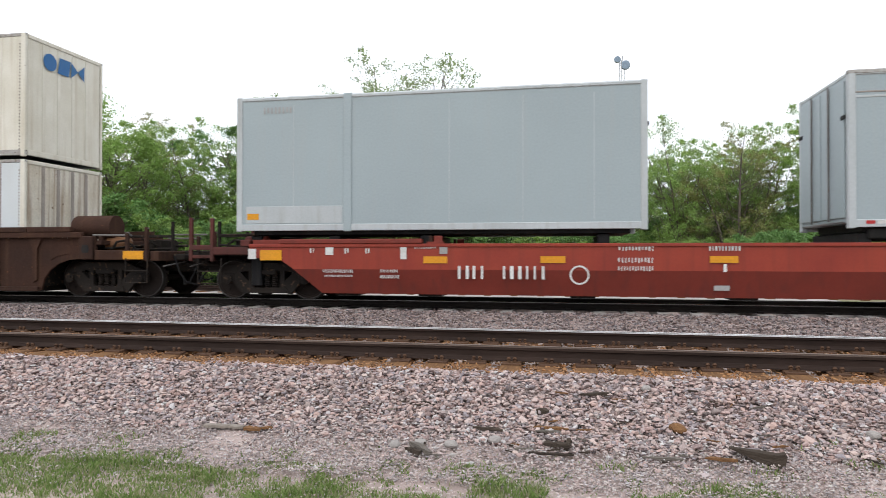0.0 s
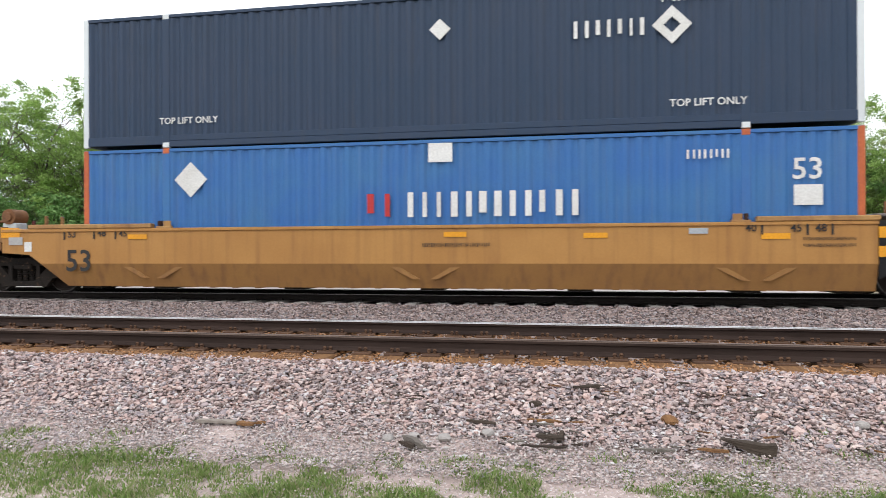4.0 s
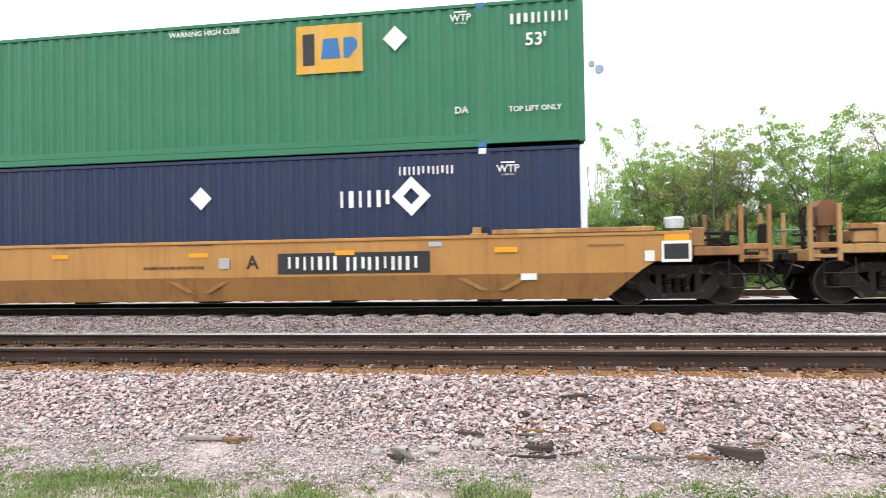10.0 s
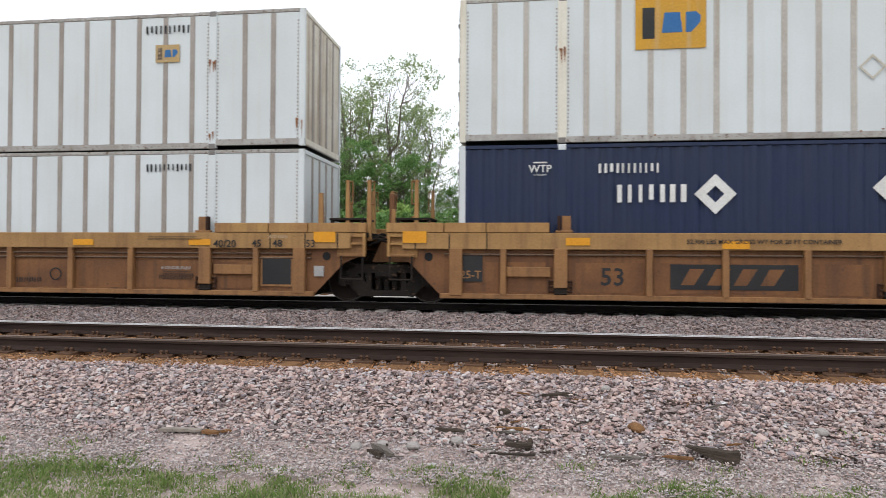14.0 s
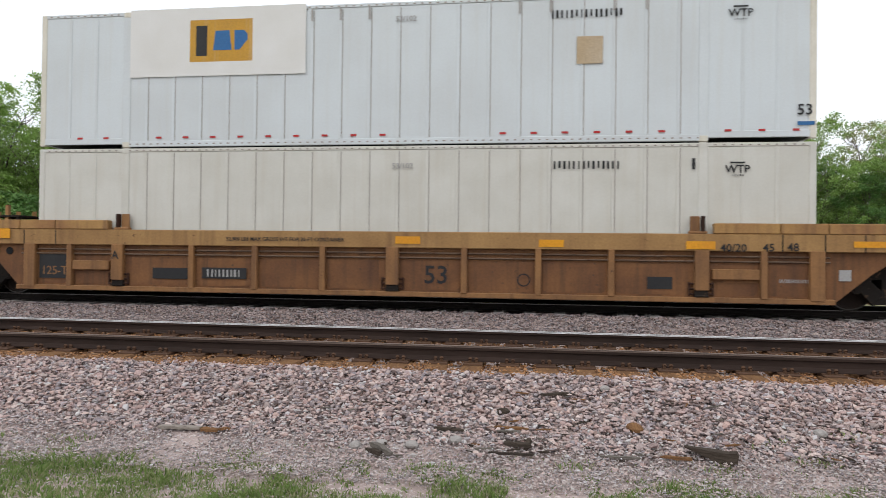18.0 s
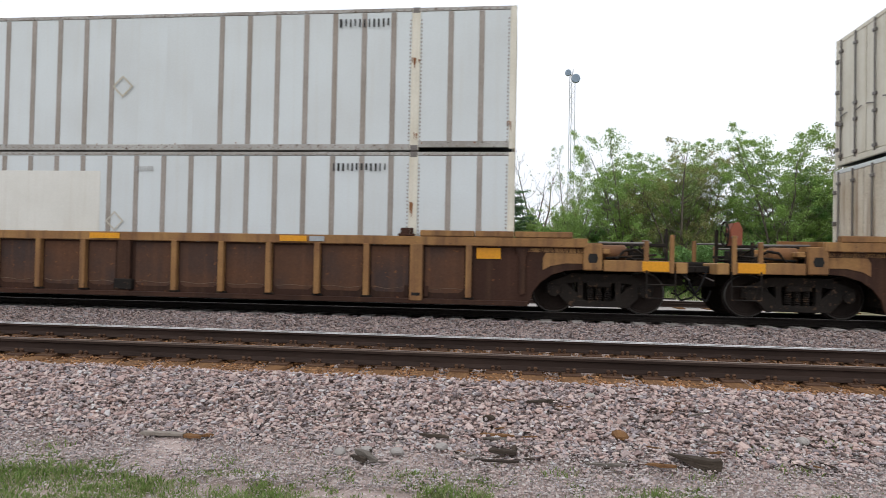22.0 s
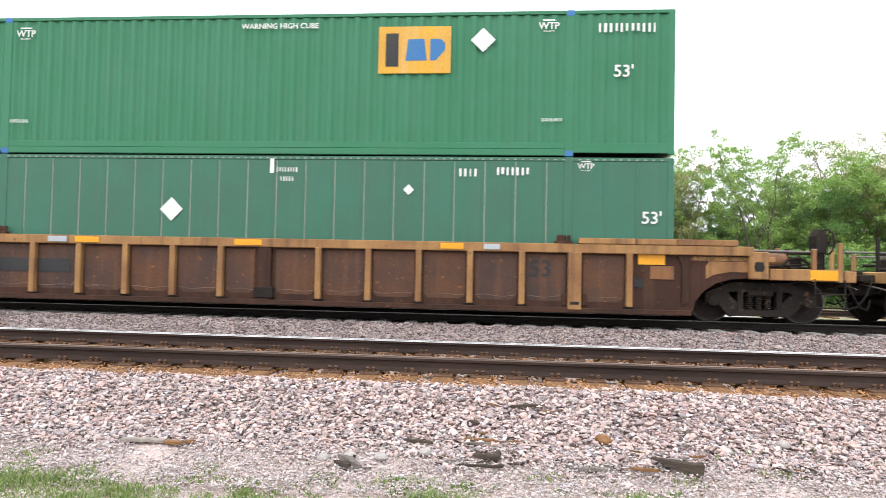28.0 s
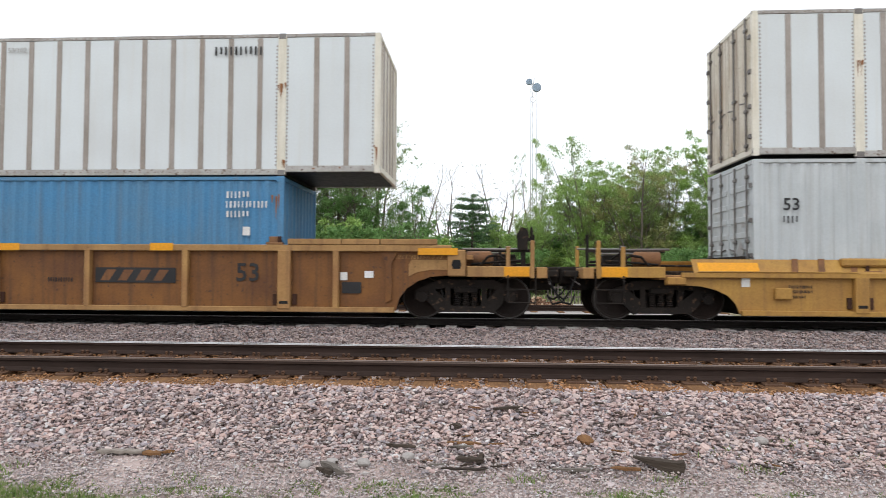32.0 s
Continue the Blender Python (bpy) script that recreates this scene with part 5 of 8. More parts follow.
def coupler(root, e, x0):
    sh = Shape().box(x0 - 0.3, x0 + 0.18, -0.38, 0.38, 0.58, 0.99, 0.03)
    sh.box(x0 + 0.02, x0 + 0.3, -0.3, 0.3, 0.92, 1.02, 0.02).tube((x0 + 0.1, -0.55, 0.8), (x0 + 0.1, 0.55, 0.8), 0.035, 8)
    sh.box(x0 + 0.15, x0 + 0.42, -0.09, 0.09, 0.74, 0.9, 0.02)
    sh.prism([(x0 + 0.4, 0.66), (x0 + 0.62, 0.66), (x0 + 0.66, 0.82), (x0 + 0.62, 0.97), (x0 + 0.4, 0.97)], -0.19, 0.02)
    sh.prism([(x0 + 0.4, 0.68), (x0 + 0.5, 0.68), (x0 + 0.5, 0.95), (x0 + 0.4, 0.95)], 0.02, 0.2)
    part("coupler", mirrored(sh, e), M_TRUCK, root, "dark steel coupler")
    hose = Shape()
    pts = [(x0 + 0.1, -0.35, 0.75), (x0 + 0.3, -0.37, 0.5), (x0 + 0.45, -0.3, 0.38), (x0 + 0.56, -0.15, 0.42)]
    for p, q in zip(pts, pts[1:]):
        hose.tube(p, q, 0.018, 8)
    part("air_hose", mirrored(hose, e), M_BLACK, root, "black rubber air hose")
    lever = Shape().tube((x0 + 0.05, -1.35, 0.72), (x0 + 0.12, -0.25, 0.86), 0.014, 6)
    part("cut_lever", mirrored(lever, e), M_STEEL, root)


def ladder(root, x, z0, z1, mat, y=-1.53, w=0.42, step=0.3, name="ladder"):
    for k in (-1, 1):
        part("ladder_stile", Shape().box(x + k * w / 2 - 0.018, x + k * w / 2 + 0.018, y - 0.02, y + 0.03, z0, z1, 0.006), mat, root)
    n = int((z1 - z0) / step)
    for i in range(n):
        z = z0 + 0.06 + i * step
        part("rung", Shape().tube((x - w / 2, y, z), (x + w / 2, y, z), 0.014, 8), mat, root)


def free_end(root, e, style, chord, deck, low, end, crest=1.49):
    """Platform, centre sill, rails, steps and coupler of an end that couples to the next car."""
    def put(name, sh, m, label=""):
        return part(name, mirrored(sh, e), m, root, label)
    arch, red = end == "arch", deck is M_REDLOW
    tall = 1.59 if arch else (1.79 if red else 1.92)
    put("centre_sill", Shape().box(8.2, 11.3, -0.34, 0.34, 0.6, 1.0, 0.02), M_TRUCK)
    put("end_platform", Shape().box(9.85, 11.35, -1.4, 1.4, 0.96, 1.03, 0.01), M_TRUCK)
    put("end_sill", Shape().box(11.2, 11.42, -1.44, 1.44, 0.84, 1.06, 0.015), deck if not red else M_TRUCK)
    x_in = 9.83 if arch else 10.03
    for y in (-1.48, 1.38):
        near = y < 0
        if arch:
            put("platform_sill", Shape().box(x_in, 11.16, y, y + 0.1, 0.86, 1.08, 0.012), chord)
            posts = (10.64, 11.12)
            put("pocket_post", Shape().box(9.44, 9.8, y - 0.03, y + 0.1, 0.73 if crest < 1.2 else 0.87, crest - 0.09, 0.02), chord)
            if near and crest > 1.2:
                put("pocket", Shape().prism([(9.55, 1.02), (9.69, 1.02), (9.72, 1.1), (9.69, 1.2), (9.55, 1.2), (9.52, 1.1)], y - 0.036, y - 0.02), M_BLACK)
        else:
            put("platform_sill", Shape().box(x_in, 10.86, y, y + 0.1, 0.98, 1.15, 0.012), chord)
            put("platform_sill", Shape().box(10.86, 11.42, y, y + 0.1, 1.08, 1.19, 0.012), chord)
            put("platform_sill", Shape().box(10.86, 11.42, y + 0.005, y + 0.08, 0.9, 0.97, 0.012), chord)
            posts = (10.88, 11.38)
            put("body_step", Shape().box(10.0, 10.22, y + 0.02, y + 0.3, 1.16, 1.52 if not red else 1.3, 0.015), chord)
        for x in posts:
            put("stanchion", Shape().box(x - 0.04, x + 0.04, y - 0.005, y + 0.075, 0.84, tall if x > 11 else tall - 0.02 - 0.1 * arch, 0.01), chord)
            put("stanchion_cap", Shape().tube((x - 0.055, y + 0.035, tall - 0.03 - (0.1 * arch if x < 11 else 0)), (x + 0.055, y + 0.035, tall - 0.03 - (0.1 * arch if x < 11 else 0)), 0.016, 8), M_STEEL)
        put("hand_rail", Shape().tube((x_in - 0.1, y + 0.09, 1.42), (10.7, y + 0.09, 1.41), 0.022, 8), M_STEEL if arch else M_TRUCK)
    # a second row of dark posts and rails behind
    for x, z in ((10.5, 1.5), (11.2, 1.75)):
        put("inner_post", Shape().box(x - 0.03, x + 0.03, -0.62, -0.55, 0.96, z, 0.008), M_TRUCK)
    put("inner_rail", Shape().box(9.6, 11.2, -0.62, -0.56, 1.38, 1.44, 0.008), M_TRUCK)
    put("end_ladder_rail", Shape().tube((10.2, 0.9, 1.5), (11.2, 0.9, 1.5), 0.022, 8), M_STEEL)
    if arch:
        put("corner_light_panel", Shape().box(10.56, 11.06, -1.492, -1.478, 0.875, 1.065, 0.004), M_SAFETY, "amber reflective panel")
    step = Shape()
    for x in (10.64, 11.18):
        step.tube((x, -1.5, 0.9), (x, -1.52, 0.36), 0.014, 8)
    for z in (0.36, 0.62):
        step.tube((10.64, -1.52, z), (11.18, -1.52, z), 0.014, 8)
    put("sill_step", step, M_TRUCK, "dark steel sill step")
    tank = Shape().tube((9.82, -0.95, 1.22), (10.3, -0.95, 1.22), 0.17, 16).tube((10.3, -0.95, 1.22), (10.36, -0.95, 1.22), 0.17, 16, 0.09)
    put("air_reservoir", tank, M_PANEL if arch else deck, "small rusty air tank")
    put("brake_cylinder", Shape().tube((10.2, 0.35, 1.2), (10.65, 0.35, 1.2), 0.15, 12).tube((10.65, 0.35, 1.2), (11.0, 0.35, 1.2), 0.03, 8), M_TRUCK)
    put("valve_box", Shape().box(10.42, 10.85, -0.5, 0.1, 1.03, 1.34, 0.03).tube((10.6, -0.55, 1.2), (10.6, -0.4, 1.2), 0.09, 10), M_TRUCK, "dark brake valve box")
    pipes = Shape()
    pipes.tube((8.6, -0.5, 1.1), (11.2, -0.6, 1.12), 0.025, 8).tube((9.9, -1.2, 1.12), (10.9, -1.1, 1.2), 0.022, 8)
    pipes.tube((10.5, -1.1, 1.08), (10.5, 0.9, 1.3), 0.02, 8).tube((10.9, -0.2, 1.05), (10.6, -0.9, 1.35), 0.018, 6)
    pts = [(10.1, -1.25, 1.1), (10.25, -1.28, 1.27), (10.45, -1.28, 1.3), (10.62, -1.25, 1.2), (10.7, -1.2, 1.06)]
    for p, q in zip(pts, pts[1:]):
        pipes.tube(p, q, 0.026, 8)
    put("brake_pipe", pipes, M_TRUCK)
    if style == "flat" and not red and e > 0:
        put("vent_cap", Shape().lathe([(0, 0.01), (0.02, 0.17), (0.2, 0.19), (0.24, 0.16), (0.25, 0.01)], 0, 0, 18), M_LTGREY, "pale grey round cap").matrix_basis = pose(9.72, -1.2, 1.5, 90)
    if not arch and not red:
        m = M_TRUCK if e > 0 else M_PANEL
        cy = 0.3 if e > 0 else -1.15
        w = Shape()
        for i in range(16):
            p, q = 2 * math.pi * i / 16, 2 * math.pi * (i + 1) / 16
            w.tube((11.36, cy + 0.26 * math.cos(p), 1.6 + 0.26 * math.sin(p)), (11.36, cy + 0.26 * math.cos(q), 1.6 + 0.26 * math.sin(q)), 0.02, 6)
        for i in range(4):
            p = math.pi * i / 2
            w.tube((11.36, cy, 1.6), (11.36, cy + 0.26 * math.cos(p), 1.6 + 0.26 * math.sin(p)), 0.014, 6)
        put("brake_wheel", w, M_TRUCK, "round steel hand brake wheel")
        put("brake_housing", Shape().box(11.5, 11.72, -0.5, -0.3, 1.1, 1.6, 0.03) if e > 0 else Shape().prism([(10.87, 1.5), (11.2, 1.5), (11.22, 1.85), (11.12, 1.98), (10.95, 1.98), (10.86, 1.85)], cy - 0.2, cy + 0.25), m, "hand brake housing")
        put("brake_stand", Shape().box(10.98, 11.12, cy - 0.1, cy + 0.15, 1.03, 1.5, 0.01), m)
        put("brake_chain", Shape().tube((10.95, cy - 0.12, 1.5), (10.9, cy - 0.1, 1.0), 0.018, 6), M_TRUCK)
    if style == "flat" and not red and e < 0:
        gear = Shape().tube((9.98, -1.32, 1.76), (9.98, -0.92, 1.76), 0.18, 18).tube((9.98, -1.36, 1.76), (9.98, -1.32, 1.76), 0.1, 14)
        put("brake_drum", gear, M_PANEL, "rusty round brake drum")
        put("drum_pedestal", Shape().box(9.8, 10.16, -1.3, -0.95, 1.42, 1.62, 0.02), M_LTGREY, "dusty grey pedestal")
        rods = Shape().tube((9.98, -1.1, 1.7), (10.9, -1.1, 1.6), 0.035, 8).tube((10.2, -1.2, 1.48), (10.95, -1.2, 1.44), 0.028, 8).tube((10.5, -1.15, 1.65), (10.42, -1.15, 1.2), 0.03, 8)
        put("brake_linkage", rods, M_PANEL, "rusty brown brake rods")
        put("valve_block", Shape().box(10.15, 10.55, -1.4, -1.05, 1.2, 1.42, 0.03).box(10.25, 10.42, -1.45, -1.38, 1.05, 1.3, 0.02).tube((10.1, -1.42, 1.12), (10.7, -1.42, 1.1), 0.03, 8), M_PANEL, "rusty valve block with pipes")
    if not arch and not red and e < 0:
        put("tool_box", Shape().box(10.1, 10.62, -1.38, -0.9, 1.16, 1.42, 0.03), chord)
    coupler(root, e, 11.42)
    put("draft_gear", Shape().box(11.3, 11.75, -0.45, 0.45, 0.72, 1.08, 0.03).box(11.4, 11.7, -0.9, -0.45, 0.86, 1.0, 0.02), M_TRUCK)
    loop = Shape()
    pts = [(11.45, -0.9, 0.95), (11.6, -0.95, 0.6), (11.75, -0.9, 0.36), (11.95, -0.8, 0.3), (12.05, -0.7, 0.5)]
    for p, q in zip(pts, pts[1:]):
        loop.tube(p, q, 0.02, 8)
    put("air_hose", loop, M_BLACK, "black rubber air hose")


def joint_end(root, e, style, chord, deck, side_mat, has_truck, rise):
    def put(name, sh, m, label=""):
        return part(name, mirrored(sh, e), m, root, label)
    put("end_bolster", Shape().prism([(8.3, 0.62), (9.6, 0.84), (9.7, 0.88), (9.7, 1.05), (8.3, 1.18)], -0.32, 0.32), M_TRUCK)
    if style == "flat":
        for y in (-1.5, 1.44):
            if e < 0:
                poly = [(8.26, 0.3), (8.36, 0.3), (8.99, 1.06), (9.25, 1.08), (9.25, 1.46), (8.26, 1.46)]
            else:
                poly = [(8.26, 0.4), (8.52, 0.55), (8.98, 0.95), (9.22, 1.0), (9.22, 1.46), (8.26, 1.46)]
            put("end_panel", Shape().prism(poly, y, y + 0.06), M_BLACK, "black painted end panel")
            a = 9.25 if e < 0 else 9.22
            put("end_casting", Shape().box(a + 0.005, a + 0.2, y + 0.02, y + 0.2, 1.09, 1.46, 0.02), M_RUSTYEL)
            put("end_ledge", Shape().box(8.5, a + 0.1, y + 0.01, y + 0.12, 1.475, 1.53, 0.012), M_RUSTYEL)
            for k in (0, 0.22, 0.44):
                put("ledge_lug", Shape().box(8.65 + k, 8.75 + k, y + 0.0, y + 0.06, 1.44, 1.5, 0.012), M_RUSTYEL)
        put("end_cover", Shape().box(8.3, 9.5, -1.3, 1.3, 1.53, 1.6, 0.02), M_STEEL, "worn grey cover plate")
        for y in (-1.0, 1.0):
            for x, z in ((9.48, 1.96),):
                put("stanchion", Shape().box(x - 0.04, x + 0.04, y - 0.04, y + 0.04, 1.1, z, 0.01), M_OCHREPOST)
        if e < 0:
            put("connector_cylinder", Shape().tube((9.58, -1.15, 1.38), (10.16, -1.15, 1.36), 0.115, 14).tube((9.5, -1.15, 1.38), (9.58, -1.15, 1.38), 0.16, 14), M_RUSTYEL, "rusty horizontal cylinder")
            put("connector", Shape().prism([(9.4, 0.92), (10.25, 0.92), (10.2, 1.15), (10.0, 1.25), (9.55, 1.25), (9.4, 1.1)], -0.75, 0.75), M_PANEL, "rust brown connector casting")
            put("brake_rod", Shape().tube((9.95, -1.3, 1.12), (9.45, -1.32, 1.28), 0.022, 8), M_STEEL)
    else:
        for y in (-1.14, 1.14):
            for x, z, w in ((8.41, min(2.3, rise), 0.05), (8.99, rise, 0.04), (9.45, rise, 0.04)) if e > 0 else ((8.92, rise, 0.04), (9.4, 1.95, 0.04)):
                put("stanchion", Shape().prism([(x - w * 1.3, 1.3), (x + w * 1.3, 1.3), (x + w * 0.8, z), (x - w * 0.8, z)], y - 0.04, y + 0.04), M_OLDYEL)
                if z > 2.4:
                    sh = Shape().tube((x + 0.1, y, z - 0.03), (x + 0.1, y, z - 0.5), 0.014, 8)
                    for q in (z - 0.03, z - 0.5):
                        sh.tube((x - 0.06, y, q), (x + 0.11, y, q), 0.014, 8)
                    put("grab_iron", sh, M_OCHREPOST)
        put("end_platform", Shape().box(8.35, 9.46, -1.42, 1.42, 1.36, 1.46, 0.01), M_TRUCK)
        walk_way = Shape().box(8.6, 9.36, -1.2, -0.35, 1.72, 1.77, 0.01).box(8.62, 8.7, -1.18, -1.1, 1.44, 1.72, 0.008).box(9.26, 9.34, -1.18, -1.1, 1.44, 1.72, 0.008)
        put("end_walkway", walk_way.box(8.7, 9.26, -1.0, -0.7, 1.46, 1.6, 0.02), M_TRUCK, "small dark steel walkway")
        for x in (8.62,):
            put("lift_hole", Shape().tube((x, -1.425, 0.97), (x, -1.4, 0.97), 0.085, 14), M_BLACK)
        for y in (-1.5, 1.42):
            for z0, z1 in ((1.36, 1.44), (1.2, 1.25), (0.96, 1.02)):
                put("end_frame_bar", Shape().box(8.9, 9.45, y, y + 0.06, z0, z1, 0.01), M_OLDYEL if z0 > 1.1 else M_RUSTYEL)
            put("end_frame_post", Shape().box(9.4, 9.46, y - 0.01, y + 0.06, 0.96, 1.44, 0.01), M_OLDYEL)
            put("end_back_plate", Shape().box(8.85, 9.42, y + 0.07 if y < 0 else y - 0.04, y + 0.1 if y < 0 else y - 0.01, 0.95, 1.44), M_RUSTYEL)
        st = Shape()
        for x in (8.95, 9.4):
            st.tube((x, -1.48, 1.0), (x, -1.5, 0.5), 0.02, 8)
        st.tube((8.95, -1.5, 0.5), (9.4, -1.5, 0.5), 0.02, 8)
        put("sill_step", st, M_TRUCK, "dark steel sill step")
        if e > 0:
            put("connector", Shape().prism([(9.45, 0.85), (10.25, 0.85), (10.2, 1.2), (10.1, 1.42), (9.92, 1.5), (9.76, 1.42), (9.6, 1.2)], -0.85, 0.85), M_PANEL, "rust brown connector casting")
            put("connector_post", Shape().box(9.83, 9.95, -0.95, -0.83, 1.2, rise - 0.26, 0.02), M_PANEL)
    hoses = Shape()
    for k in range(3):
        y = -1.0 + 0.25 * k
        pts = [(8.9, y, 1.15), (9.2, y - 0.05, 1.3), (9.6, y, 1.34 + 0.06 * k), (10.0, y + 0.03, 1.2)]
        for p, q in zip(pts, pts[1:]):
            hoses.tube(p, q, 0.026, 8)
    put("brake_pipe", hoses, M_TRUCK)
    if has_truck:
        truck(root, e * 9.8)


def well_car(c, label, style, left, right, chord, panel, low=None, posts=(), wide=(), chord_z=(1.36, 1.49), top=1.45, post_mat=None, deck=None, shared=1, ledge=0.12, ledge_end=9.23, ledge_mat=None, rise=(2.56, 2.56)):
    """A container well car. Ends: 'arch', 'slant' (free, with a truck of their own), 'joint', 'slant_joint' (a truck shared with the next unit)."""
    root = thing("well_car", label, "railway car", "cars of the train")
    low, post_mat, deck = low or panel, post_mat or chord, deck or chord
    zt = chord_z[0] if style == "post" else top
    lp, rp = end_profile(left), end_profile(right)
    poly = [(-x, z) for x, z in reversed(lp)] + rp + [(rp[-1][0], zt), (-lp[-1][0], zt)]
    # the polygon runs along the bottom from -x to +x, then back along the top
    for y in (-1.47, 1.41):
        if style == "flat":
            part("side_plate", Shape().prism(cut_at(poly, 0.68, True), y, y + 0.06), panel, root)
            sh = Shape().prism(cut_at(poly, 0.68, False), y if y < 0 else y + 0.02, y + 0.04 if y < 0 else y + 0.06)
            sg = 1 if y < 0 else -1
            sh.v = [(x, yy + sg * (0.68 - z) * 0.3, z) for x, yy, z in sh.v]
            # low's colour already holds part of this slope's shade
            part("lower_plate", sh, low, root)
            yy = y - 0.03 if y < 0 else y + 0.01
            part("top_chord", Shape().box(-lp[-1][0], rp[-1][0], yy, yy + 0.08, top - 0.06, top + 0.01, 0.01), chord, root)
            for e, p in ((-1, lp), (1, rp)):
                x0, x1 = sorted((e * 6.2, e * min(9.3, p[-1][0] + 0.02)))
                part("end_ledge", Shape().box(x0, x1, yy - 0.015, yy + 0.14, top + 0.012, top + 0.11, 0.015), deck, root)
        else:
            part("side_plate", Shape().prism(poly, y + 0.06 if y < 0 else y - 0.05, y + 0.11 if y < 0 else y), panel, root)
            yy = y - 0.045 if y < 0 else y + 0.02
            part("top_chord", Shape().box(-lp[-1][0] + 0.3, rp[-1][0] - 0.3, yy, yy + 0.1, *chord_z, 0.012), chord, root)
            part("bottom_sill", Shape().box(-8.38, 8.38, yy + 0.01, yy + 0.13 if y < 0 else yy + 0.05, 0.14, 0.24, 0.01), M_BROWN if panel is M_BROWN else M_OCHREPOST if ledge > 0.15 else chord, root)
            po = y - 0.055 if y < 0 else y - 0.02
            for x in posts:
                part("side_post", Shape().box(x - 0.06, x + 0.06, po, po + 0.135, 0.28 if panel is M_BROWN else 0.22, chord_z[0] + 0.02, 0.012), post_mat, root)
            for x in wide:
                pocket = ledge > 0.15 and abs(x) < 7
                part("side_post", Shape().box(x - 0.13, x + 0.13, po - 0.004, po + 0.135, 0.37 if pocket else 0.2, chord_z[0] + 0.02, 0.012), post_mat, root)
                if y < 0 and pocket:
                    part("post_pocket", Shape().box(x - 0.125, x + 0.125, po + 0.03, po + 0.135, 0.235, 0.37, 0.008).box(x - 0.13, x + 0.13, po, po + 0.04, 0.25, 0.275, 0.006), M_TRUCK, root, "dark open pocket under the post")
                    for d in (-1, 1):
                        lug = Shape()
                        for z in (0.28, 0.38, 0.48):
                            lug.box(*sorted((x + d * 0.13, x + d * 0.23)), po + 0.06, po + 0.12, z, z + 0.035, 0.008)
                        part("post_lug", lug.box(*sorted((x + d * 0.2, x + d * 0.235)), po + 0.065, po + 0.115, 0.27, 0.525, 0.008), M_BROWN, root)
                elif y < 0 and ledge < 0.15:
                    part("post_slot", Shape().box(x - 0.09, x + 0.09, po - 0.007, po, 0.3, 0.36, 0.003), M_BLACK, root)
                    for d in (-1, 1):
                        part("post_bracket", Shape().box(x + d * 0.2 - 0.045, x + d * 0.2 + 0.045, y + 0.02, y + 0.065, 0.28, 0.5, 0.01), M_BROWN, root)
            if y < 0 and ledge > 0.15:
                if rise == (2.56, 2.0):      # the middle unit: one pipe, broken by a sagging hose
                    for p, q in ((-8.3, 1.52), (2.5, 8.3)):
                        part("conduit", Shape().tube((p, y + 0.03, 1.02), (q, y + 0.03, 1.02), 0.021, 8), M_PIPE, root, "brown steel pipe under the chord")
                    for p, q in ((1.5, 2.0), (2.52, 2.02)):
                        sag = [(p + (q - p) * k / 6, y + 0.02 - 0.02 * math.sin(k / 6 * math.pi), 1.02 - 0.24 * (k / 6) ** 2 * (1.6 - 0.6 * k / 6)) for k in range(7)]
                        hose = Shape()
                        for u, v in zip(sag, sag[1:]):
                            hose.tube(u, v, 0.024, 8)
                        part("air_hose", hose, M_BLACK, root, "black rubber air hose")
                    part("hose_coupling", Shape().box(1.93, 2.09, y - 0.01, y + 0.045, 0.76, 0.82, 0.012).box(1.97, 2.04, y - 0.02, y + 0.05, 0.735, 0.78, 0.01), M_STEEL, root)
                    part("hose_bracket", Shape().box(1.9, 2.14, y + 0.03, y + 0.065, 0.64, 0.662, 0.004), M_BROWN, root)
                else:
                    for z in (1.02, 0.925):
                        part("conduit", Shape().tube((-8.3, y + 0.03, z), (8.3, y + 0.03, z), 0.019, 8), M_PIPE, root, "brown steel pipe under the chord")
                bays = sorted([(k, 0.06) for k in posts] + [(k, 0.26 if abs(k) < 7 else 0.13) for k in wide])
                for (p, a), (q, b) in zip(bays, bays[1:]):
                    u, v, r = p + a + 0.03, q - b - 0.03, 0.09
                    if v - u > 0.4:
                        part("pressed_panel", Shape().prism([(u, 0.28 + r), (u + 0.03, 0.31), (u + r, 0.28), (v - r, 0.28), (v - 0.03, 0.31), (v, 0.28 + r), (v, 0.87), (u, 0.87)], y + 0.054, y + 0.0605), panel, root)
                for d in (-1, 1):
                    part("cover_box", Shape().box(*sorted((d * 7.05, d * 6.2)), y - 0.03, y + 0.06, 0.58, 0.78, 0.012), M_OCHREPOST, root, "ochre bolted cover")
            elif y < 0 and panel is M_BROWN:
                bays = sorted([(k, 0.06) for k in posts] + [(k, 0.14) for k in wide] + [(-0.1, 0.2)])
                for i, ((p, a), (q, b)) in enumerate(zip(bays, bays[1:])):
                    u, v, r = p + a + 0.03, q - b - 0.03, 0.12
                    if v - u < 0.3:
                        continue
                    part("pressed_panel", Shape().prism([(u, 0.36 + r), (u + 0.04, 0.4), (u + r, 0.36), (v - r, 0.36), (v - 0.04, 0.4), (v, 0.36 + r), (v, 1.27), (u, 1.27)], y + 0.054, y + 0.0605), M_RUSTPANEL, root)
                    sag = [(u + 0.02 + (v - u - 0.04) * k / 8, y + 0.054, 0.45 + 0.016 * math.sin(k * 0.9 + i * 1.7) - 0.01 * math.sin(math.pi * k / 8)) for k in range(9)]
                    seam = Shape()
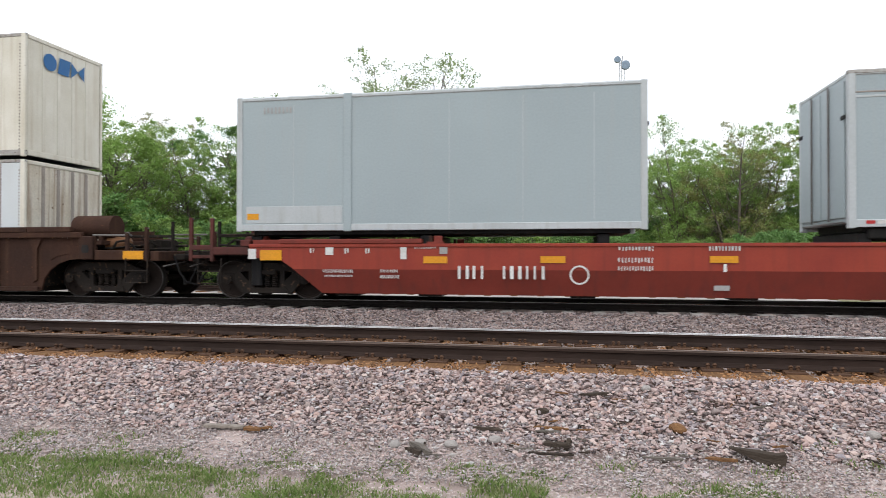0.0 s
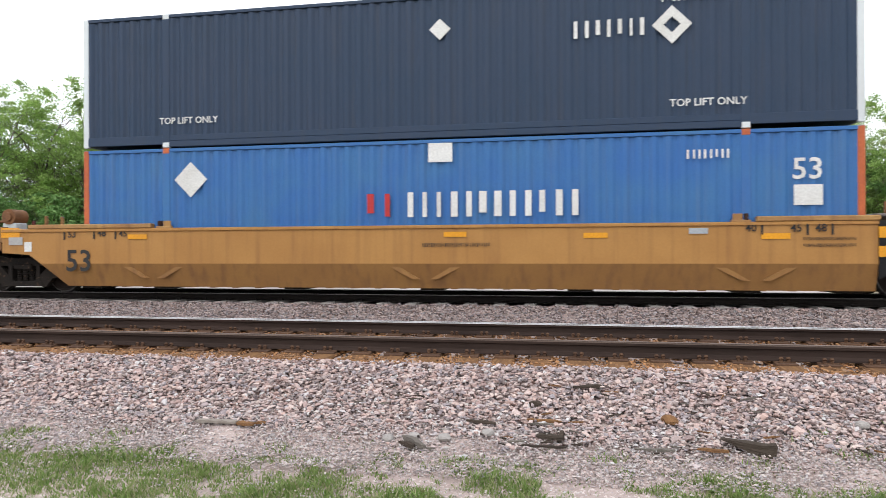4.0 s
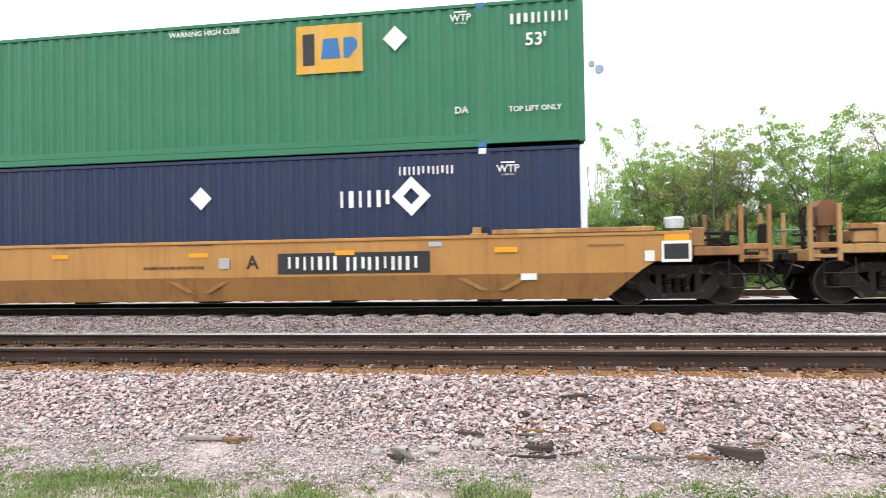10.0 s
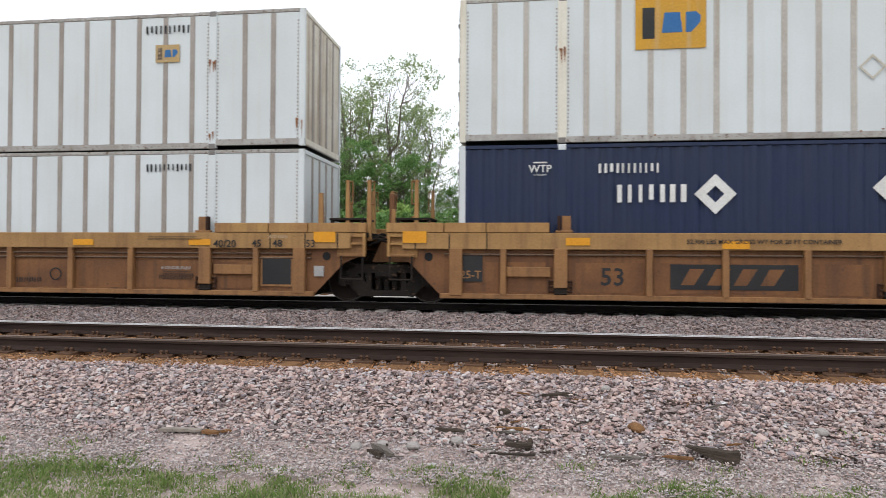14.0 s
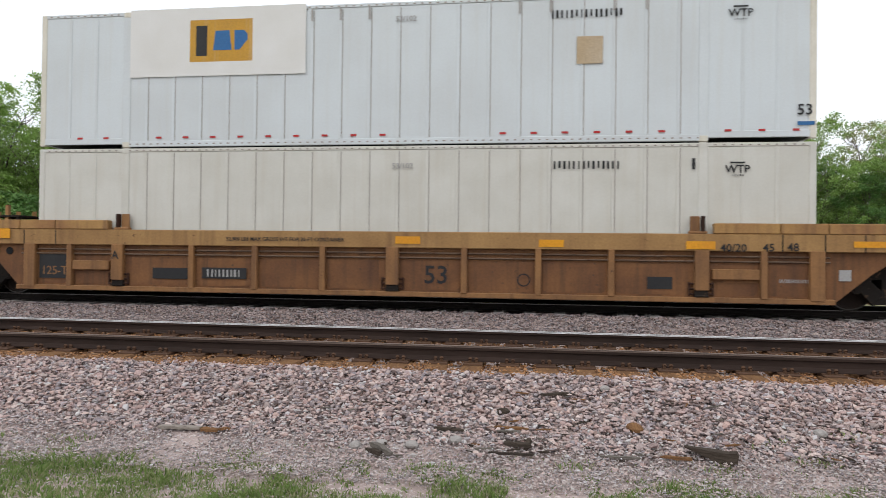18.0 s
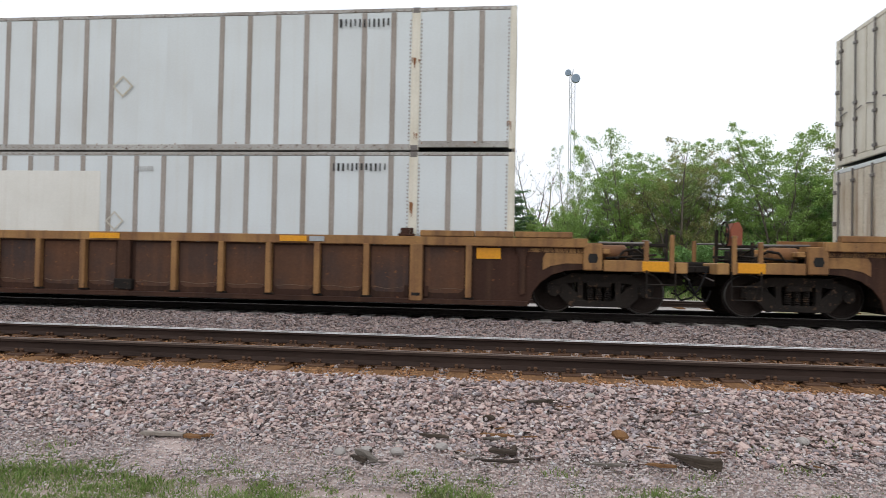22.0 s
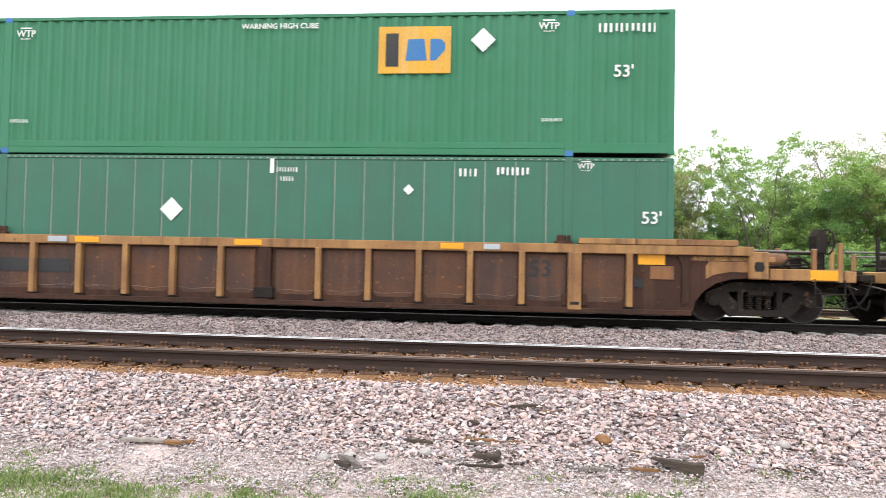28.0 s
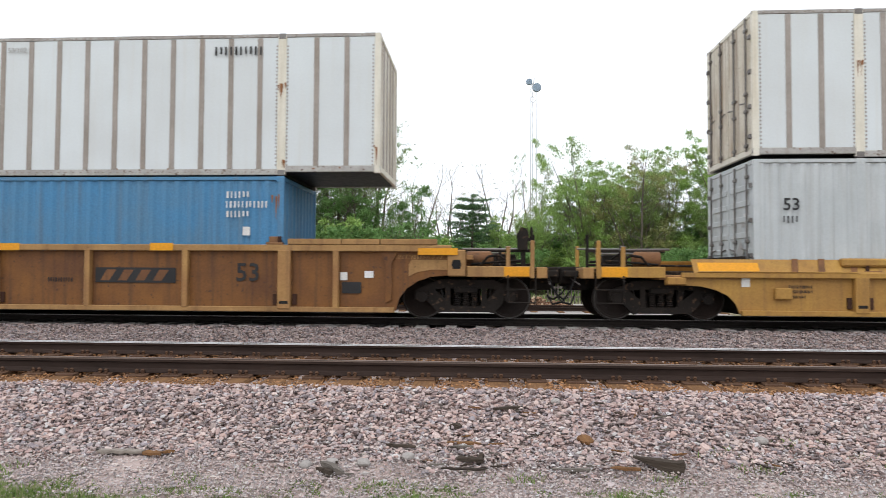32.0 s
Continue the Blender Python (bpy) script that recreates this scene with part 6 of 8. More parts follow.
                    for f, g in zip(sag, sag[1:]):
                        seam.tube(f, g, 0.0055, 5)
                    part("weld_seam", seam, M_WELD, root)
                for x in posts:
                    part("post_foot", Shape().box(x - 0.11, x + 0.11, po + 0.05, po + 0.125, 0.245, 0.285, 0.008), M_TRUCK, root)
                part("middle_post", Shape().box(-0.24, 0.04, po + 0.03, po + 0.135, 0.2, chord_z[0] + 0.01, 0.012), M_BROWN, root)
                part("post_casting", Shape().box(-0.3, 0.1, po, po + 0.135, 0.27, 0.5, 0.02), M_TRUCK, root)
            for e, p in ((-1, lp), (1, rp)):
                x0, x1 = sorted((e * 6.22, e * ledge_end))
                for a, b in ((x0, x0 + (x1 - x0) * 0.36), (x0 + (x1 - x0) * 0.365, x0 + (x1 - x0) * 0.62), (x0 + (x1 - x0) * 0.625, x1)):
                    part("end_ledge", Shape().box(a, b, yy - 0.012, yy + 0.16, chord_z[1] + 0.004, chord_z[1] + ledge, 0.012), ledge_mat or chord, root)
        for e in (-1, 1):
            zc = top if style == "flat" else chord_z[1]
            br = Shape().box(*sorted((e * 6.1, e * 5.76)), y - 0.02, y + 0.1, zc + 0.003, zc + 0.05, 0.01)
            tall = 0.34 if ledge > 0.15 else 0.17
            br.box(*sorted((e * 5.98, e * 5.8)), y + 0.06, y + 0.1, zc + 0.04, zc + tall, 0.01)
            part("guide_bracket", br, M_BROWN if panel is M_BROWN else M_OCHREPOST if style == "post" else deck, root)
            part("guide_plate", Shape().box(*sorted((e * 6.06, e * 6.0)), y - 0.02, y + 0.1, zc + 0.04, zc + tall, 0.01), M_BROWN, root)
            if ledge > 0.15:
                for x in (7.44, 8.19, 8.88):
                    part("chord_joint", Shape().box(e * x - 0.012, e * x + 0.012, (y - 0.048) if y < 0 else (y + 0.05), (y - 0.04) if y < 0 else (y + 0.124), chord_z[0], chord_z[1] - 0.01), M_BLACK, root)
    for e, p in ((-1, left), (1, right)):
        if style == "post" and p == "arch":
            part("arch_plate", mirrored(Shape().prism([(8.66, 0.86), (8.8, 0.94), (9.1, 1.0), (9.44, 1.0), (9.44, 1.2), (8.72, 1.2), (8.66, 1.1)], -1.425, -1.405), e), chord, root, "pale yellow plate over the wheel arch" if panel is M_BROWN else "")
            part("knee_post", mirrored(Shape().prism([(8.2, 0.34), (8.32, 0.4), (8.32, 1.12), (8.44, 1.36), (8.08, 1.36), (8.2, 1.12)], -1.46, -1.405), e), panel, root)
    for x in (-7.9, -6.1, -3, 0, 3, 6.1, 7.9):
        part("cross_bearer", Shape().box(x - 0.25, x + 0.25, -1.2, 1.2, 0.12, 0.262, 0.01), M_TRUCK, root)
    for e, end in ((-1, left), (1, right)):
        part("bulkhead", Shape().box(*sorted((e * 8.22, e * 8.3)), -1.28, 1.28, 0.25, 1.3, 0.01), M_TRUCK, root)
        if end in ("arch", "slant", "low_arch"):
            zd = min(1.3, chord_z[1] - 0.05) if style == "post" else 1.3
            part("end_deck", Shape().box(*sorted((e * 8.3, e * 9.95)), -1.41, 1.41, zd - 0.1, zd, 0.01), deck, root)
            free_end(root, e, style, M_REDDIRT if deck is M_REDLOW else M_RUSTYEL if style == "flat" else chord, deck, low, "arch" if end == "low_arch" else end, chord_z[1])
            truck(root, e * 9.8)
        else:
            joint_end(root, e, style, chord, deck, panel, has_truck=e == shared, rise=rise[0 if e < 0 else 1])
    return ride(root, c, RAIL_Z)

# ---- the consist, from the front of the train to its rear ----
FACE = -HW - 0.004      # just off a box's near side
SIDE = -1.475           # just off a car's near side
SPACED = [k * 1.025 for k in range(-5, 6) if k] + [-7.2, 7.2]
STEPS = [-4.32, -2.92, -1.46, 1.46, 2.92, 4.32, -7.12, 7.12]
SPARSE = [-4.1, -2.05, 2.05, 4.1, -7.2, 7.2]
M_YELDIRT = surf("dirty_yellow_paint", (0.44, 0.25, 0.06), (0.35, 0.185, 0.05), 0.6, streak=(0.18, 0.09, 0.045), amount=0.5, bump=0.04, wear=(0.2, 0.1, 0.05), wear_at=0.68)
car_0 = well_car(-20.30, "dark brown well car with faded graffiti on its side", "post", "arch", "arch", M_BROWN, M_BROWN, posts=SPACED, wide=(-6.15, 0, 6.15))
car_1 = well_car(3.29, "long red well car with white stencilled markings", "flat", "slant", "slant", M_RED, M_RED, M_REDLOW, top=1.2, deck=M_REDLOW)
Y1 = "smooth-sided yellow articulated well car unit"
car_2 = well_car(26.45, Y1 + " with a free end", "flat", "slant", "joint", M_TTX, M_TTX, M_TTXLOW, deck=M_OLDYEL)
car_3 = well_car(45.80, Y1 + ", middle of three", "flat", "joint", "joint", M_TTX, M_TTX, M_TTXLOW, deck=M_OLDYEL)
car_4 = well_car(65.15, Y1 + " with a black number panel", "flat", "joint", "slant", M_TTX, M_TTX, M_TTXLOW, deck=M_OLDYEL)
Y2 = "weathered yellow articulated well car with posts"
KW = dict(post_mat=M_OCHREPOST, posts=STEPS, wide=(-6.0, 0, 6.0, 8.06, -8.06), chord_z=(1.12, 1.45), deck=M_OLDYEL, ledge=0.2, ledge_end=9.48, ledge_mat=M_OLDYEL)
car_5 = well_car(88.62, Y2 + " and a free end", "post", "slant", "slant_joint", M_CHORD, M_PANEL, **KW)
car_6 = well_car(107.99, Y2 + ", middle of three", "post", "slant_joint", "slant_joint", M_CHORD, M_PANEL, rise=(2.56, 2.0), **KW)
car_7 = well_car(127.59, Y2 + " and a coupler end", "post", "slant_joint", "slant", M_CHORD, M_PANEL, rise=(2.0, 2.0), **KW)
BR = "rusty brown well car with yellow side posts and arched ends"
KB = dict(posts=SPACED, wide=(-6.15, 6.15), chord_z=(1.31, 1.49), deck=M_OLDYEL)
car_8 = well_car(151.10, BR, "post", "arch", "arch", M_RUSTYEL, M_BROWN, **KB)
car_9 = well_car(174.49, "rusty brown well car with yellow posts and dark scrawls", "post", "arch", "arch", M_RUSTYEL, M_BROWN, posts=[k - 0.1 for k in SPACED], wide=(-6.15, 6.15), chord_z=(1.31, 1.49), deck=M_OLDYEL)
car_10 = well_car(197.83, "rusty brown well car with yellow posts and pale scrawls", "post", "arch", "arch", M_RUSTYEL, M_BROWN, **KB)
car_11 = well_car(221.29, "ochre well car with few side posts and arched ends", "post", "arch", "arch", M_CHORD, M_OCHRE, posts=SPARSE, wide=(-6.15, 0, 6.15), deck=M_OLDYEL, post_mat=M_OLDYEL)
car_12 = well_car(244.82, "cleaner yellow well car with arched ends", "post", "low_arch", "low_arch", M_YELDIRT, M_YELDIRT, posts=SPARSE[:4], wide=(-6.15, 0, 6.15), chord_z=(0.87, 0.97), deck=M_OLDYEL, ledge=0.03)
# its sides end in a deck that slopes in towards the load, with dark gussets across it
for d in (-1, 1):
    pr = [(d * 1.515, 0.965), (d * 1.5, 0.95), (d * 1.325, 1.21), (d * 1.325, 1.235)]
    sl = Shape().add([(x, y, z) for x in (-9.3, 9.3) for y, z in pr], [(0, 1, 2, 3), (7, 6, 5, 4)] + [(i, (i + 1) % 4, (i + 1) % 4 + 4, i + 4) for i in range(4)])
    part("sloped_deck", sl, M_YELDIRT, car_12, "yellow deck plate that slopes in")
    for x in (-7.4, -6.9, -6.3, 6.3, 6.9, 7.4):
        g = Shape().add([(x + k, d * (1.525 - 0.19 * u), 0.985 + 0.265 * u) for u in (0, 1) for k in (-0.06 + 0.08 * u, 0.06 + 0.08 * u)], [(0, 1, 3, 2)])
        g.add([(x + k, d * (1.505 - 0.19 * u), 0.965 + 0.265 * u) for u in (0, 1) for k in (-0.06 + 0.08 * u, 0.06 + 0.08 * u)], [(0, 2, 3, 1)])
        part("gusset", g, M_PANEL, car_12)
for d in (-1, 1):
    part("hopper_box", Shape().box(d * 5.9 - 0.6, d * 5.9 + 0.6, -1.5, -1.32, 1.1, 1.26, 0.03), M_YELDIRT, car_12, "yellow box on the deck's edge")
    part("side_box", Shape().box(d * 7.6 - 0.16, d * 7.6 + 0.16, -1.5, -1.41, 0.46, 0.68, 0.02), M_YELDIRT, car_12)



def hand_brake(root, e, paint):
    """A brake stand on the end platform: a post, a housing and a spoked wheel that faces outwards."""
    def put(name, sh, m, label=""):
        return part(name, mirrored(sh, e), m, root, label)
    put("brake_stand", Shape().box(10.92, 11.02, -0.98, -0.86, 1.03, 1.5, 0.012), M_TRUCK)
    put("brake_housing", Shape().prism([(10.86, 1.42), (11.05, 1.42), (11.08, 1.72), (11.02, 1.86), (10.92, 1.88), (10.85, 1.74)], -1.08, -0.76), paint, "hand brake gear housing")
    w = Shape()
    for i in range(16):
        p, q = 2 * math.pi * i / 16, 2 * math.pi * (i + 1) / 16
        w.tube((11.14, -0.92 + 0.25 * math.cos(p), 1.64 + 0.25 * math.sin(p)), (11.14, -0.92 + 0.25 * math.cos(q), 1.64 + 0.25 * math.sin(q)), 0.018, 6)
    for i in range(4):
        p = math.pi * i / 2 + 0.4
        w.tube((11.12, -0.92, 1.64), (11.14, -0.92 + 0.25 * math.cos(p), 1.64 + 0.25 * math.sin(p)), 0.013, 6)
    w.tube((11.05, -0.92, 1.64), (11.15, -0.92, 1.64), 0.03, 8)
    put("brake_wheel", w, M_TRUCK, "round steel hand brake wheel")


M_BRAKERED = surf("faded_red_brake_paint", (0.30, 0.09, 0.05), (0.2, 0.06, 0.035), 0.6, bump=0.05)
for c, e, paint in ((car_8, -1, M_TRUCK), (car_9, -1, M_BRAKERED), (car_10, 1, M_TRUCK), (car_11, 1, M_TRUCK)):
    hand_brake(c, e, paint)

LOW, TOP = 0.245, 3.215
WH = "white ribbed container with dirty grey ribs"
box_0l = container(-20.55, LOW, "white container with brown-streaked end wall", "rib", M_WHITE, M_CREAM, end=M_DIRTY)
box_0u = container(-20.55, TOP, "rust-streaked cream corrugated container with blue lettering shapes", "rib", M_CREAM, M_CREAM, ribs=M_CREAM)
box_2l = container(26.50, LOW, "blue corrugated container with orange corner posts", "corr", M_BLUE, M_BLUE, M_ORANGE)
box_2u = container(26.50, TOP, "very dark navy corrugated container with white corner posts", "corr", M_DARKNAVY, M_DARKNAVY, M_WHITE)
box_3l = container(45.80, LOW, WH + " and an amber logo panel", "rib", M_WHITE, M_WHITE, M_CREAM, end=M_DIRTY)
box_3u = container(45.80, TOP, WH + " and a peeling logo panel", "rib", M_WHITE, M_CREAM, M_CREAM, end=M_DIRTY)
box_4l = container(65.15, LOW, "navy blue corrugated container with white corner posts", "corr", M_NAVY, M_NAVY, M_WHITE)
box_4u = container(65.15, TOP, "green corrugated container with an amber logo panel", "corr", M_GREEN)
box_5l = container(88.63, LOW, WH + " and a patched wall", "rib", M_WHITE, M_WHITE, M_WHITE, patches=((-5.5, -2.6, 0.62),))
box_5u = container(88.63, TOP, WH + " and a faded logo ghost", "rib", M_WHITE, M_CREAM, M_WHITE, end=M_DIRTY)
box_6l = container(108.04, LOW, "navy blue corrugated container with white corner posts", "corr", M_NAVY, M_NAVY, M_WHITE)
box_6u = container(108.04, TOP, WH + " and an amber panel", "rib", M_WHITE, M_CREAM, M_CREAM, ribs=M_RIBPALE, end=M_DIRTY)
box_7l = container(127.63, LOW, "cream container with thin upright seams", "seam", M_PALE, M_PALE, M_PALE, ribs=M_PALE)
box_7u = container(127.63, TOP, "smooth white container with thin upright seams", "seam", M_WHITE, M_WHITE, M_CREAM, ribs=M_WHITE)
box_8l = container(151.10, LOW, WH + " and a repaired cream patch", "rib", M_WHITE, M_WHITE, M_CREAM, patches=((-5.45, -0.8, 0.86),), end=M_DIRTY)
box_8u = container(151.10, TOP, WH + " and a half-covered logo", "rib", M_WHITE, M_CREAM, M_CREAM, patches=((-0.4, 1.6, 0),), end=M_DIRTY)
box_9l = container(174.45, LOW, WH + " and a long repair sheet", "rib", M_WHITE, M_WHITE, M_CREAM, patches=((-5.2, -2.3, 0.73),), end=M_DIRTY)
box_9u = container(174.49, TOP, "rust-stained cream corrugated container with blue lettering", "corr", M_CREAM)
box_10l = container(197.83, LOW, "faded green container with shallow ribs", "seam", M_DULLGREEN, M_DULLGREEN, M_DULLGREEN, ribs=M_DULLGREEN)
box_10u = container(197.83, TOP, "green corrugated container with an amber logo panel", "corr", M_GREEN)
box_11l = container(221.26, 0.285, "short weathered blue corrugated container", "corr", M_SKYBLUE, M_SKYBLUE, M_SKYBLUE, L=12.19, H=2.59)
box_11u = container(221.26, 2.895, WH + ", overhanging the short box below", "rib", M_WHITE, M_CREAM, M_CREAM, end=M_DIRTY)
box_12l = container(244.82, LOW, "light grey corrugated container with scratched doors", "corr", M_LTGREY)
box_12u = container(244.82, TOP, WH + " and rusty door gear", "rib", M_WHITE, M_CREAM, M_CREAM, end=M_DIRTY)


part("amber_panel", Shape().add([(x, -1.518 + 0.19 * u, 0.978 + 0.265 * u) for u in (0.1, 0.72) for x in (-9.2, -8.05)] + [(x, -1.512 + 0.19 * u, 0.968 + 0.265 * u) for u in (0.1, 0.72) for x in (-9.2, -8.05)],
     [(0, 1, 3, 2), (4, 6, 7, 5), (0, 4, 5, 1), (2, 3, 7, 6), (0, 2, 6, 4), (1, 5, 7, 3)]), M_SAFETY, car_12, "amber reflective panel")


# ---- the two parcel boxes on the red car ----
M_BEIGE = surf("dusty_beige_paint", (0.38, 0.36, 0.32), (0.30, 0.275, 0.235), 0.55, bump=0.0, speck=0.08, streak=(0.3, 0.26, 0.2), amount=0.3)


def smooth_box(name, c, z0, L, H, label):
    root = thing(name, label, "container", "boxes on the red car")
    a = L / 2
    part("body", Shape().box(-a, a, -1.28, 1.28, 0.1, H - 0.03, 0.03), M_GREY, root)
    part("roof", Shape().box(-a - 0.01, a + 0.01, -1.3, 1.3, H - 0.1, H, 0.03), M_LTGREY, root, "dull grey roof edge")
    for y in (-1.3, 1.23):
        part("bottom_rail", Shape().box(-a - 0.008, a + 0.008, y, y + 0.07, 0.02, 0.16, 0.01), M_LTGREY, root)
    part("underframe", Shape().box(-a + 0.3, a - 0.3, -1.1, 1.1, -0.06, 0.11, 0.01), M_BLACK, root)
    for e in (-1, 1):
        for y in (-1.305, 1.175):
            part("corner_post", Shape().box(*sorted((e * (a + 0.012), e * (a - 0.12))), y, y + 0.13, 0, H + 0.005, 0.012), M_LTGREY, root)
    for e in (-1, 1):
        for k in (-1, 1):
            part("door", Shape().box(*sorted((e * (a + 0.01), e * (a + 0.03))), *sorted((k * 0.02, k * 1.15)), 0.2, H - 0.15, 0.008), M_GREY if e < 0 else M_WHITE, root)
            part("lock_rod", Shape().tube((e * (a + 0.05), k * 0.45, 0.15), (e * (a + 0.05), k * 0.45, H - 0.12), 0.018, 8), M_STEEL, root)
            part("hinge", Shape().box(*sorted((e * (a + 0.02), e * (a + 0.05))), *sorted((k * 1.02, k * 1.2)), H * 0.7, H * 0.7 + 0.08, 0.01), M_BLACK, root)
    return root, a, H


k1, a, H = smooth_box("parcel_container", -2.79, 1.45, 8.6, 2.92, "light grey smooth parcel container with a mid post")
at(part("lift_post", Shape().box(-0.09, 0.09, -1.31, -1.25, 0, H + 0.01, 0.012), M_GREY, k1), -1.78)
for x in (-3.0, 0.4, 1.9, 3.3):
    at(part("panel_seam", Shape().box(-0.006, 0.006, -1.283, -1.27, 0.2, H - 0.2), M_LTGREY, k1), x)
part("kick_panel", Shape().box(-4.1, -1.9, -1.286, -1.27, 0.18, 0.55, 0.004), M_LTGREY, k1)
mark(k1, "marking", bars([(-0.35, 0, 0.7, 0.14)]), M_FADED, -3.35, -1.288, 2.62)
mark(k1, "plate_marking", plate(0.27, 0.13), M_SAFETY, -3.93, -1.29, 0.33)
ride(k1, -2.79, 1.45)
k2, a, H = smooth_box("parcel_trailer", 9.32, 1.45, 8.5, 2.9, "light grey parcel trailer body with a shield emblem")
part("roof_band", Shape().box(-a + 0.05, a - 0.4, -1.288, -1.27, H - 0.5, H - 0.46, 0.004), M_LTGREY, k2)
part("roof_band", Shape().box(-a + 0.05, a - 0.4, -1.288, -1.27, H - 0.41, H - 0.38, 0.004), M_RIBGREY, k2)
part("nose_post", Shape().box(a - 0.38, a + 0.006, -1.3, -1.2, 0.16, H - 0.08, 0.02), M_BEIGE, k2, "dusty beige corner panel")
part("roof_edge", Shape().box(-a - 0.02, a + 0.02, -1.31, -1.2, H - 0.06, H + 0.012, 0.01), M_TOPRAIL, k2, "dirty grey roof edge")
for i in range(16):
    x = -a + 0.35 + i * 0.52
    mark(k2, "reflective_tape", plate(0.15, 0.06), M_REDTAPE, x, -1.304, 0.11)
    mark(k2, "reflective_tape", plate(0.17, 0.06), M_MARKW, x + 0.2, -1.304, 0.11)
part("landing_gear_box", Shape().box(-3.9, -2.6, -1.2, 1.2, -0.2, 0.02, 0.03), M_BLACK, k2)
sx, sz = 2.745, 1.61


def shield_outline(w, left, peak, right, side, foot, n=14):
    """A shield: an arched top, straight sides and a rounded, pointed foot."""
    top = [(w * (2 * u - 1), (1 - u) * left + u * right + peak * math.sin(math.pi * u ** 0.85)) for u in (i / n for i in range(n + 1))]
    low = [(w * (1 - u ** 2.1), side + (foot - side) * u) for u in (i / n for i in range(n + 1))]
    return (top + low + [(-x, z) for x, z in low[-2::-1]])[::-1]


mark(k2, "shield_border", Shape().prism(shield_outline(0.55, 0.47, 0.15, 0.53, -0.1, -0.66), -0.004, 0), M_GOLD, sx, -1.282, sz, "gold shield border")
mark(k2, "shield", Shape().prism(shield_outline(0.49, 0.2, 0.12, 0.5, -0.1, -0.6), -0.004, 0), M_SHIELD, sx, -1.287, sz, "dark brown shield")
for dx, w, z0, z1 in ((-0.31, 0.27, -0.25, 0.2), (0.01, 0.27, -0.25, 0.22), (-0.065, 0.12, -0.45, -0.25), (0.32, 0.25, -0.24, 0.22)):
    mark(k2, "shield_bar", Shape().box(-w / 2, w / 2, -0.004, 0, z0, z1, 0.001), M_GOLD, sx + dx, -1.292, sz)
mark(k2, "marking", bars([(-0.22, 0, 0.44, 0.05)]), M_FADED, 3.5, -1.286, 0.45)
ride(k2, 9.32, 1.45)
# cross beams in the red car that carry both boxes
for x in (-10.0, -8.2, -6.2, -2.6, 2.1, 5.4, 9.4):
    part("load_beam", Shape().box(x - 0.12, x + 0.12, -1.15, 1.15, 0.3, 1.39, 0.02), M_BLACK, car_1)

# ---- emblems and dirt that are not print on a near side ----
def blue_shapes(root, x, z, y, k, side=0):
    """A row of plain blue shapes: a rounded block, a slanted block and a pair of triangles."""
    ring = Shape().prism([(0.42 * math.cos(i * 0.3927), 0.42 * math.sin(i * 0.3927)) for i in range(16)], -0.003, 0)
    block = Shape().prism([(-0.44, -0.4), (0.3, -0.4), (0.44, 0.4), (-0.3, 0.4)], -0.003, 0)
    cross = Shape().prism([(-0.46, 0.4), (-0.46, -0.4), (0, 0)], -0.003, 0).prism([(0.46, -0.4), (0.46, 0.4), (0, 0)], -0.003, 0)
    for sh, dx in ((ring, -0.92), (block, 0.0), (cross, 0.92)):
        sh.v = [(a * k, b, c * k) for a, b, c in sh.v]
        if side:
            mark(root, "logo_shape", sh, M_LOGOB, x, y + dx * k * side, z, side=side)
        else:
            mark(root, "logo_shape", sh, M_LOGOB, x + dx * k, y, z)


blue_shapes(box_9u, -4.4, 2.12, FACE - 0.006, 0.92)
blue_shapes(box_0u, 8.08 + 0.004, 2.45, -0.1, 0.5, 1)
emblem(box_3l, 8.085, 2.2, -0.05, 0.55, 0.45, side=1)
emblem(box_7u, 8.085, 2.3, 0.2, 0.55, 0.45, side=1)
emblem(box_7l, 8.085, 2.35, 0.2, 0.55, 0.45, side=1)
emblem(box_4u, 8.09, 2.35, 0.2, 0.6, 0.5, side=1)
for b, y, z in ((box_2u, -0.95, 1.95), (box_4u, -0.85, 2.0), (box_4l, -0.85, 1.0)):
    mark(b, "diamond_marking", diamond(0.23), M_MARKW, 8.09, y, z, side=1)
# red and grey slanted blocks on the middle yellow car
TTX_X = 0.7
for x, sh in ((TTX_X, [(-0.26, 0.28), (0.3, 0.28), (0.18, -0.28), (-0.14, -0.28)]), (TTX_X + 0.62, [(-0.26, 0.28), (0.3, 0.28), (0.18, -0.28), (-0.14, -0.28)]),
              (TTX_X + 1.2, [(-0.24, 0.28), (0.3, 0.0), (-0.24, -0.28)]), (TTX_X + 1.6, [(0.2, 0.28), (-0.1, 0.0), (0.2, -0.28)])):
    mark(car_3, "logo_shape", Shape().prism(sh, -0.003, 0), M_LOGOR, x, SIDE - 0.006, 0.9)
mark(car_3, "logo_shape", Shape().prism([(-0.18, 0.29), (-0.1, 0.29), (0.12, 0.02), (-0.1, -0.28), (-0.18, -0.28), (0.03, 0.02)], -0.003, 0), M_MARKK, TTX_X + 1.38, SIDE - 0.011, 0.9)
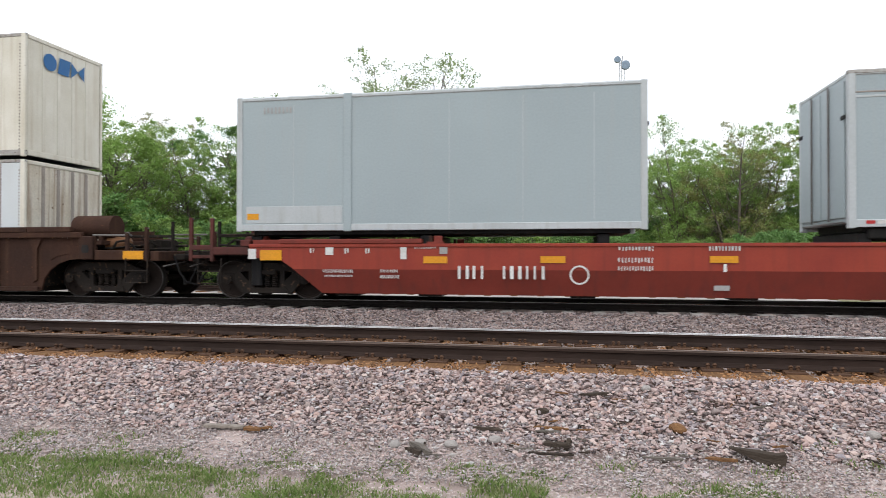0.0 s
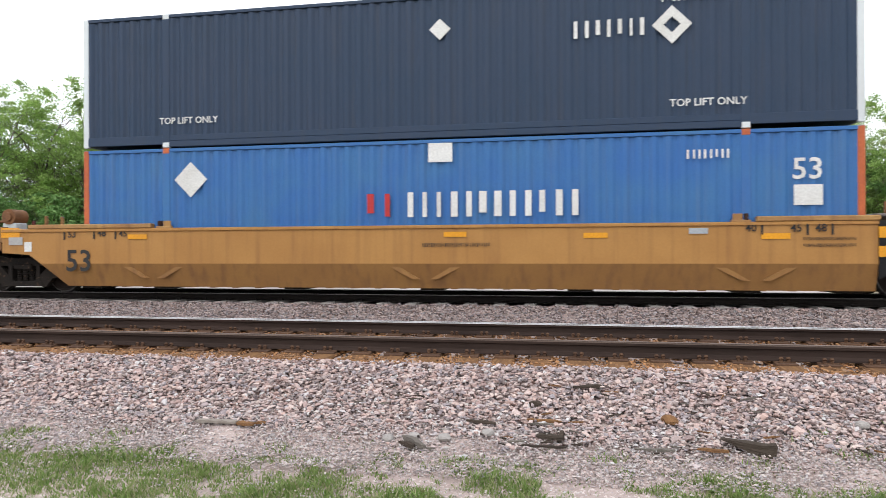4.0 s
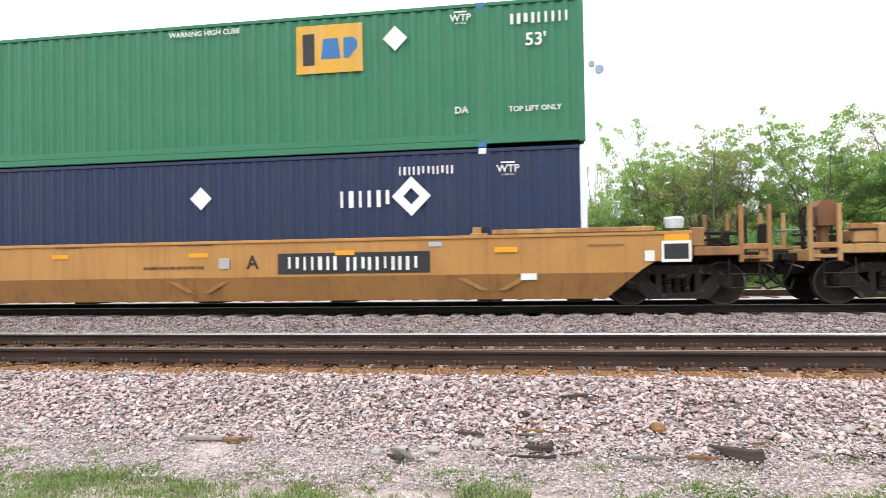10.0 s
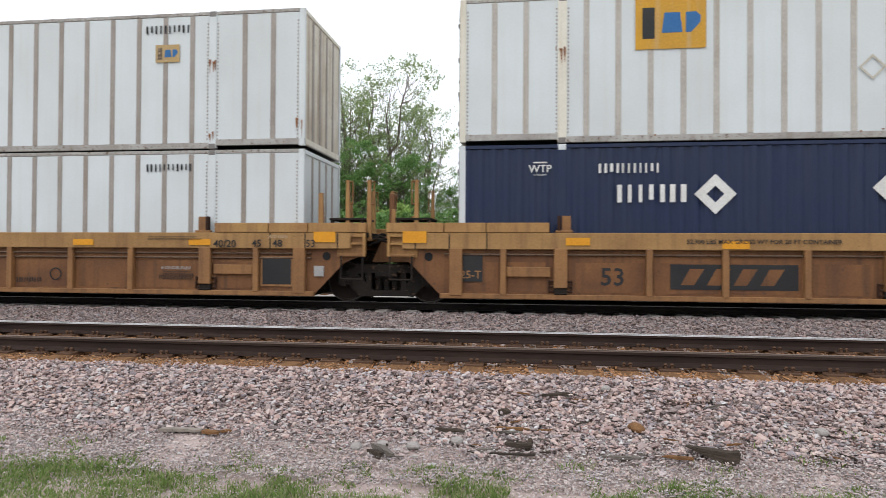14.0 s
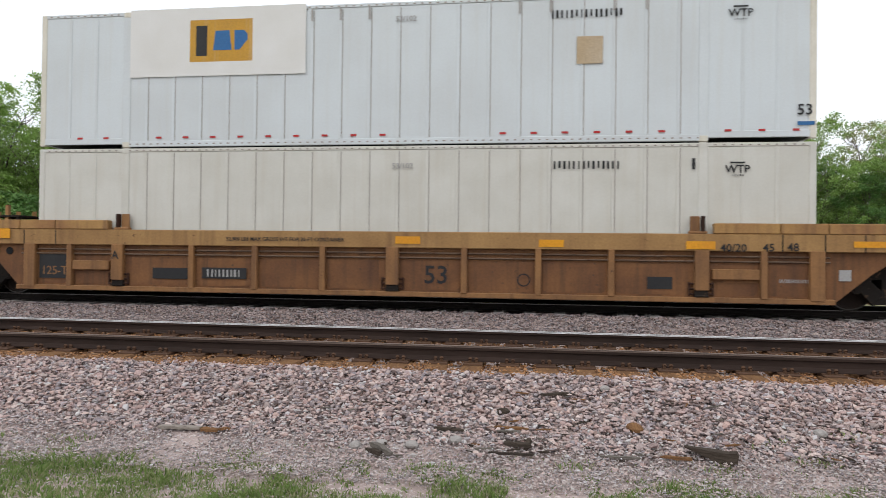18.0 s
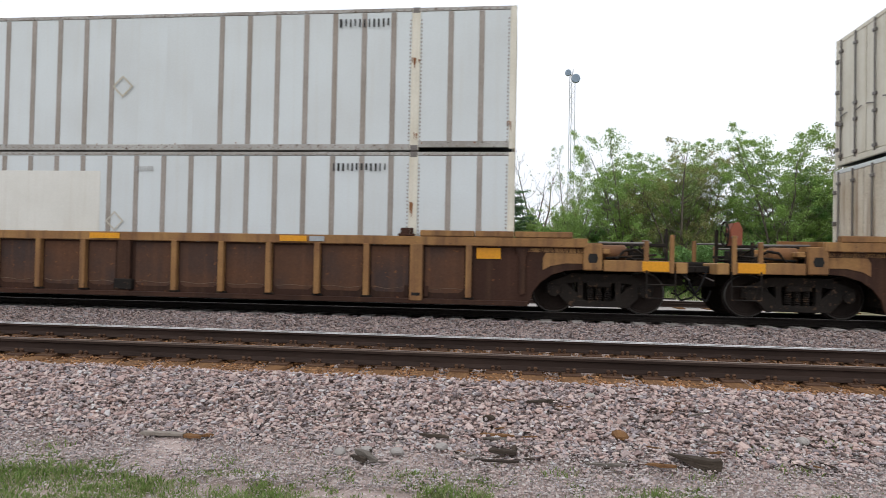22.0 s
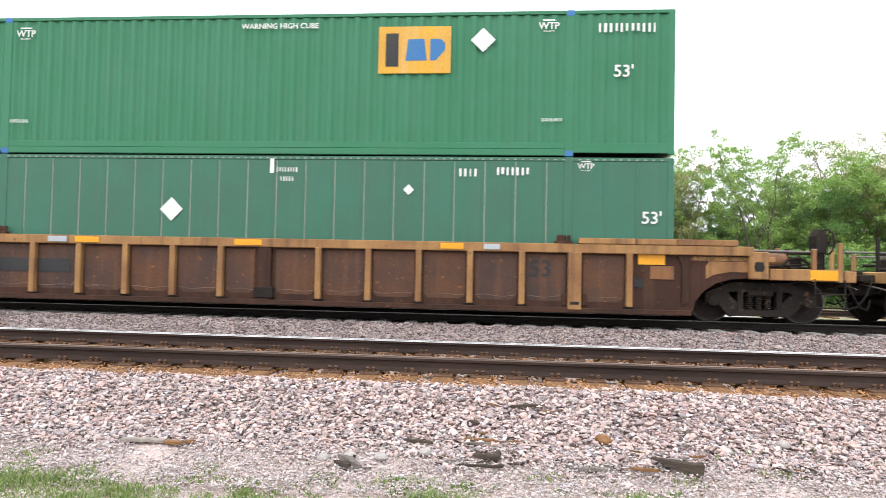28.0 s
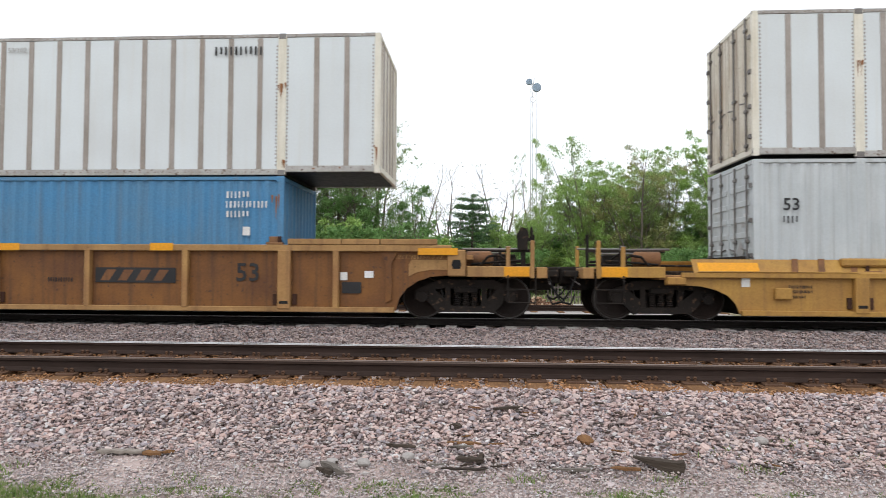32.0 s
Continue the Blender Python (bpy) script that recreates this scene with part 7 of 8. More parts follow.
# the black joint panels
for c in (car_3, car_4):
    mark(c, "lettering", letters("125 T", 0.235, M_MARKW, 0.04), None, -8.9, -1.505, 1.35)
    mark(c, "amber_panel", Shape().prism([(-0.24, -0.16), (0.24, -0.16), (0.24, 0.16), (-0.02, 0.16), (-0.02, -0.06), (-0.24, -0.06)], -0.003, 0), M_SAFETY, -8.52, -1.506, 1.28)
    mark(c, "plate_marking", plate(0.15, 0.2), M_MARKW, -8.35, -1.506, 0.95)
    mark(c, "marking", bars([(-0.2, 0, 0.4, 0.03)]), M_FADED, -9.0, -1.505, 1.21)
for c in (car_2, car_3):
    for z in (1.25, 0.9):
        mark(c, "amber_panel", plate(0.24, 0.2), M_SAFETY, 8.37, -1.506, z)
    ladder(c, 8.85, 0.45, 2.14, M_OCHREPOST, w=0.49, step=0.4)
# folded steps pressed into the smooth yellow sides
for c in (car_2, car_3, car_4):
    for x in (-6.2, -0.1, 6.2):
        for d in (-1, 1):
            sh = Shape().prism([(d * 0.75, 0.12), (d * 0.55, 0.12), (d * 0.1, -0.14), (d * 0.25, -0.14)], -0.012, 0.02)
            mark(c, "pressed_step", sh, M_TTXLOW, x, SIDE + 0.04, 0.5)
# small boxes and rust on the far brown car
part("air_reservoir", Shape().tube((9.0, -0.95, 1.62), (10.0, -0.95, 1.62), 0.27, 16).tube((8.92, -0.95, 1.62), (9.0, -0.95, 1.62), 0.18, 16, 0.27), M_BROWN, car_0, "large rusty brown air tank")
part("tank_cradle", Shape().box(9.2, 9.3, -1.2, -0.7, 1.25, 1.45, 0.01).box(9.7, 9.8, -1.2, -0.7, 1.25, 1.45, 0.01), M_BROWN, car_0)


M_FADEDYEL = surf("faded_yellow_print", (0.6, 0.42, 0.14), (0.58, 0.44, 0.22), 0.6, bump=0, wear=(0.64, 0.56, 0.42), wear_at=0.66)
M_FADEDRUST = surf("faded_orange_print", (0.42, 0.25, 0.15), (0.5, 0.34, 0.23), 0.6, bump=0, wear=(0.6, 0.52, 0.44), wear_at=0.62)
M_FADEDRED = surf("faded_red_print", (0.42, 0.13, 0.10), (0.5, 0.25, 0.2), 0.6, bump=0, wear=(0.62, 0.55, 0.5), wear_at=0.5)


# ---- rust runs on old boxes ----
M_RUNS = surf("rust_run", (0.30, 0.14, 0.06), (0.22, 0.09, 0.04), 0.8, bump=0.1)


def rust_runs(root, rows, seed, y):
    """Thin irregular rust runs: rows of (x0, x1, z, count, longest)."""
    r = random.Random(seed)
    for x0, x1, z, n, longest in rows:
        for _ in range(n):
            x, L, w = r.uniform(x0, x1), r.uniform(0.04, longest), r.uniform(0.008, 0.03)
            top = z + r.uniform(-0.03, 0.03)
            part("rust_run", Shape().prism([(x - w, top), (x + w, top - 0.01), (x + w * 0.5, top - L * 0.6), (x, top - L), (x - w * 0.7, top - L * 0.5)], y - 0.002, y), M_RUNS, root)


rust_runs(box_9u, [(-8, 8, 0.32, 34, 0.12), (3.5, 8, 2.7, 22, 0.3), (5.9, 6.2, 2.5, 6, 0.5), (-7.8, -7.2, 1.1, 3, 0.5), (-3, 8, 0.75, 8, 0.1)], 1, FACE - 0.004)
for i, b in enumerate((box_3u, box_3l, box_5u, box_8u, box_8l, box_6u, box_11u, box_12u, box_9l)):
    rust_runs(b, [(5.95, 6.15, 1.9, 5, 0.35), (-6.15, -5.95, 1.9, 5, 0.35), (-8, 8, 0.16, 9, 0.05), (5.95, 6.15, 0.35, 3, 0.2), (7.9, 8.05, 0.6, 3, 0.4)], 10 + i, FACE - 0.009)
rust_runs(box_11l, [(-4.6, -2.8, 1.5, 9, 0.25), (-6, -5.8, 2.2, 4, 0.6), (5.8, 6, 2.2, 4, 0.6)], 30, FACE - 0.004)

for b in (box_4u, box_10u):
    for o in b.children:
        if o.name.startswith("corner_casting"):
            o.data.materials[0] = M_BLUE
            tagged(o, "blue painted corner casting")
# stickers and plates on the doors
rd = random.Random(8)
for b, n, paint in ((box_2u, 14, M_MARKW), (box_2l, 12, M_MARKW), (box_10u, 12, M_TAN), (box_10l, 8, M_MARKW), (box_12l, 8, M_MARKW), (box_4l, 6, M_MARKW)):
    for i in range(n):
        y, z = rd.choice((-1, 1)) * rd.uniform(0.1, 1.0), rd.uniform(0.3, 2.6)
        mark(b, "door_sticker", plate(rd.uniform(0.08, 0.26), rd.uniform(0.05, 0.22)), paint if i % 3 else M_FADED, -8.069 - 0.0006 * i, y, z, side=-1)

# horizontal ribs of the grey box's doors, and white shapes on the navy boxes' ends
for k in range(7):
    for e in (-1, 1):
        part("door_rib", Shape().box(-8.085, -8.06, *sorted((e * 0.1, e * 1.1)), 0.45 + k * 0.32, 0.57 + k * 0.32, 0.01), M_LTGREY, box_12l)
mark(box_12l, "diamond_marking", diamond(0.2), M_FADED, -8.1, -0.7, 1.15, side=-1)
for b in (box_6l, box_4l):
    for y, z, h in ((-0.9, 1.4, 0.9), (-0.7, 1.5, 0.7)):
        mark(b, "marking", bars([(-h / 2, 0, h, 0.12)]), M_MARKW, 8.09, y, z, side=1).rotation_euler = (0, radians(90), radians(90))
    mark(b, "ring_marking", diamond(0.3, 0.15), M_MARKW, 8.09, -0.1, 1.1, side=1)

# a waving flag of faded sheets on one white box; its stripes lie on the ribs
FLAG = [(-3.97, 1.42, 1.72, 1.98), (-3.70, 1.42, 1.78, 2.08), (-3.08, 1.33, 1.86, 2.24), (-2.47, 1.17, 1.82, 2.35), (-1.85, 0.91, 1.72, 2.44), (-1.23, 0.79, 1.63, 2.46), (-0.80, 0.78, 1.67, 2.46)]
for (x0, b0, w0, t0), (x1, b1, w1, t1) in zip(FLAG, FLAG[1:]):
    for low0, up0, low1, up1 in ((b0, w0 - 0.05, b1, w1 - 0.05), (w0 + 0.05, t0, w1 + 0.05, t1)):
        p = x0 + 0.28 if x0 > -2 else x0
        k = (p - x0) / (x1 - x0)
        mark(box_5u, "faded_sheet", Shape().prism([(p, low0 + (low1 - low0) * k), (x1, low1), (x1, up1), (p, up0 + (up1 - up0) * k)], -0.002, 0), M_GHOST, 0, FACE + 0.0145, 0)
for (x, b, w, t), paint in zip(FLAG[1:6], (M_FADEDYEL, M_FADEDYEL, M_FADEDRUST, M_FADEDRUST, M_FADEDRED)):
    for z0, z1 in ((b, w - 0.04), (w + 0.04, t)):
        mark(box_5u, "faded_stripe", Shape().prism([(x - 0.052, z0), (x + 0.052, z0), (x + 0.052, z1), (x - 0.052, z1)], -0.002, 0), paint, round(x / 0.617) * 0.617 - x, FACE + 0.003, 0)


# ---- markings ----
SMOOTH = (car_1, car_2, car_3, car_4)
POSTED = (car_0, car_5, car_6, car_7, car_8, car_9, car_10, car_11, car_12)


def markings(root, rows, lift=0.0):
    """Print on a near side. Words are spelled; '=' is a line that cannot be read, '#' a plate, '<' a diamond,
    '<<' a hollow diamond, 'o' a ring, 'E' an amber emblem and '<>' a bar of slanted blocks. Then place, size, paint."""
    y = FACE - 0.004 if root.name.startswith("shipping") else SIDE - 0.006
    drop = 0 if not root.name.startswith("shipping") else 0.055 if root in (box_11l, box_11u) else 0.1 if root.location.z < 1 else 0.05
    for kind, x, z, *rest in rows:
        lift += 0.0006
        z += drop
        if root in POSTED:
            z_chord = 1.12 if root in (car_5, car_6, car_7) else 1.31 if root in (car_8, car_9, car_10) else 1.36
            y = SIDE - 0.006 - (0.045 if z > z_chord - 0.02 else 0.06 if min(abs(abs(x) - k) for k in (6.05, 6.2, 8.06)) < 0.15 else -0.06)
        if root in (car_5, car_6, car_7) and rest[-1] is M_SAFETY and 1.15 < z < 1.25:
            z += 0.05
        if root in (car_8, car_9, car_10) and kind == "#" and z > 1.38:      # plates keep within the chord
            z, rest = 1.405, [rest[0], min(rest[1], 0.115), rest[2]]
        low = root.name.startswith("well") and z < 0.68
        yy = y - lift + ((0.68 - z) * 0.3 if low and root in SMOOTH and (z < 0.5 or not kind.isalnum()) else 0.0)
        if root in SMOOTH and z > 1.3 and root is not car_1:
            z -= 0.05
        m = rest[-1]
        if kind == "=":
            mark(root, "marking", bars([(-rest[0] / 2, 0, rest[0], rest[1])]), m, x, yy, z)
        elif kind == "#":
            mark(root, "plate_marking", plate(rest[0], rest[1]), m, x, yy, z)
        elif kind == "<":
            mark(root, "diamond_marking", diamond(rest[0]), m, x, yy, z)
        elif kind == "<<":
            mark(root, "diamond_marking", diamond(rest[0], rest[0] * (0.8 if m is M_FADED else 0.42)), M_OUTLINE if m is M_FADED else m, x, yy, z)
        elif kind == "o":
            sh = Shape()
            for i in range(16):
                p, q = 2 * math.pi * i / 16, 2 * math.pi * (i + 1) / 16
                r, k = rest[0], rest[0] * 0.82
                sh.prism([(r * math.cos(p), r * math.sin(p)), (r * math.cos(q), r * math.sin(q)), (k * math.cos(q), k * math.sin(q)), (k * math.cos(p), k * math.sin(p))], -0.003, 0)
            mark(root, "ring_marking", sh, m, x, yy, z)
        elif kind == "<>":
            w, h = rest[0] / 8, rest[1]
            sh = Shape()
            for i in range(4):
                a = (i * 2 - 4) * w
                sh.prism([(a, -h / 2), (a + w, -h / 2), (a + w * 1.8, h / 2), (a + w * 0.7, h / 2)], -0.003, 0)
            mark(root, "slanted_marking", sh, m, x, yy, z)
        elif kind == "E":
            emblem(root, x, z, yy, *rest)
            lift += 0.008
        else:
            mark(root, "lettering", letters(kind, rest[0], m), None, x, yy - 0.003, z)
            if kind == "WTP":
                mark(root, "arrow_bar", plate(rest[0] * 1.3, rest[0] * 0.14), m, x, yy - 0.003, z + rest[0] * 0.62)
                mark(root, "marking", bars([(-rest[0] * 0.6, 0, rest[0] * 1.2, rest[0] * 0.16)]), m, x, yy - 0.003, z - rest[0] * 0.55)
            if kind in ("40", "45", "48", "53") and rest[0] < 0.3 and root in SMOOTH:
                mark(root, "size_tick", plate(0.04, 0.2), m, x + math.copysign(0.19, x), yy - 0.003, z - 0.02)


markings(box_2l, [
    ("53", 7.09, 2.06, 0.56, M_MARKW), ("#", 7.10, 1.59, 0.50, 0.382, M_MARKW), ("=", 5.36, 2.40, 0.83, 0.171, M_MARKW), ("#", 0.15, 2.58, 0.50, 0.389, M_MARKW),
    ("=", 1.23, 1.52, 3.61, 0.512, M_MARKW), ("=", -1.09, 1.52, 0.67, 0.473, M_REDTAPE), ("<", -5.42, 2.15, 0.39, M_MARKW)])
markings(box_2u, [
    ("<", 0.15, 2.18, 0.22, M_MARKW), ("=", 3.55, 1.99, 1.47, 0.337, M_MARKW), ("<<", 4.69, 1.99, 0.37, M_MARKW), ("=", 5.09, 2.52, 1.20, 0.171, M_MARKW),
    ("WTP", 6.63, 2.52, 0.22, M_MARKW), ("TOP LIFT ONLY", 5.34, 0.47, 0.20, M_MARKW), ("TOP LIFT ONLY", -5.47, 0.53, 0.20, M_MARKW)])
markings(box_3l, [
    ("E", -4.13, 2.13, 1.28, 0.95), ("53/102", 0.22, 2.51, 0.15, M_FADED), ("#", 5.73, 2.50, 0.09, 0.229, M_MARKK)])
markings(box_3u, [
    ("E", -4.02, 2.28, 1.35, 0.95, M_OLDGOLD, M_TAN, M_LOGOB), ("<<", -0.32, 1.33, 0.24, M_FADED), ("=", 5.05, 2.68, 1.16, 0.163, M_MARKK), ("53/102", 0.34, 2.65, 0.15, M_FADED)])
markings(box_4u, [
    ("53'", -7.07, 2.08, 0.38, M_MARKW), ("WTP", -5.63, 2.59, 0.20, M_MARKW), ("DA", -5.66, 0.71, 0.20, M_MARKW), ("TOP LIFT ONLY", -7.11, 0.71, 0.14, M_MARKW),
    ("WARNING HIGH CUBE", 0.01, 2.69, 0.16, M_MARKW), ("E", 2.83, 2.17, 1.45, 1.02), ("<", 4.25, 2.29, 0.26, M_MARKW), ("WTP", 5.62, 2.61, 0.20, M_MARKW),
    ("=", 7.23, 2.51, 1.21, 0.213, M_MARKW), ("53'", 7.13, 2.07, 0.36, M_MARKW), ("DA", 5.61, 0.72, 0.20, M_MARKW), ("TOP LIFT ONLY", 7.09, 0.69, 0.15, M_MARKW)])
markings(box_4l, [
    ("WTP", -6.59, 2.43, 0.20, M_MARKW), ("<", -0.11, 2.02, 0.25, M_MARKW), ("=", 3.59, 1.90, 1.19, 0.347, M_MARKW), ("<<", 4.54, 1.93, 0.41, M_MARKW),
    ("=", 4.87, 2.45, 1.19, 0.171, M_MARKW), ("WTP", 6.53, 2.42, 0.21, M_MARKW)])
markings(box_5u, [
    ("53/102", 0.32, 2.55, 0.15, M_FADED), ("<<", -0.30, 1.30, 0.22, M_FADED), ("=", 5.01, 2.55, 1.05, 0.173, M_MARKK), ("E", 4.99, 2.03, 0.55, 0.38, M_OLDGOLD, M_DARKTAN, M_LOGOB),
    ("=", -4.29, 0.86, 2.05, 0.327, M_GHOST)])
markings(box_5l, [
    ("53/102", 0.30, 2.48, 0.15, M_FADED), ("=", 5.06, 2.48, 1.09, 0.160, M_MARKK), ("<<", -0.33, 1.05, 0.24, M_GHOST)])
markings(box_6u, [
    ("E", -3.95, 2.27, 1.33, 1.02), ("53/102", 0.32, 2.49, 0.15, M_FADED), ("<<", -0.30, 1.29, 0.24, M_FADED), ("=", 5.00, 2.54, 1.04, 0.183, M_MARKK)])
markings(box_6l, [
    ("WTP", -6.45, 2.36, 0.21, M_MARKW), ("=", -4.71, 2.36, 1.21, 0.187, M_MARKW), ("=", -4.27, 1.86, 1.42, 0.347, M_MARKW), ("<<", -3.11, 1.84, 0.39, M_MARKW),
    ("<", -0.05, 1.94, 0.25, M_MARKW), ("WTP", 6.50, 2.39, 0.20, M_MARKW)])
markings(box_7u, [
    ("53/102", 0.15, 2.54, 0.16, M_FADED), ("=", 3.80, 2.52, 1.43, 0.158, M_MARKK), ("#", 3.85, 1.79, 0.51, 0.545, M_TAN), ("WTP", 6.69, 2.42, 0.21, M_MARKK),
    ("53", 7.86, 0.53, 0.29, M_MARKK), ("#", 7.88, 0.28, 0.31, 0.070, M_LOGOB), ("#", -3.96, 2.20, 3.96, 1.463, M_GHOST), ("E", -3.86, 2.22, 1.41, 0.90)])
markings(box_7l, [
    ("53/102", 0.11, 2.43, 0.16, M_FADED), ("=", 3.82, 2.43, 1.32, 0.157, M_MARKK), ("WTP", 6.65, 2.33, 0.21, M_MARKK), ("#", 5.84, 2.44, 0.06, 0.213, M_MARKK)])
markings(box_8u, [
    ("E", -4.04, 2.23, 1.29, 0.82, M_OLDGOLD, M_DARKTAN, M_LOGOB), ("<<", -0.35, 1.34, 0.24, M_FADED), ("=", 4.96, 2.60, 1.10, 0.172, M_MARKK)])
markings(box_8l, [
    ("53/102", 0.19, 2.48, 0.15, M_FADED), ("<<", -0.46, 1.36, 0.21, M_FADED), ("=", 4.91, 2.53, 1.17, 0.159, M_MARKK), ("#", -4.6, 1.27, 1.66, 2.24, M_CREAM)])
markings(box_9u, [
    ("INTERMODAL", -4.35, 1.52, 0.36, M_LOGOB), ("#", -7.84, 1.28, 0.30, 0.276, M_MARKW), ("=", 4.94, 2.49, 1.48, 0.180, M_FADED), ("53'", 7.00, 0.71, 0.29, M_FADED),
    ("WARNING HIGH CUBE", -0.02, 2.65, 0.16, M_FADED)])
markings(box_9l, [
    ("53/102", 0.24, 2.54, 0.15, M_FADED), ("=", 4.92, 2.59, 1.27, 0.167, M_MARKK), ("<<", -0.37, 1.3, 0.24, M_FADED)])
markings(box_10u, [
    ("53'", -7.03, 1.57, 0.38, M_MARKW), ("WTP", -5.61, 2.54, 0.20, M_MARKW), ("WARNING HIGH CUBE", 0.03, 2.64, 0.16, M_MARKW), ("E", 2.87, 2.12, 1.49, 0.97),
    ("<", 4.27, 2.31, 0.25, M_MARKW), ("WTP", 5.59, 2.58, 0.19, M_MARKW), ("=", 7.15, 2.53, 1.17, 0.179, M_MARKW), ("53'", 7.07, 1.65, 0.34, M_MARKW),
    ("=", -5.69, 0.64, 0.43, 0.073, M_MARKW), ("=", 5.67, 0.68, 0.43, 0.067, M_MARKW)])
markings(box_10l, [
    ("53'", -7.65, 1.58, 0.34, M_MARKW), ("WTP", -6.43, 2.60, 0.17, M_MARKW), ("<", -2.21, 1.71, 0.25, M_MARKW), ("#", -0.06, 2.64, 0.08, 0.302, M_MARKW),
    ("=", 0.27, 2.56, 0.47, 0.093, M_MARKW), ("=", 0.27, 2.37, 0.30, 0.093, M_MARKW), ("<", 2.81, 2.17, 0.11, M_MARKW), ("=", 4.03, 2.53, 0.40, 0.158, M_MARKW),
    ("=", 4.93, 2.56, 0.70, 0.157, M_MARKW), ("WTP", 6.36, 2.67, 0.15, M_MARKW), ("53'", 7.65, 1.65, 0.34, M_MARKW)])
markings(box_11u, [
    ("E", -4.01, 2.26, 1.34, 1.02, M_TAN, M_MARKK, M_OLDBLUE), ("53/102", 0.32, 2.62, 0.15, M_FADED), ("<<", -0.29, 1.36, 0.23, M_FADED), ("=", 5.12, 2.54, 1.05, 0.181, M_MARKK)])
markings(box_11l, [
    ("#", -5.20, 2.04, 0.46, 0.448, M_MARKW), ("=", 5.14, 2.16, 0.50, 0.134, M_MARKW), ("=", 5.33, 1.96, 0.91, 0.134, M_MARKW), ("=", 5.14, 1.76, 0.50, 0.134, M_MARKW),
    ("#", 5.32, 1.41, 0.15, 0.178, M_MARKW)])
markings(box_12l, [
    ("53", -7.35, 1.94, 0.34, M_MARKK), ("=", -7.36, 1.65, 0.32, 0.145, M_MARKK)])
markings(car_1, [
    ("#", -9.93, 1.00, 0.18, 0.219, M_MARKW), ("#", -9.50, 0.97, 0.49, 0.217, M_SAFETY), ("=", -8.56, 1.06, 0.13, 0.107, M_MARKW),
    ("#", -8.19, 1.06, 0.17, 0.166, M_MARKW), ("=", -7.80, 1.06, 0.12, 0.106, M_MARKW), ("=", -7.35, 1.06, 0.12, 0.106, M_MARKW), ("=", -6.55, 1.03, 0.24, 0.278, M_MARKW),
    ("=", -6.13, 1.14, 0.47, 0.081, M_MARKW), ("#", -5.76, 1.08, 0.16, 0.161, M_FADED), ("#", -5.93, 0.88, 0.49, 0.138, M_SAFETY),
    ("=", -5.18, 0.63, 0.62, 0.262, M_MARKW), ("=", -4.13, 0.63, 0.91, 0.258, M_MARKW), ("#", -3.58, 0.89, 0.48, 0.133, M_SAFETY), ("o", -3.07, 0.59, 0.19, M_MARKW),
    ("=", -2.00, 1.11, 0.67, 0.098, M_MARKW), ("=", -2.01, 0.88, 0.67, 0.098, M_MARKW)])
markings(car_1, [
    ("=", -2.01, 0.72, 0.67, 0.087, M_MARKW), ("=", -0.41, 1.11, 0.58, 0.095, M_MARKW), ("#", -0.43, 0.90, 0.50, 0.127, M_SAFETY),
    ("#", -0.41, 0.74, 0.06, 0.148, M_MARKW), ("#", -0.45, 0.36, 0.28, 0.095, M_FADED), ("=", -7.99, 0.64, 0.67, 0.071, M_MARKW), ("=", -7.99, 0.54, 0.62, 0.047, M_MARKW),
    ("=", -6.89, 0.65, 0.38, 0.058, M_MARKW), ("=", -6.89, 0.53, 0.41, 0.070, M_MARKW), ("53", 6.73, 0.62, 0.54, M_MARKW), ("#", 7.28, 0.62, 0.48, 0.312, M_MARKK),
    ("=", 7.28, 0.62, 0.36, 0.192, M_MARKW), ("#", 7.61, 0.69, 0.13, 0.191, M_MARKW), ("#", 8.84, 0.97, 0.46, 0.212, M_SAFETY), ("#", 9.39, 1.01, 0.39, 0.140, M_MARKW),
    ("#", 9.70, 0.96, 0.19, 0.209, M_MARKW)], 0.0136)
markings(car_1, [
    ("=", 5.98, 1.04, 0.21, 0.146, M_MARKW), ("#", 6.34, 1.06, 0.12, 0.170, M_MARKW), ("=", 6.74, 1.04, 0.28, 0.085, M_MARKW), ("=", 7.09, 1.06, 0.15, 0.120, M_MARKW),
    ("=", 7.63, 1.05, 0.33, 0.143, M_MARKW), ("=", 8.16, 1.05, 0.15, 0.119, M_MARKW), ("#", 2.68, 0.91, 0.49, 0.115, M_SAFETY), ("#", 5.40, 0.90, 0.27, 0.123, M_SAFETY),
    ("#", 8.29, 0.97, 0.22, 0.083, M_FADED), ("=", 6.05, 0.69, 0.66, 0.122, M_MARKW)], 0.0232)
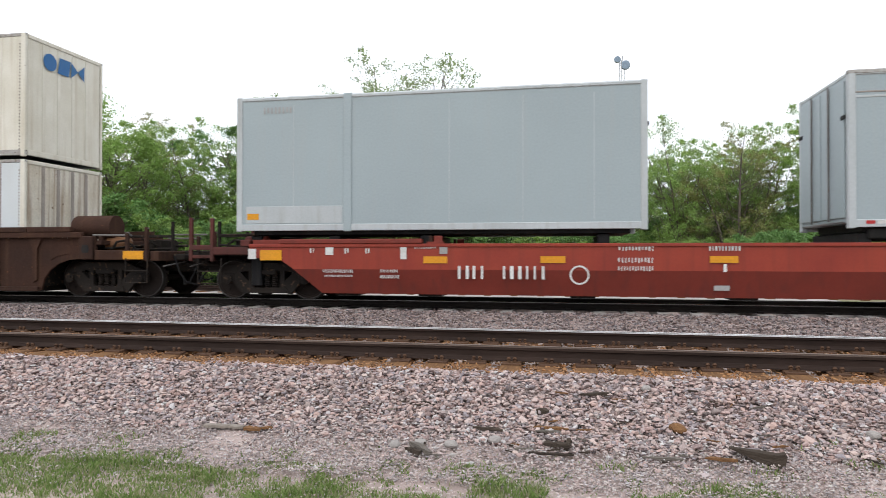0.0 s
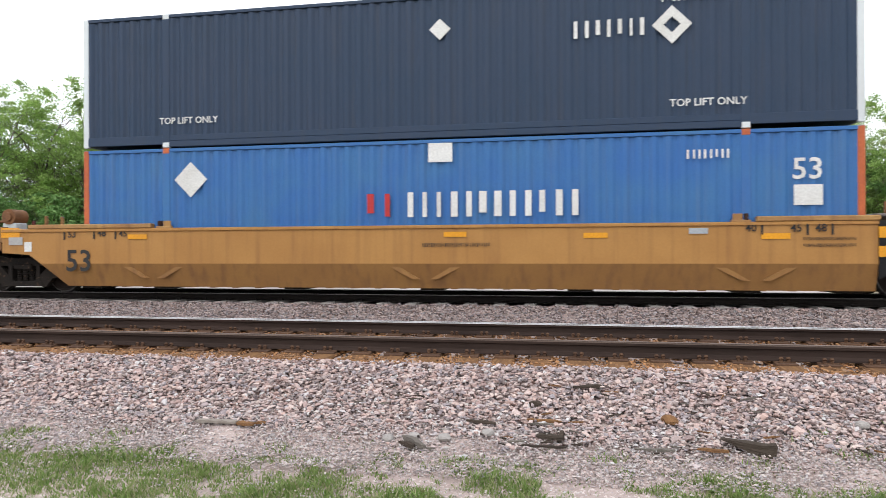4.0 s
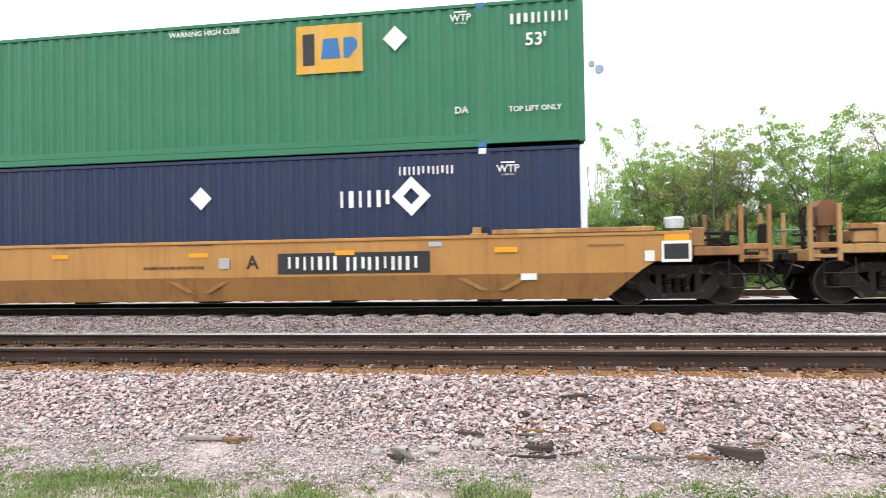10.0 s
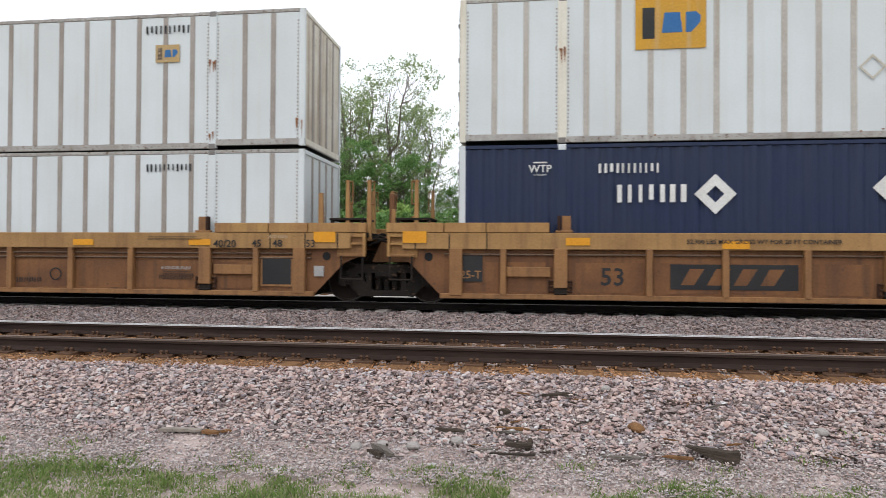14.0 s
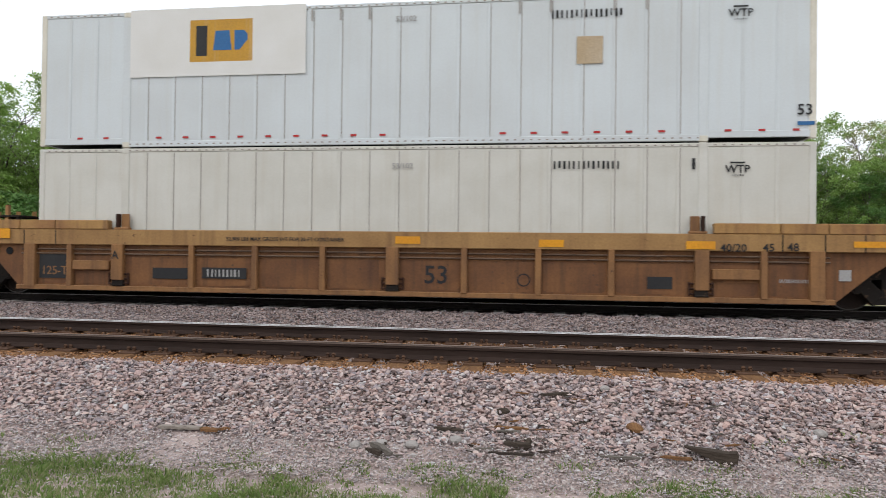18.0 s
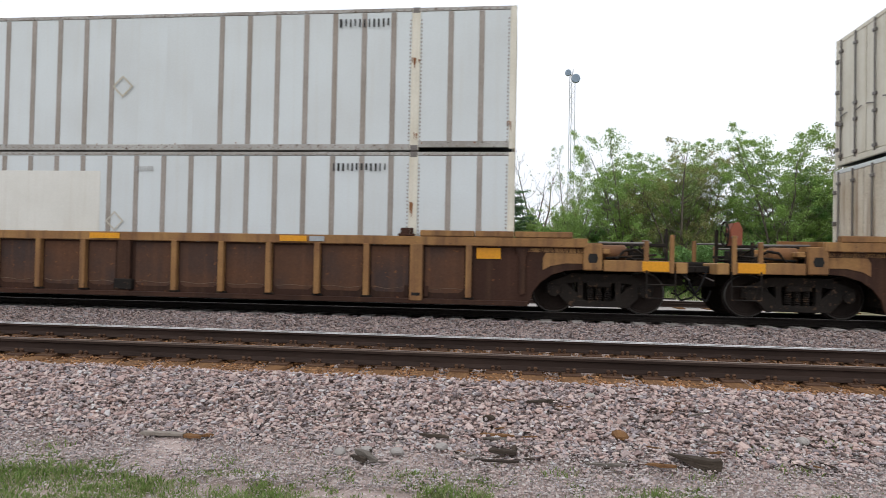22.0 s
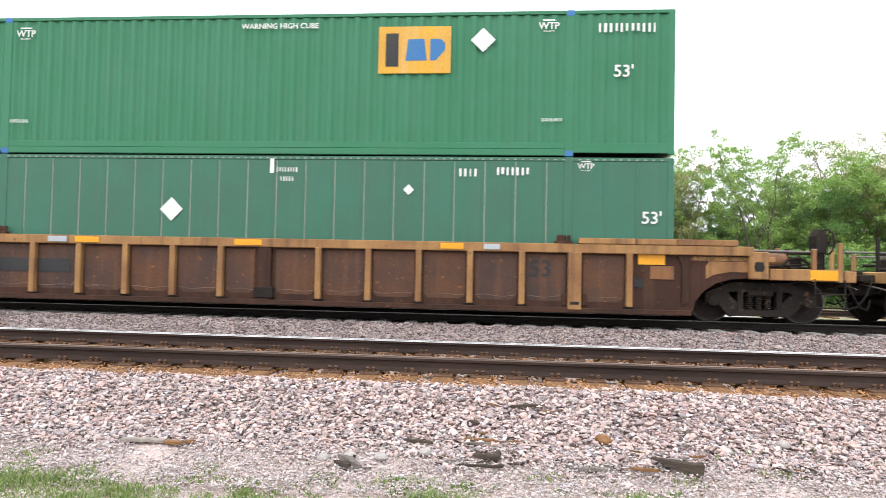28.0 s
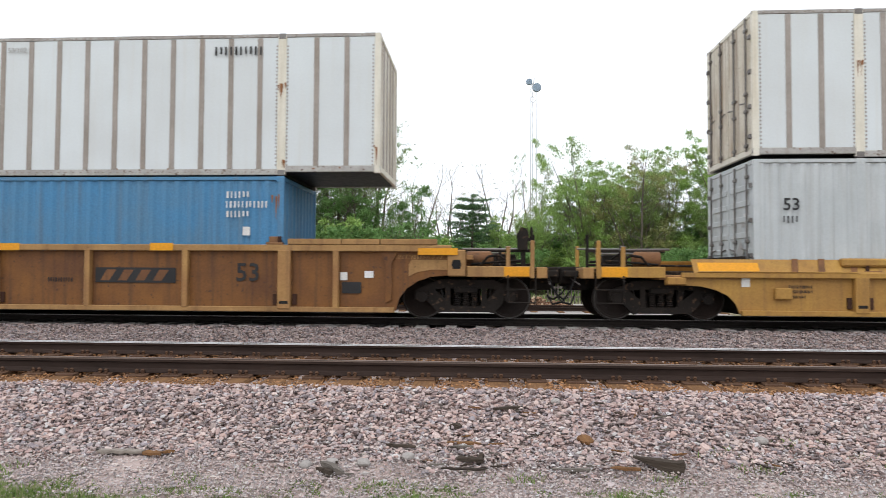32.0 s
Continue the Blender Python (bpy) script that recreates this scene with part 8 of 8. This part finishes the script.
markings(car_2, [
    ("53", -8.01, 0.72, 0.68, M_MARKK), ("#", -9.77, 1.43, 0.49, 0.219, M_SAFETY), ("#", -9.31, 1.06, 0.19, 0.218, M_MARKW), ("53", -8.18, 1.38, 0.21, M_MARKK),
    ("48", -7.43, 1.40, 0.21, M_MARKK), ("45", -6.90, 1.39, 0.20, M_MARKK), ("#", -6.55, 1.27, 0.46, 0.104, M_SAFETY), ("#", -9.63, 1.19, 0.36, 0.175, M_FADED),
    ("#", 3.28, 1.23, 0.46, 0.099, M_SAFETY), ("#", 5.17, 1.35, 0.34, 0.109, M_OLDBLUE), ("#", 6.53, 1.19, 0.50, 0.107, M_SAFETY), ("=", 7.45, 1.14, 0.90, 0.059, M_MARKK),
    ("=", 7.45, 1.02, 0.90, 0.059, M_MARKK), ("=", 0.55, 1.06, 1.39, 0.077, M_MARKK), ("#", 0.53, 1.27, 0.46, 0.102, M_SAFETY), ("40", 6.10, 1.39, 0.20, M_MARKK)])
markings(car_2, [
    ("45", 6.88, 1.38, 0.20, M_MARKK), ("48", 7.30, 1.38, 0.20, M_MARKK)], 0.0136)
markings(car_3, [
    ("53", -7.66, 0.59, 0.64, M_MARKK), ("53", -8.17, 1.31, 0.22, M_MARKK), ("48", -7.50, 1.35, 0.20, M_MARKK), ("45", -7.09, 1.34, 0.20, M_MARKK),
    ("#", -6.56, 1.16, 0.42, 0.087, M_SAFETY), ("#", -5.14, 1.30, 0.28, 0.096, M_OLDBLUE), ("=", -7.70, 1.04, 0.48, 0.044, M_MARKK),
    ("=", -7.75, 0.93, 0.54, 0.044, M_MARKK), ("#", -3.27, 1.14, 0.42, 0.083, M_SAFETY), ("C", -1.30, 1.00, 0.44, M_MARKK), ("=", -2.59, 0.99, 1.38, 0.075, M_MARKK),
    ("=", -2.53, 0.88, 1.16, 0.050, M_MARKK), ("#", 5.10, 1.27, 0.27, 0.102, M_OLDBLUE), ("#", -3.29, 1.21, 0.45, 0.088, M_SAFETY),
    ("#", 0.05, 1.17, 0.57, 0.085, M_SAFETY), ("#", 3.19, 1.15, 0.36, 0.081, M_SAFETY)])
markings(car_3, [
    ("#", 6.46, 1.16, 0.51, 0.100, M_SAFETY), ("=", 7.43, 1.11, 0.97, 0.044, M_MARKK), ("=", 7.37, 1.00, 0.86, 0.044, M_MARKK), ("40", 6.02, 1.29, 0.20, M_MARKK),
    ("45", 6.80, 1.32, 0.19, M_MARKK), ("48", 7.29, 1.32, 0.18, M_MARKK), ("53", 8.04, 1.32, 0.21, M_MARKK)], 0.0136)
markings(car_4, [
    ("53", -7.67, 0.65, 0.71, M_MARKK), ("A", 1.14, 0.98, 0.40, M_MARKK), ("#", 3.32, 0.95, 3.23, 0.429, M_MARKK), ("=", 2.49, 0.95, 1.16, 0.282, M_MARKW),
    ("=", 3.96, 0.93, 1.58, 0.276, M_MARKW), ("=", -0.65, 0.90, 1.42, 0.068, M_MARKK), ("#", -3.37, 1.18, 0.41, 0.093, M_SAFETY),
    ("#", -0.08, 1.16, 0.44, 0.090, M_SAFETY), ("#", 3.16, 1.16, 0.41, 0.097, M_SAFETY), ("#", -5.22, 1.32, 0.30, 0.107, M_OLDBLUE),
    ("#", 5.05, 1.35, 0.27, 0.094, M_OLDBLUE), ("53", -8.16, 1.35, 0.22, M_MARKK), ("45", -6.96, 1.36, 0.20, M_MARKK), ("48", -7.40, 1.37, 0.20, M_MARKK),
    ("#", -6.62, 1.22, 0.39, 0.097, M_SAFETY), ("=", -3.14, 1.44, 0.60, 0.070, M_MARKK)])
markings(car_4, [
    ("=", -0.14, 1.44, 0.78, 0.056, M_MARKK), ("#", 0.51, 0.98, 0.24, 0.222, M_FADED), ("#", 9.71, 1.37, 0.45, 0.248, M_SAFETY), ("#", 9.70, 1.07, 0.54, 0.405, M_MARKW),
    ("#", 9.70, 1.07, 0.45, 0.292, M_MARKK), ("#", 9.21, 0.99, 0.18, 0.204, M_MARKW), ("#", 6.91, 0.62, 0.31, 0.128, M_MARKW), ("#", 6.47, 1.16, 0.46, 0.105, M_SAFETY),
    ("=", 8.40, 1.21, 0.69, 0.046, M_MARKK)], 0.0136)
markings(car_5, [
    ("#", -8.94, 1.30, 0.48, 0.181, M_SAFETY), ("53", -8.43, 1.23, 0.17, M_MARKK), ("48", -7.63, 1.22, 0.17, M_MARKK), ("45", -7.20, 1.21, 0.16, M_MARKK),
    ("40/20", -6.51, 1.20, 0.16, M_MARKK), ("B", -6.13, 0.86, 0.23, M_MARKK), ("53", 0.83, 0.57, 0.49, M_MARKK), ("#", -3.56, 0.47, 1.23, 0.294, M_MARKK),
    ("=", -3.56, 0.47, 1.07, 0.184, M_FADED), ("#", -4.93, 0.49, 1.15, 0.323, M_MARKK), ("#", -2.69, 1.17, 0.47, 0.134, M_SAFETY),
    ("#", 0.19, 1.17, 0.47, 0.130, M_SAFETY), ("#", 3.24, 1.19, 0.47, 0.126, M_SAFETY), ("#", 5.90, 1.25, 0.49, 0.134, M_SAFETY), ("#", 8.61, 1.36, 0.46, 0.217, M_SAFETY),
    ("40/20", 6.46, 1.21, 0.22, M_MARKK)])
markings(car_5, [
    ("45", 7.16, 1.22, 0.21, M_MARKK), ("48", 7.61, 1.22, 0.21, M_MARKK), ("52,900 LBS MAX GROSS WT FOR 20 FT CONTAINER", -2.37, 1.29, 0.12, M_MARKK),
    ("=", 5.33, 0.70, 0.67, 0.067, M_FADED), ("=", 5.33, 0.52, 0.78, 0.067, M_MARKK), ("#", 7.56, 0.65, 0.70, 0.63, M_OCHREPOST), ("#", 7.56, 0.65, 0.62, 0.55, M_MARKK), ("53", 8.32, 1.22, 0.21, M_MARKK), ("=", 7.62, 1.36, 0.42, 0.06, M_TAN), ("=", 5.33, 0.62, 0.6, 0.03, M_MARKK), ("=", 5.38, 0.57, 0.7, 0.03, M_MARKK), ("=", 5.36, 0.47, 0.66, 0.03, M_MARKK), ("=", -0.95, 0.42, 0.9, 0.09, M_MARKK), ("=", -0.95, 0.82, 0.7, 0.03, M_MARKK), ("=", -0.95, 0.76, 0.7, 0.03, M_MARKK), ("=", 5.3, 1.36, 1.1, 0.03, M_MARKK), ("=", 5.35, 1.31, 1.2, 0.03, M_MARKK), ("#", 6.67, 0.70, 0.78, 0.266, M_PANEL),
    ("o", 2.53, 0.55, 0.14, M_MARKK), ("#", 8.47, 0.66, 0.21, 0.217, M_FADED), ("=", 1.90, 0.42, 0.62, 0.105, M_MARKK)], 0.0136)
markings(car_6, [
    ("53", -5.00, 0.58, 0.48, M_MARKK), ("#", -2.76, 0.61, 2.32, 0.482, M_MARKK), ("<>", -2.76, 0.61, 1.93, 0.313, M_PANEL), ("#", -5.67, 1.23, 0.46, 0.149, M_SAFETY),
    ("#", -2.75, 1.17, 0.49, 0.145, M_SAFETY), ("#", 0.31, 1.19, 0.56, 0.164, M_SAFETY), ("#", 3.24, 1.18, 0.48, 0.137, M_SAFETY),
    ("#", 5.96, 1.20, 0.48, 0.155, M_SAFETY), ("#", 8.68, 1.34, 0.50, 0.194, M_SAFETY), ("52,900 LBS MAX GROSS WT FOR 20 FT CONTAINER", -2.26, 1.28, 0.12, M_MARKK),
    ("#", 7.78, 0.6, 0.66, 0.62, M_OCHREPOST), ("#", 7.78, 0.6, 0.58, 0.55, M_MARKK), ("53", 8.32, 1.22, 0.21, M_MARKK), ("=", 7.62, 1.36, 0.42, 0.06, M_TAN), ("=", 8.52, 0.7, 0.2, 0.06, M_MARKW), ("=", 8.52, 0.62, 0.2, 0.06, M_MARKW), ("=", 8.52, 0.54, 0.2, 0.05, M_MARKW), ("=", 3.9, 1.37, 0.9, 0.03, M_MARKK), ("=", 5.36, 0.62, 0.6, 0.03, M_MARKK), ("=", 5.38, 0.56, 0.7, 0.03, M_MARKK), ("=", 5.36, 0.5, 0.66, 0.03, M_MARKK), ("#", 6.81, 0.69, 0.77, 0.264, M_PANEL), ("=", 5.36, 0.72, 0.64, 0.056, M_FADED), ("45", 7.23, 1.24, 0.21, M_MARKK),
    ("48", 7.59, 1.24, 0.21, M_MARKK), ("#", -7.82, 0.75, 0.58, 0.543, M_MARKK)])
markings(car_6, [
    ("125-T", -7.82, 0.61, 0.22, M_OCHREPOST), ("#", -8.89, 1.36, 0.48, 0.233, M_SAFETY)], 0.0136)
markings(car_7, [
    ("53", 0.89, 0.57, 0.51, M_MARKK), ("#", 0.32, 1.23, 0.51, 0.148, M_SAFETY), ("#", 3.17, 1.19, 0.48, 0.144, M_SAFETY), ("#", 5.97, 1.18, 0.53, 0.152, M_SAFETY),
    ("#", 9.07, 1.27, 0.79, 0.113, M_SAFETY), ("#", 5.24, 0.50, 0.47, 0.235, M_MARKK), ("#", 6.78, 0.65, 0.86, 0.255, M_PANEL), ("=", 7.76, 0.57, 0.70, 0.069, M_FADED),
    ("#", 8.57, 0.69, 0.21, 0.205, M_FADED), ("40/20", 6.56, 1.18, 0.21, M_MARKK), ("45", 7.19, 1.19, 0.21, M_MARKK), ("48", 7.62, 1.20, 0.21, M_MARKK),
    ("o", 2.64, 0.51, 0.13, M_MARKK), ("#", -7.54, 0.66, 0.68, 0.545, M_MARKK), ("125-T", -7.52, 0.55, 0.26, M_OCHREPOST), ("A", -6.02, 0.90, 0.24, M_MARKK)])
markings(car_7, [
    ("52,900 LBS MAX GROSS WT FOR 20 FT CONTAINER", -2.26, 1.27, 0.11, M_MARKK), ("#", -8.76, 1.35, 0.49, 0.211, M_SAFETY), ("#", -3.61, 0.55, 0.99, 0.230, M_MARKK),
    ("=", -3.61, 0.55, 0.77, 0.150, M_FADED), ("#", -4.80, 0.53, 0.84, 0.233, M_MARKK)], 0.0136)
markings(car_8, [
    ("#", -7.84, 1.14, 0.48, 0.205, M_SAFETY), ("#", -3.78, 1.46, 0.51, 0.142, M_SAFETY), ("#", -0.56, 1.50, 0.43, 0.137, M_SAFETY),
    ("#", -4.55, 1.45, 0.28, 0.099, M_OLDBLUE), ("#", -5.74, 0.35, 0.37, 0.250, M_RUSTYEL), ("20", -6.15, 1.17, 0.19, M_MARKK), ("40", -6.15, 0.97, 0.19, M_MARKK),
    ("=", -5.60, 0.86, 0.66, 0.156, M_DARKTAN), ("#", -3.76, 1.47, 0.77, 0.145, M_SAFETY), ("#", -0.52, 1.45, 0.68, 0.141, M_SAFETY),
    ("#", 3.60, 1.45, 0.57, 0.136, M_SAFETY), ("#", 7.59, 1.17, 0.48, 0.218, M_SAFETY), ("#", 4.10, 1.43, 0.31, 0.101, M_OLDBLUE)])
markings(car_9, [
    ("#", -7.78, 1.19, 0.49, 0.224, M_SAFETY), ("#", -3.64, 1.48, 0.48, 0.152, M_SAFETY), ("20", -6.15, 1.25, 0.18, M_MARKK), ("40", -6.15, 1.05, 0.18, M_MARKK),
    ("#", -6.74, 1.01, 0.74, 0.178, M_PANEL), ("o", -5.72, 0.86, 0.17, M_TRUCK), ("o", -5.4, 0.74, 0.12, M_TRUCK), ("<<", -4.5, 0.78, 0.2, M_TRUCK), ("o", -3.3, 0.86, 0.15, M_TRUCK), ("#", 7.61, 1.13, 0.49, 0.252, M_SAFETY),
    ("#", 3.42, 1.47, 0.76, 0.142, M_SAFETY), ("#", 4.13, 1.45, 0.27, 0.106, M_OLDBLUE)])
markings(car_10, [
    ("#", -7.67, 1.14, 0.54, 0.216, M_SAFETY), ("#", -3.91, 1.44, 0.53, 0.164, M_SAFETY), ("#", -0.44, 1.44, 0.58, 0.172, M_SAFETY),
    ("#", 3.74, 1.46, 0.46, 0.156, M_SAFETY), ("#", 7.63, 1.22, 0.51, 0.216, M_SAFETY), ("#", 7.83, 0.96, 0.45, 0.258, M_PANEL), ("#", 7.38, 0.75, 0.17, 0.173, M_MARKK),
    ("#", -5.12, 0.85, 1.60, 0.283, M_MARKK), ("53", 5.49, 0.98, 0.46, M_MARKK),
    ("#", -4.56, 1.41, 0.42, 0.118, M_OLDBLUE), ("#", 4.53, 1.46, 0.32, 0.110, M_OLDBLUE)])
markings(car_11, [
    ("#", -3.63, 1.43, 0.51, 0.138, M_SAFETY), ("#", -0.42, 1.42, 0.54, 0.147, M_SAFETY), ("#", 0.34, 1.43, 0.54, 0.146, M_SAFETY),
    ("#", 3.62, 1.44, 0.48, 0.155, M_SAFETY), ("#", -5.03, 0.91, 1.56, 0.277, M_MARKK), ("<>", -5.03, 0.91, 1.18, 0.162, M_PANEL), ("#", 3.03, 0.86, 1.70, 0.310, M_MARKK),
    ("<>", 3.03, 0.86, 1.48, 0.222, M_PANEL), ("53", 5.38, 0.91, 0.52, M_MARKK), ("#", -3.10, 0.95, 0.30, 0.297, M_MARKK), ("#", -7.90, 0.94, 0.17, 0.211, M_MARKW),
    ("=", 1.44, 0.76, 0.55, 0.089, M_MARKK), ("#", 9.25, 1.36, 0.79, 0.136, M_SAFETY), ("#", 7.51, 0.63, 0.39, 0.228, M_MARKK), ("#", 7.35, 0.86, 0.14, 0.160, M_MARKW),
    ("#", 7.86, 0.90, 0.18, 0.137, M_MARKW)])
markings(car_12, [
    ("#", -8.29, 0.79, 0.16, 0.187, M_MARKW), ("=", -7.25, 0.70, 0.45, 0.066, M_MARKK),
    ("=", -7.25, 0.61, 0.45, 0.055, M_MARKK), ("=", -7.29, 0.51, 0.28, 0.055, M_MARKK)])


for k in range(-12, 13):
    x = k * 0.617 + 0.3
    if abs(abs(x) - 6.02) > 0.2 and not 0.2 < x < 1.9:
        mark(box_7u, "reflector", plate(0.13, 0.042), M_REDTAPE, x, FACE - 0.003, 0.21)
for k in (-3, -2, -1, 4, 5, 7, 8):
    mark(box_7u, "seam_cap", plate(0.045, 0.26), M_TOPRAIL, k * 0.617, FACE - 0.012, 2.74)
# grey strips that draw the shade beside each raised seam
for b in (box_7u, box_7l, box_10l):
    for k in range(-9, 10):
        mark(b, "seam_shadow_gap", Shape().box(-0.007, 0.007, -0.002, 0.004, 0.15, 2.85), M_RIBGREY, k * 0.617 + 0.04, FACE + 0.014, 0)


# ---- a bird that flies up from the verge ----
M_FEATHER = surf("dark_grey_feather", (0.05, 0.045, 0.045), (0.10, 0.09, 0.085), 0.7, bump=0.1)
bird = thing("bird", "small dark grey bird in flight over the gravel", "bird")
bm = bmesh.new()
bmesh.ops.create_uvsphere(bm, u_segments=12, v_segments=8, radius=0.05)
for q in bm.verts:
    k = 1 - 0.45 * max(0.0, q.co.x / 0.05)
    q.co = Vector((q.co.x * 1.9, q.co.y * k, q.co.z * k * 0.85))
me = bpy.data.meshes.new("body")
bm.to_mesh(me)
bm.free()
me.materials.append(M_FEATHER)
part("body", me, None, bird)
part("head", Shape().lathe([(-0.03, 0.006), (-0.02, 0.022), (0.0, 0.03), (0.02, 0.022), (0.03, 0.006)], -0.105, 0.02, 10), M_FEATHER, bird)
part("beak", Shape().tube((-0.13, 0, 0.02), (-0.16, 0, 0.014), 0.008, 6, 0.002), M_FEATHER, bird)
part("tail", Shape().prism([(0.08, 0.0), (0.19, -0.005), (0.19, 0.005), (0.08, 0.012)], -0.03, 0.03), M_FEATHER, bird)
wings = []
for d in (-1, 1):
    w = Shape().add([(-0.05, 0, 0), (0.06, 0, 0), (0.07, d * 0.1, 0.01), (0.04, d * 0.2, 0.0), (-0.01, d * 0.19, 0.0), (-0.05, d * 0.1, 0.012),
                     (-0.05, 0, -0.008), (0.06, 0, -0.006), (0.07, d * 0.1, 0.004), (0.04, d * 0.2, -0.003), (-0.01, d * 0.19, -0.005), (-0.05, d * 0.1, 0.002)],
                    [(0, 1, 2, 5), (5, 2, 3, 4), (11, 8, 7, 6), (10, 9, 8, 11), (0, 6, 7, 1), (1, 7, 8, 2), (2, 8, 9, 3), (3, 9, 10, 4), (4, 10, 11, 5), (5, 11, 6, 0)])
    wings.append(at(part("wing", w, M_FEATHER, bird), 0, d * 0.03, 0.015))
BIRD = [(0, -0.5, 3.0, -0.56), (16.2, -0.5, 3.0, -0.56), (16.4, -0.52, 4.4, -0.55), (16.5, -0.45, 4.9, -0.5), (16.6, 0.1, 7.5, 0.45), (16.7, 3.2, 9.5, 2.1), (16.8, 7.0, 10.5, 3.6), (17.5, 24, 12.4, 9), (20, 60, 6, 9), (23, 80, -30, -0.5), (32, 80, -30, -0.5)]


# ---- what moves ----
ROLLED = [(0, 0.0), (2.5, 18.16), (4.5, 32.69), (7, 50.85), (9.1, 66.10), (9.2, 66.60), (11, 79.66), (13.5, 97.78), (15.5, 112.27), (18, 130.35), (20, 144.81), (22.5, 162.86), (25.5, 184.51), (27.5, 198.94), (30, 216.97), (32, 231.40)]     # the film lingers for a moment at 9.1


def rolled(t):
    """How far the train has come at t seconds."""
    i = max(0, min(len(ROLLED) - 2, sum(t >= k for k, _ in ROLLED) - 1))
    (t0, p0), (t1, p1) = ROLLED[i], ROLLED[i + 1]
    return p0 + (p1 - p0) * (t - t0) / (t1 - t0)


def motions():
    stops = sorted(list(range(33)) + [8.9, 9.1, 9.2, 9.3])
    for ob, s, z in RIDERS:
        walk(ob, [(t, pose(s - rolled(t), TRACK_Y, z)) for t in stops])
    walk(bird, [(t, pose(x, y, z, 0, 0, 150 if 16.3 < t < 22 else 100)) for t, x, y, z in BIRD])
    beat = [0, 16.3] + [16.4 + k * 0.0667 for k in range(40)] + [20, 32]
    for d, w in zip((-1, 1), wings):
        walk(w, [(t, pose(0, d * 0.03, 0.015, d * (38 if i % 2 else -30) if 16.35 < t < 19.5 else 0)) for i, t in enumerate(beat)])
    steps = [k / 15 for k in range(481)]
    turns = [-math.degrees(rolled(t) / R_WHEEL) for t in steps]
    for ax, x in WHEELS:
        walk(ax, [(t, pose(x, 0, R_WHEEL, 0, a, 0)) for t, a in zip(steps, turns)])


motions()
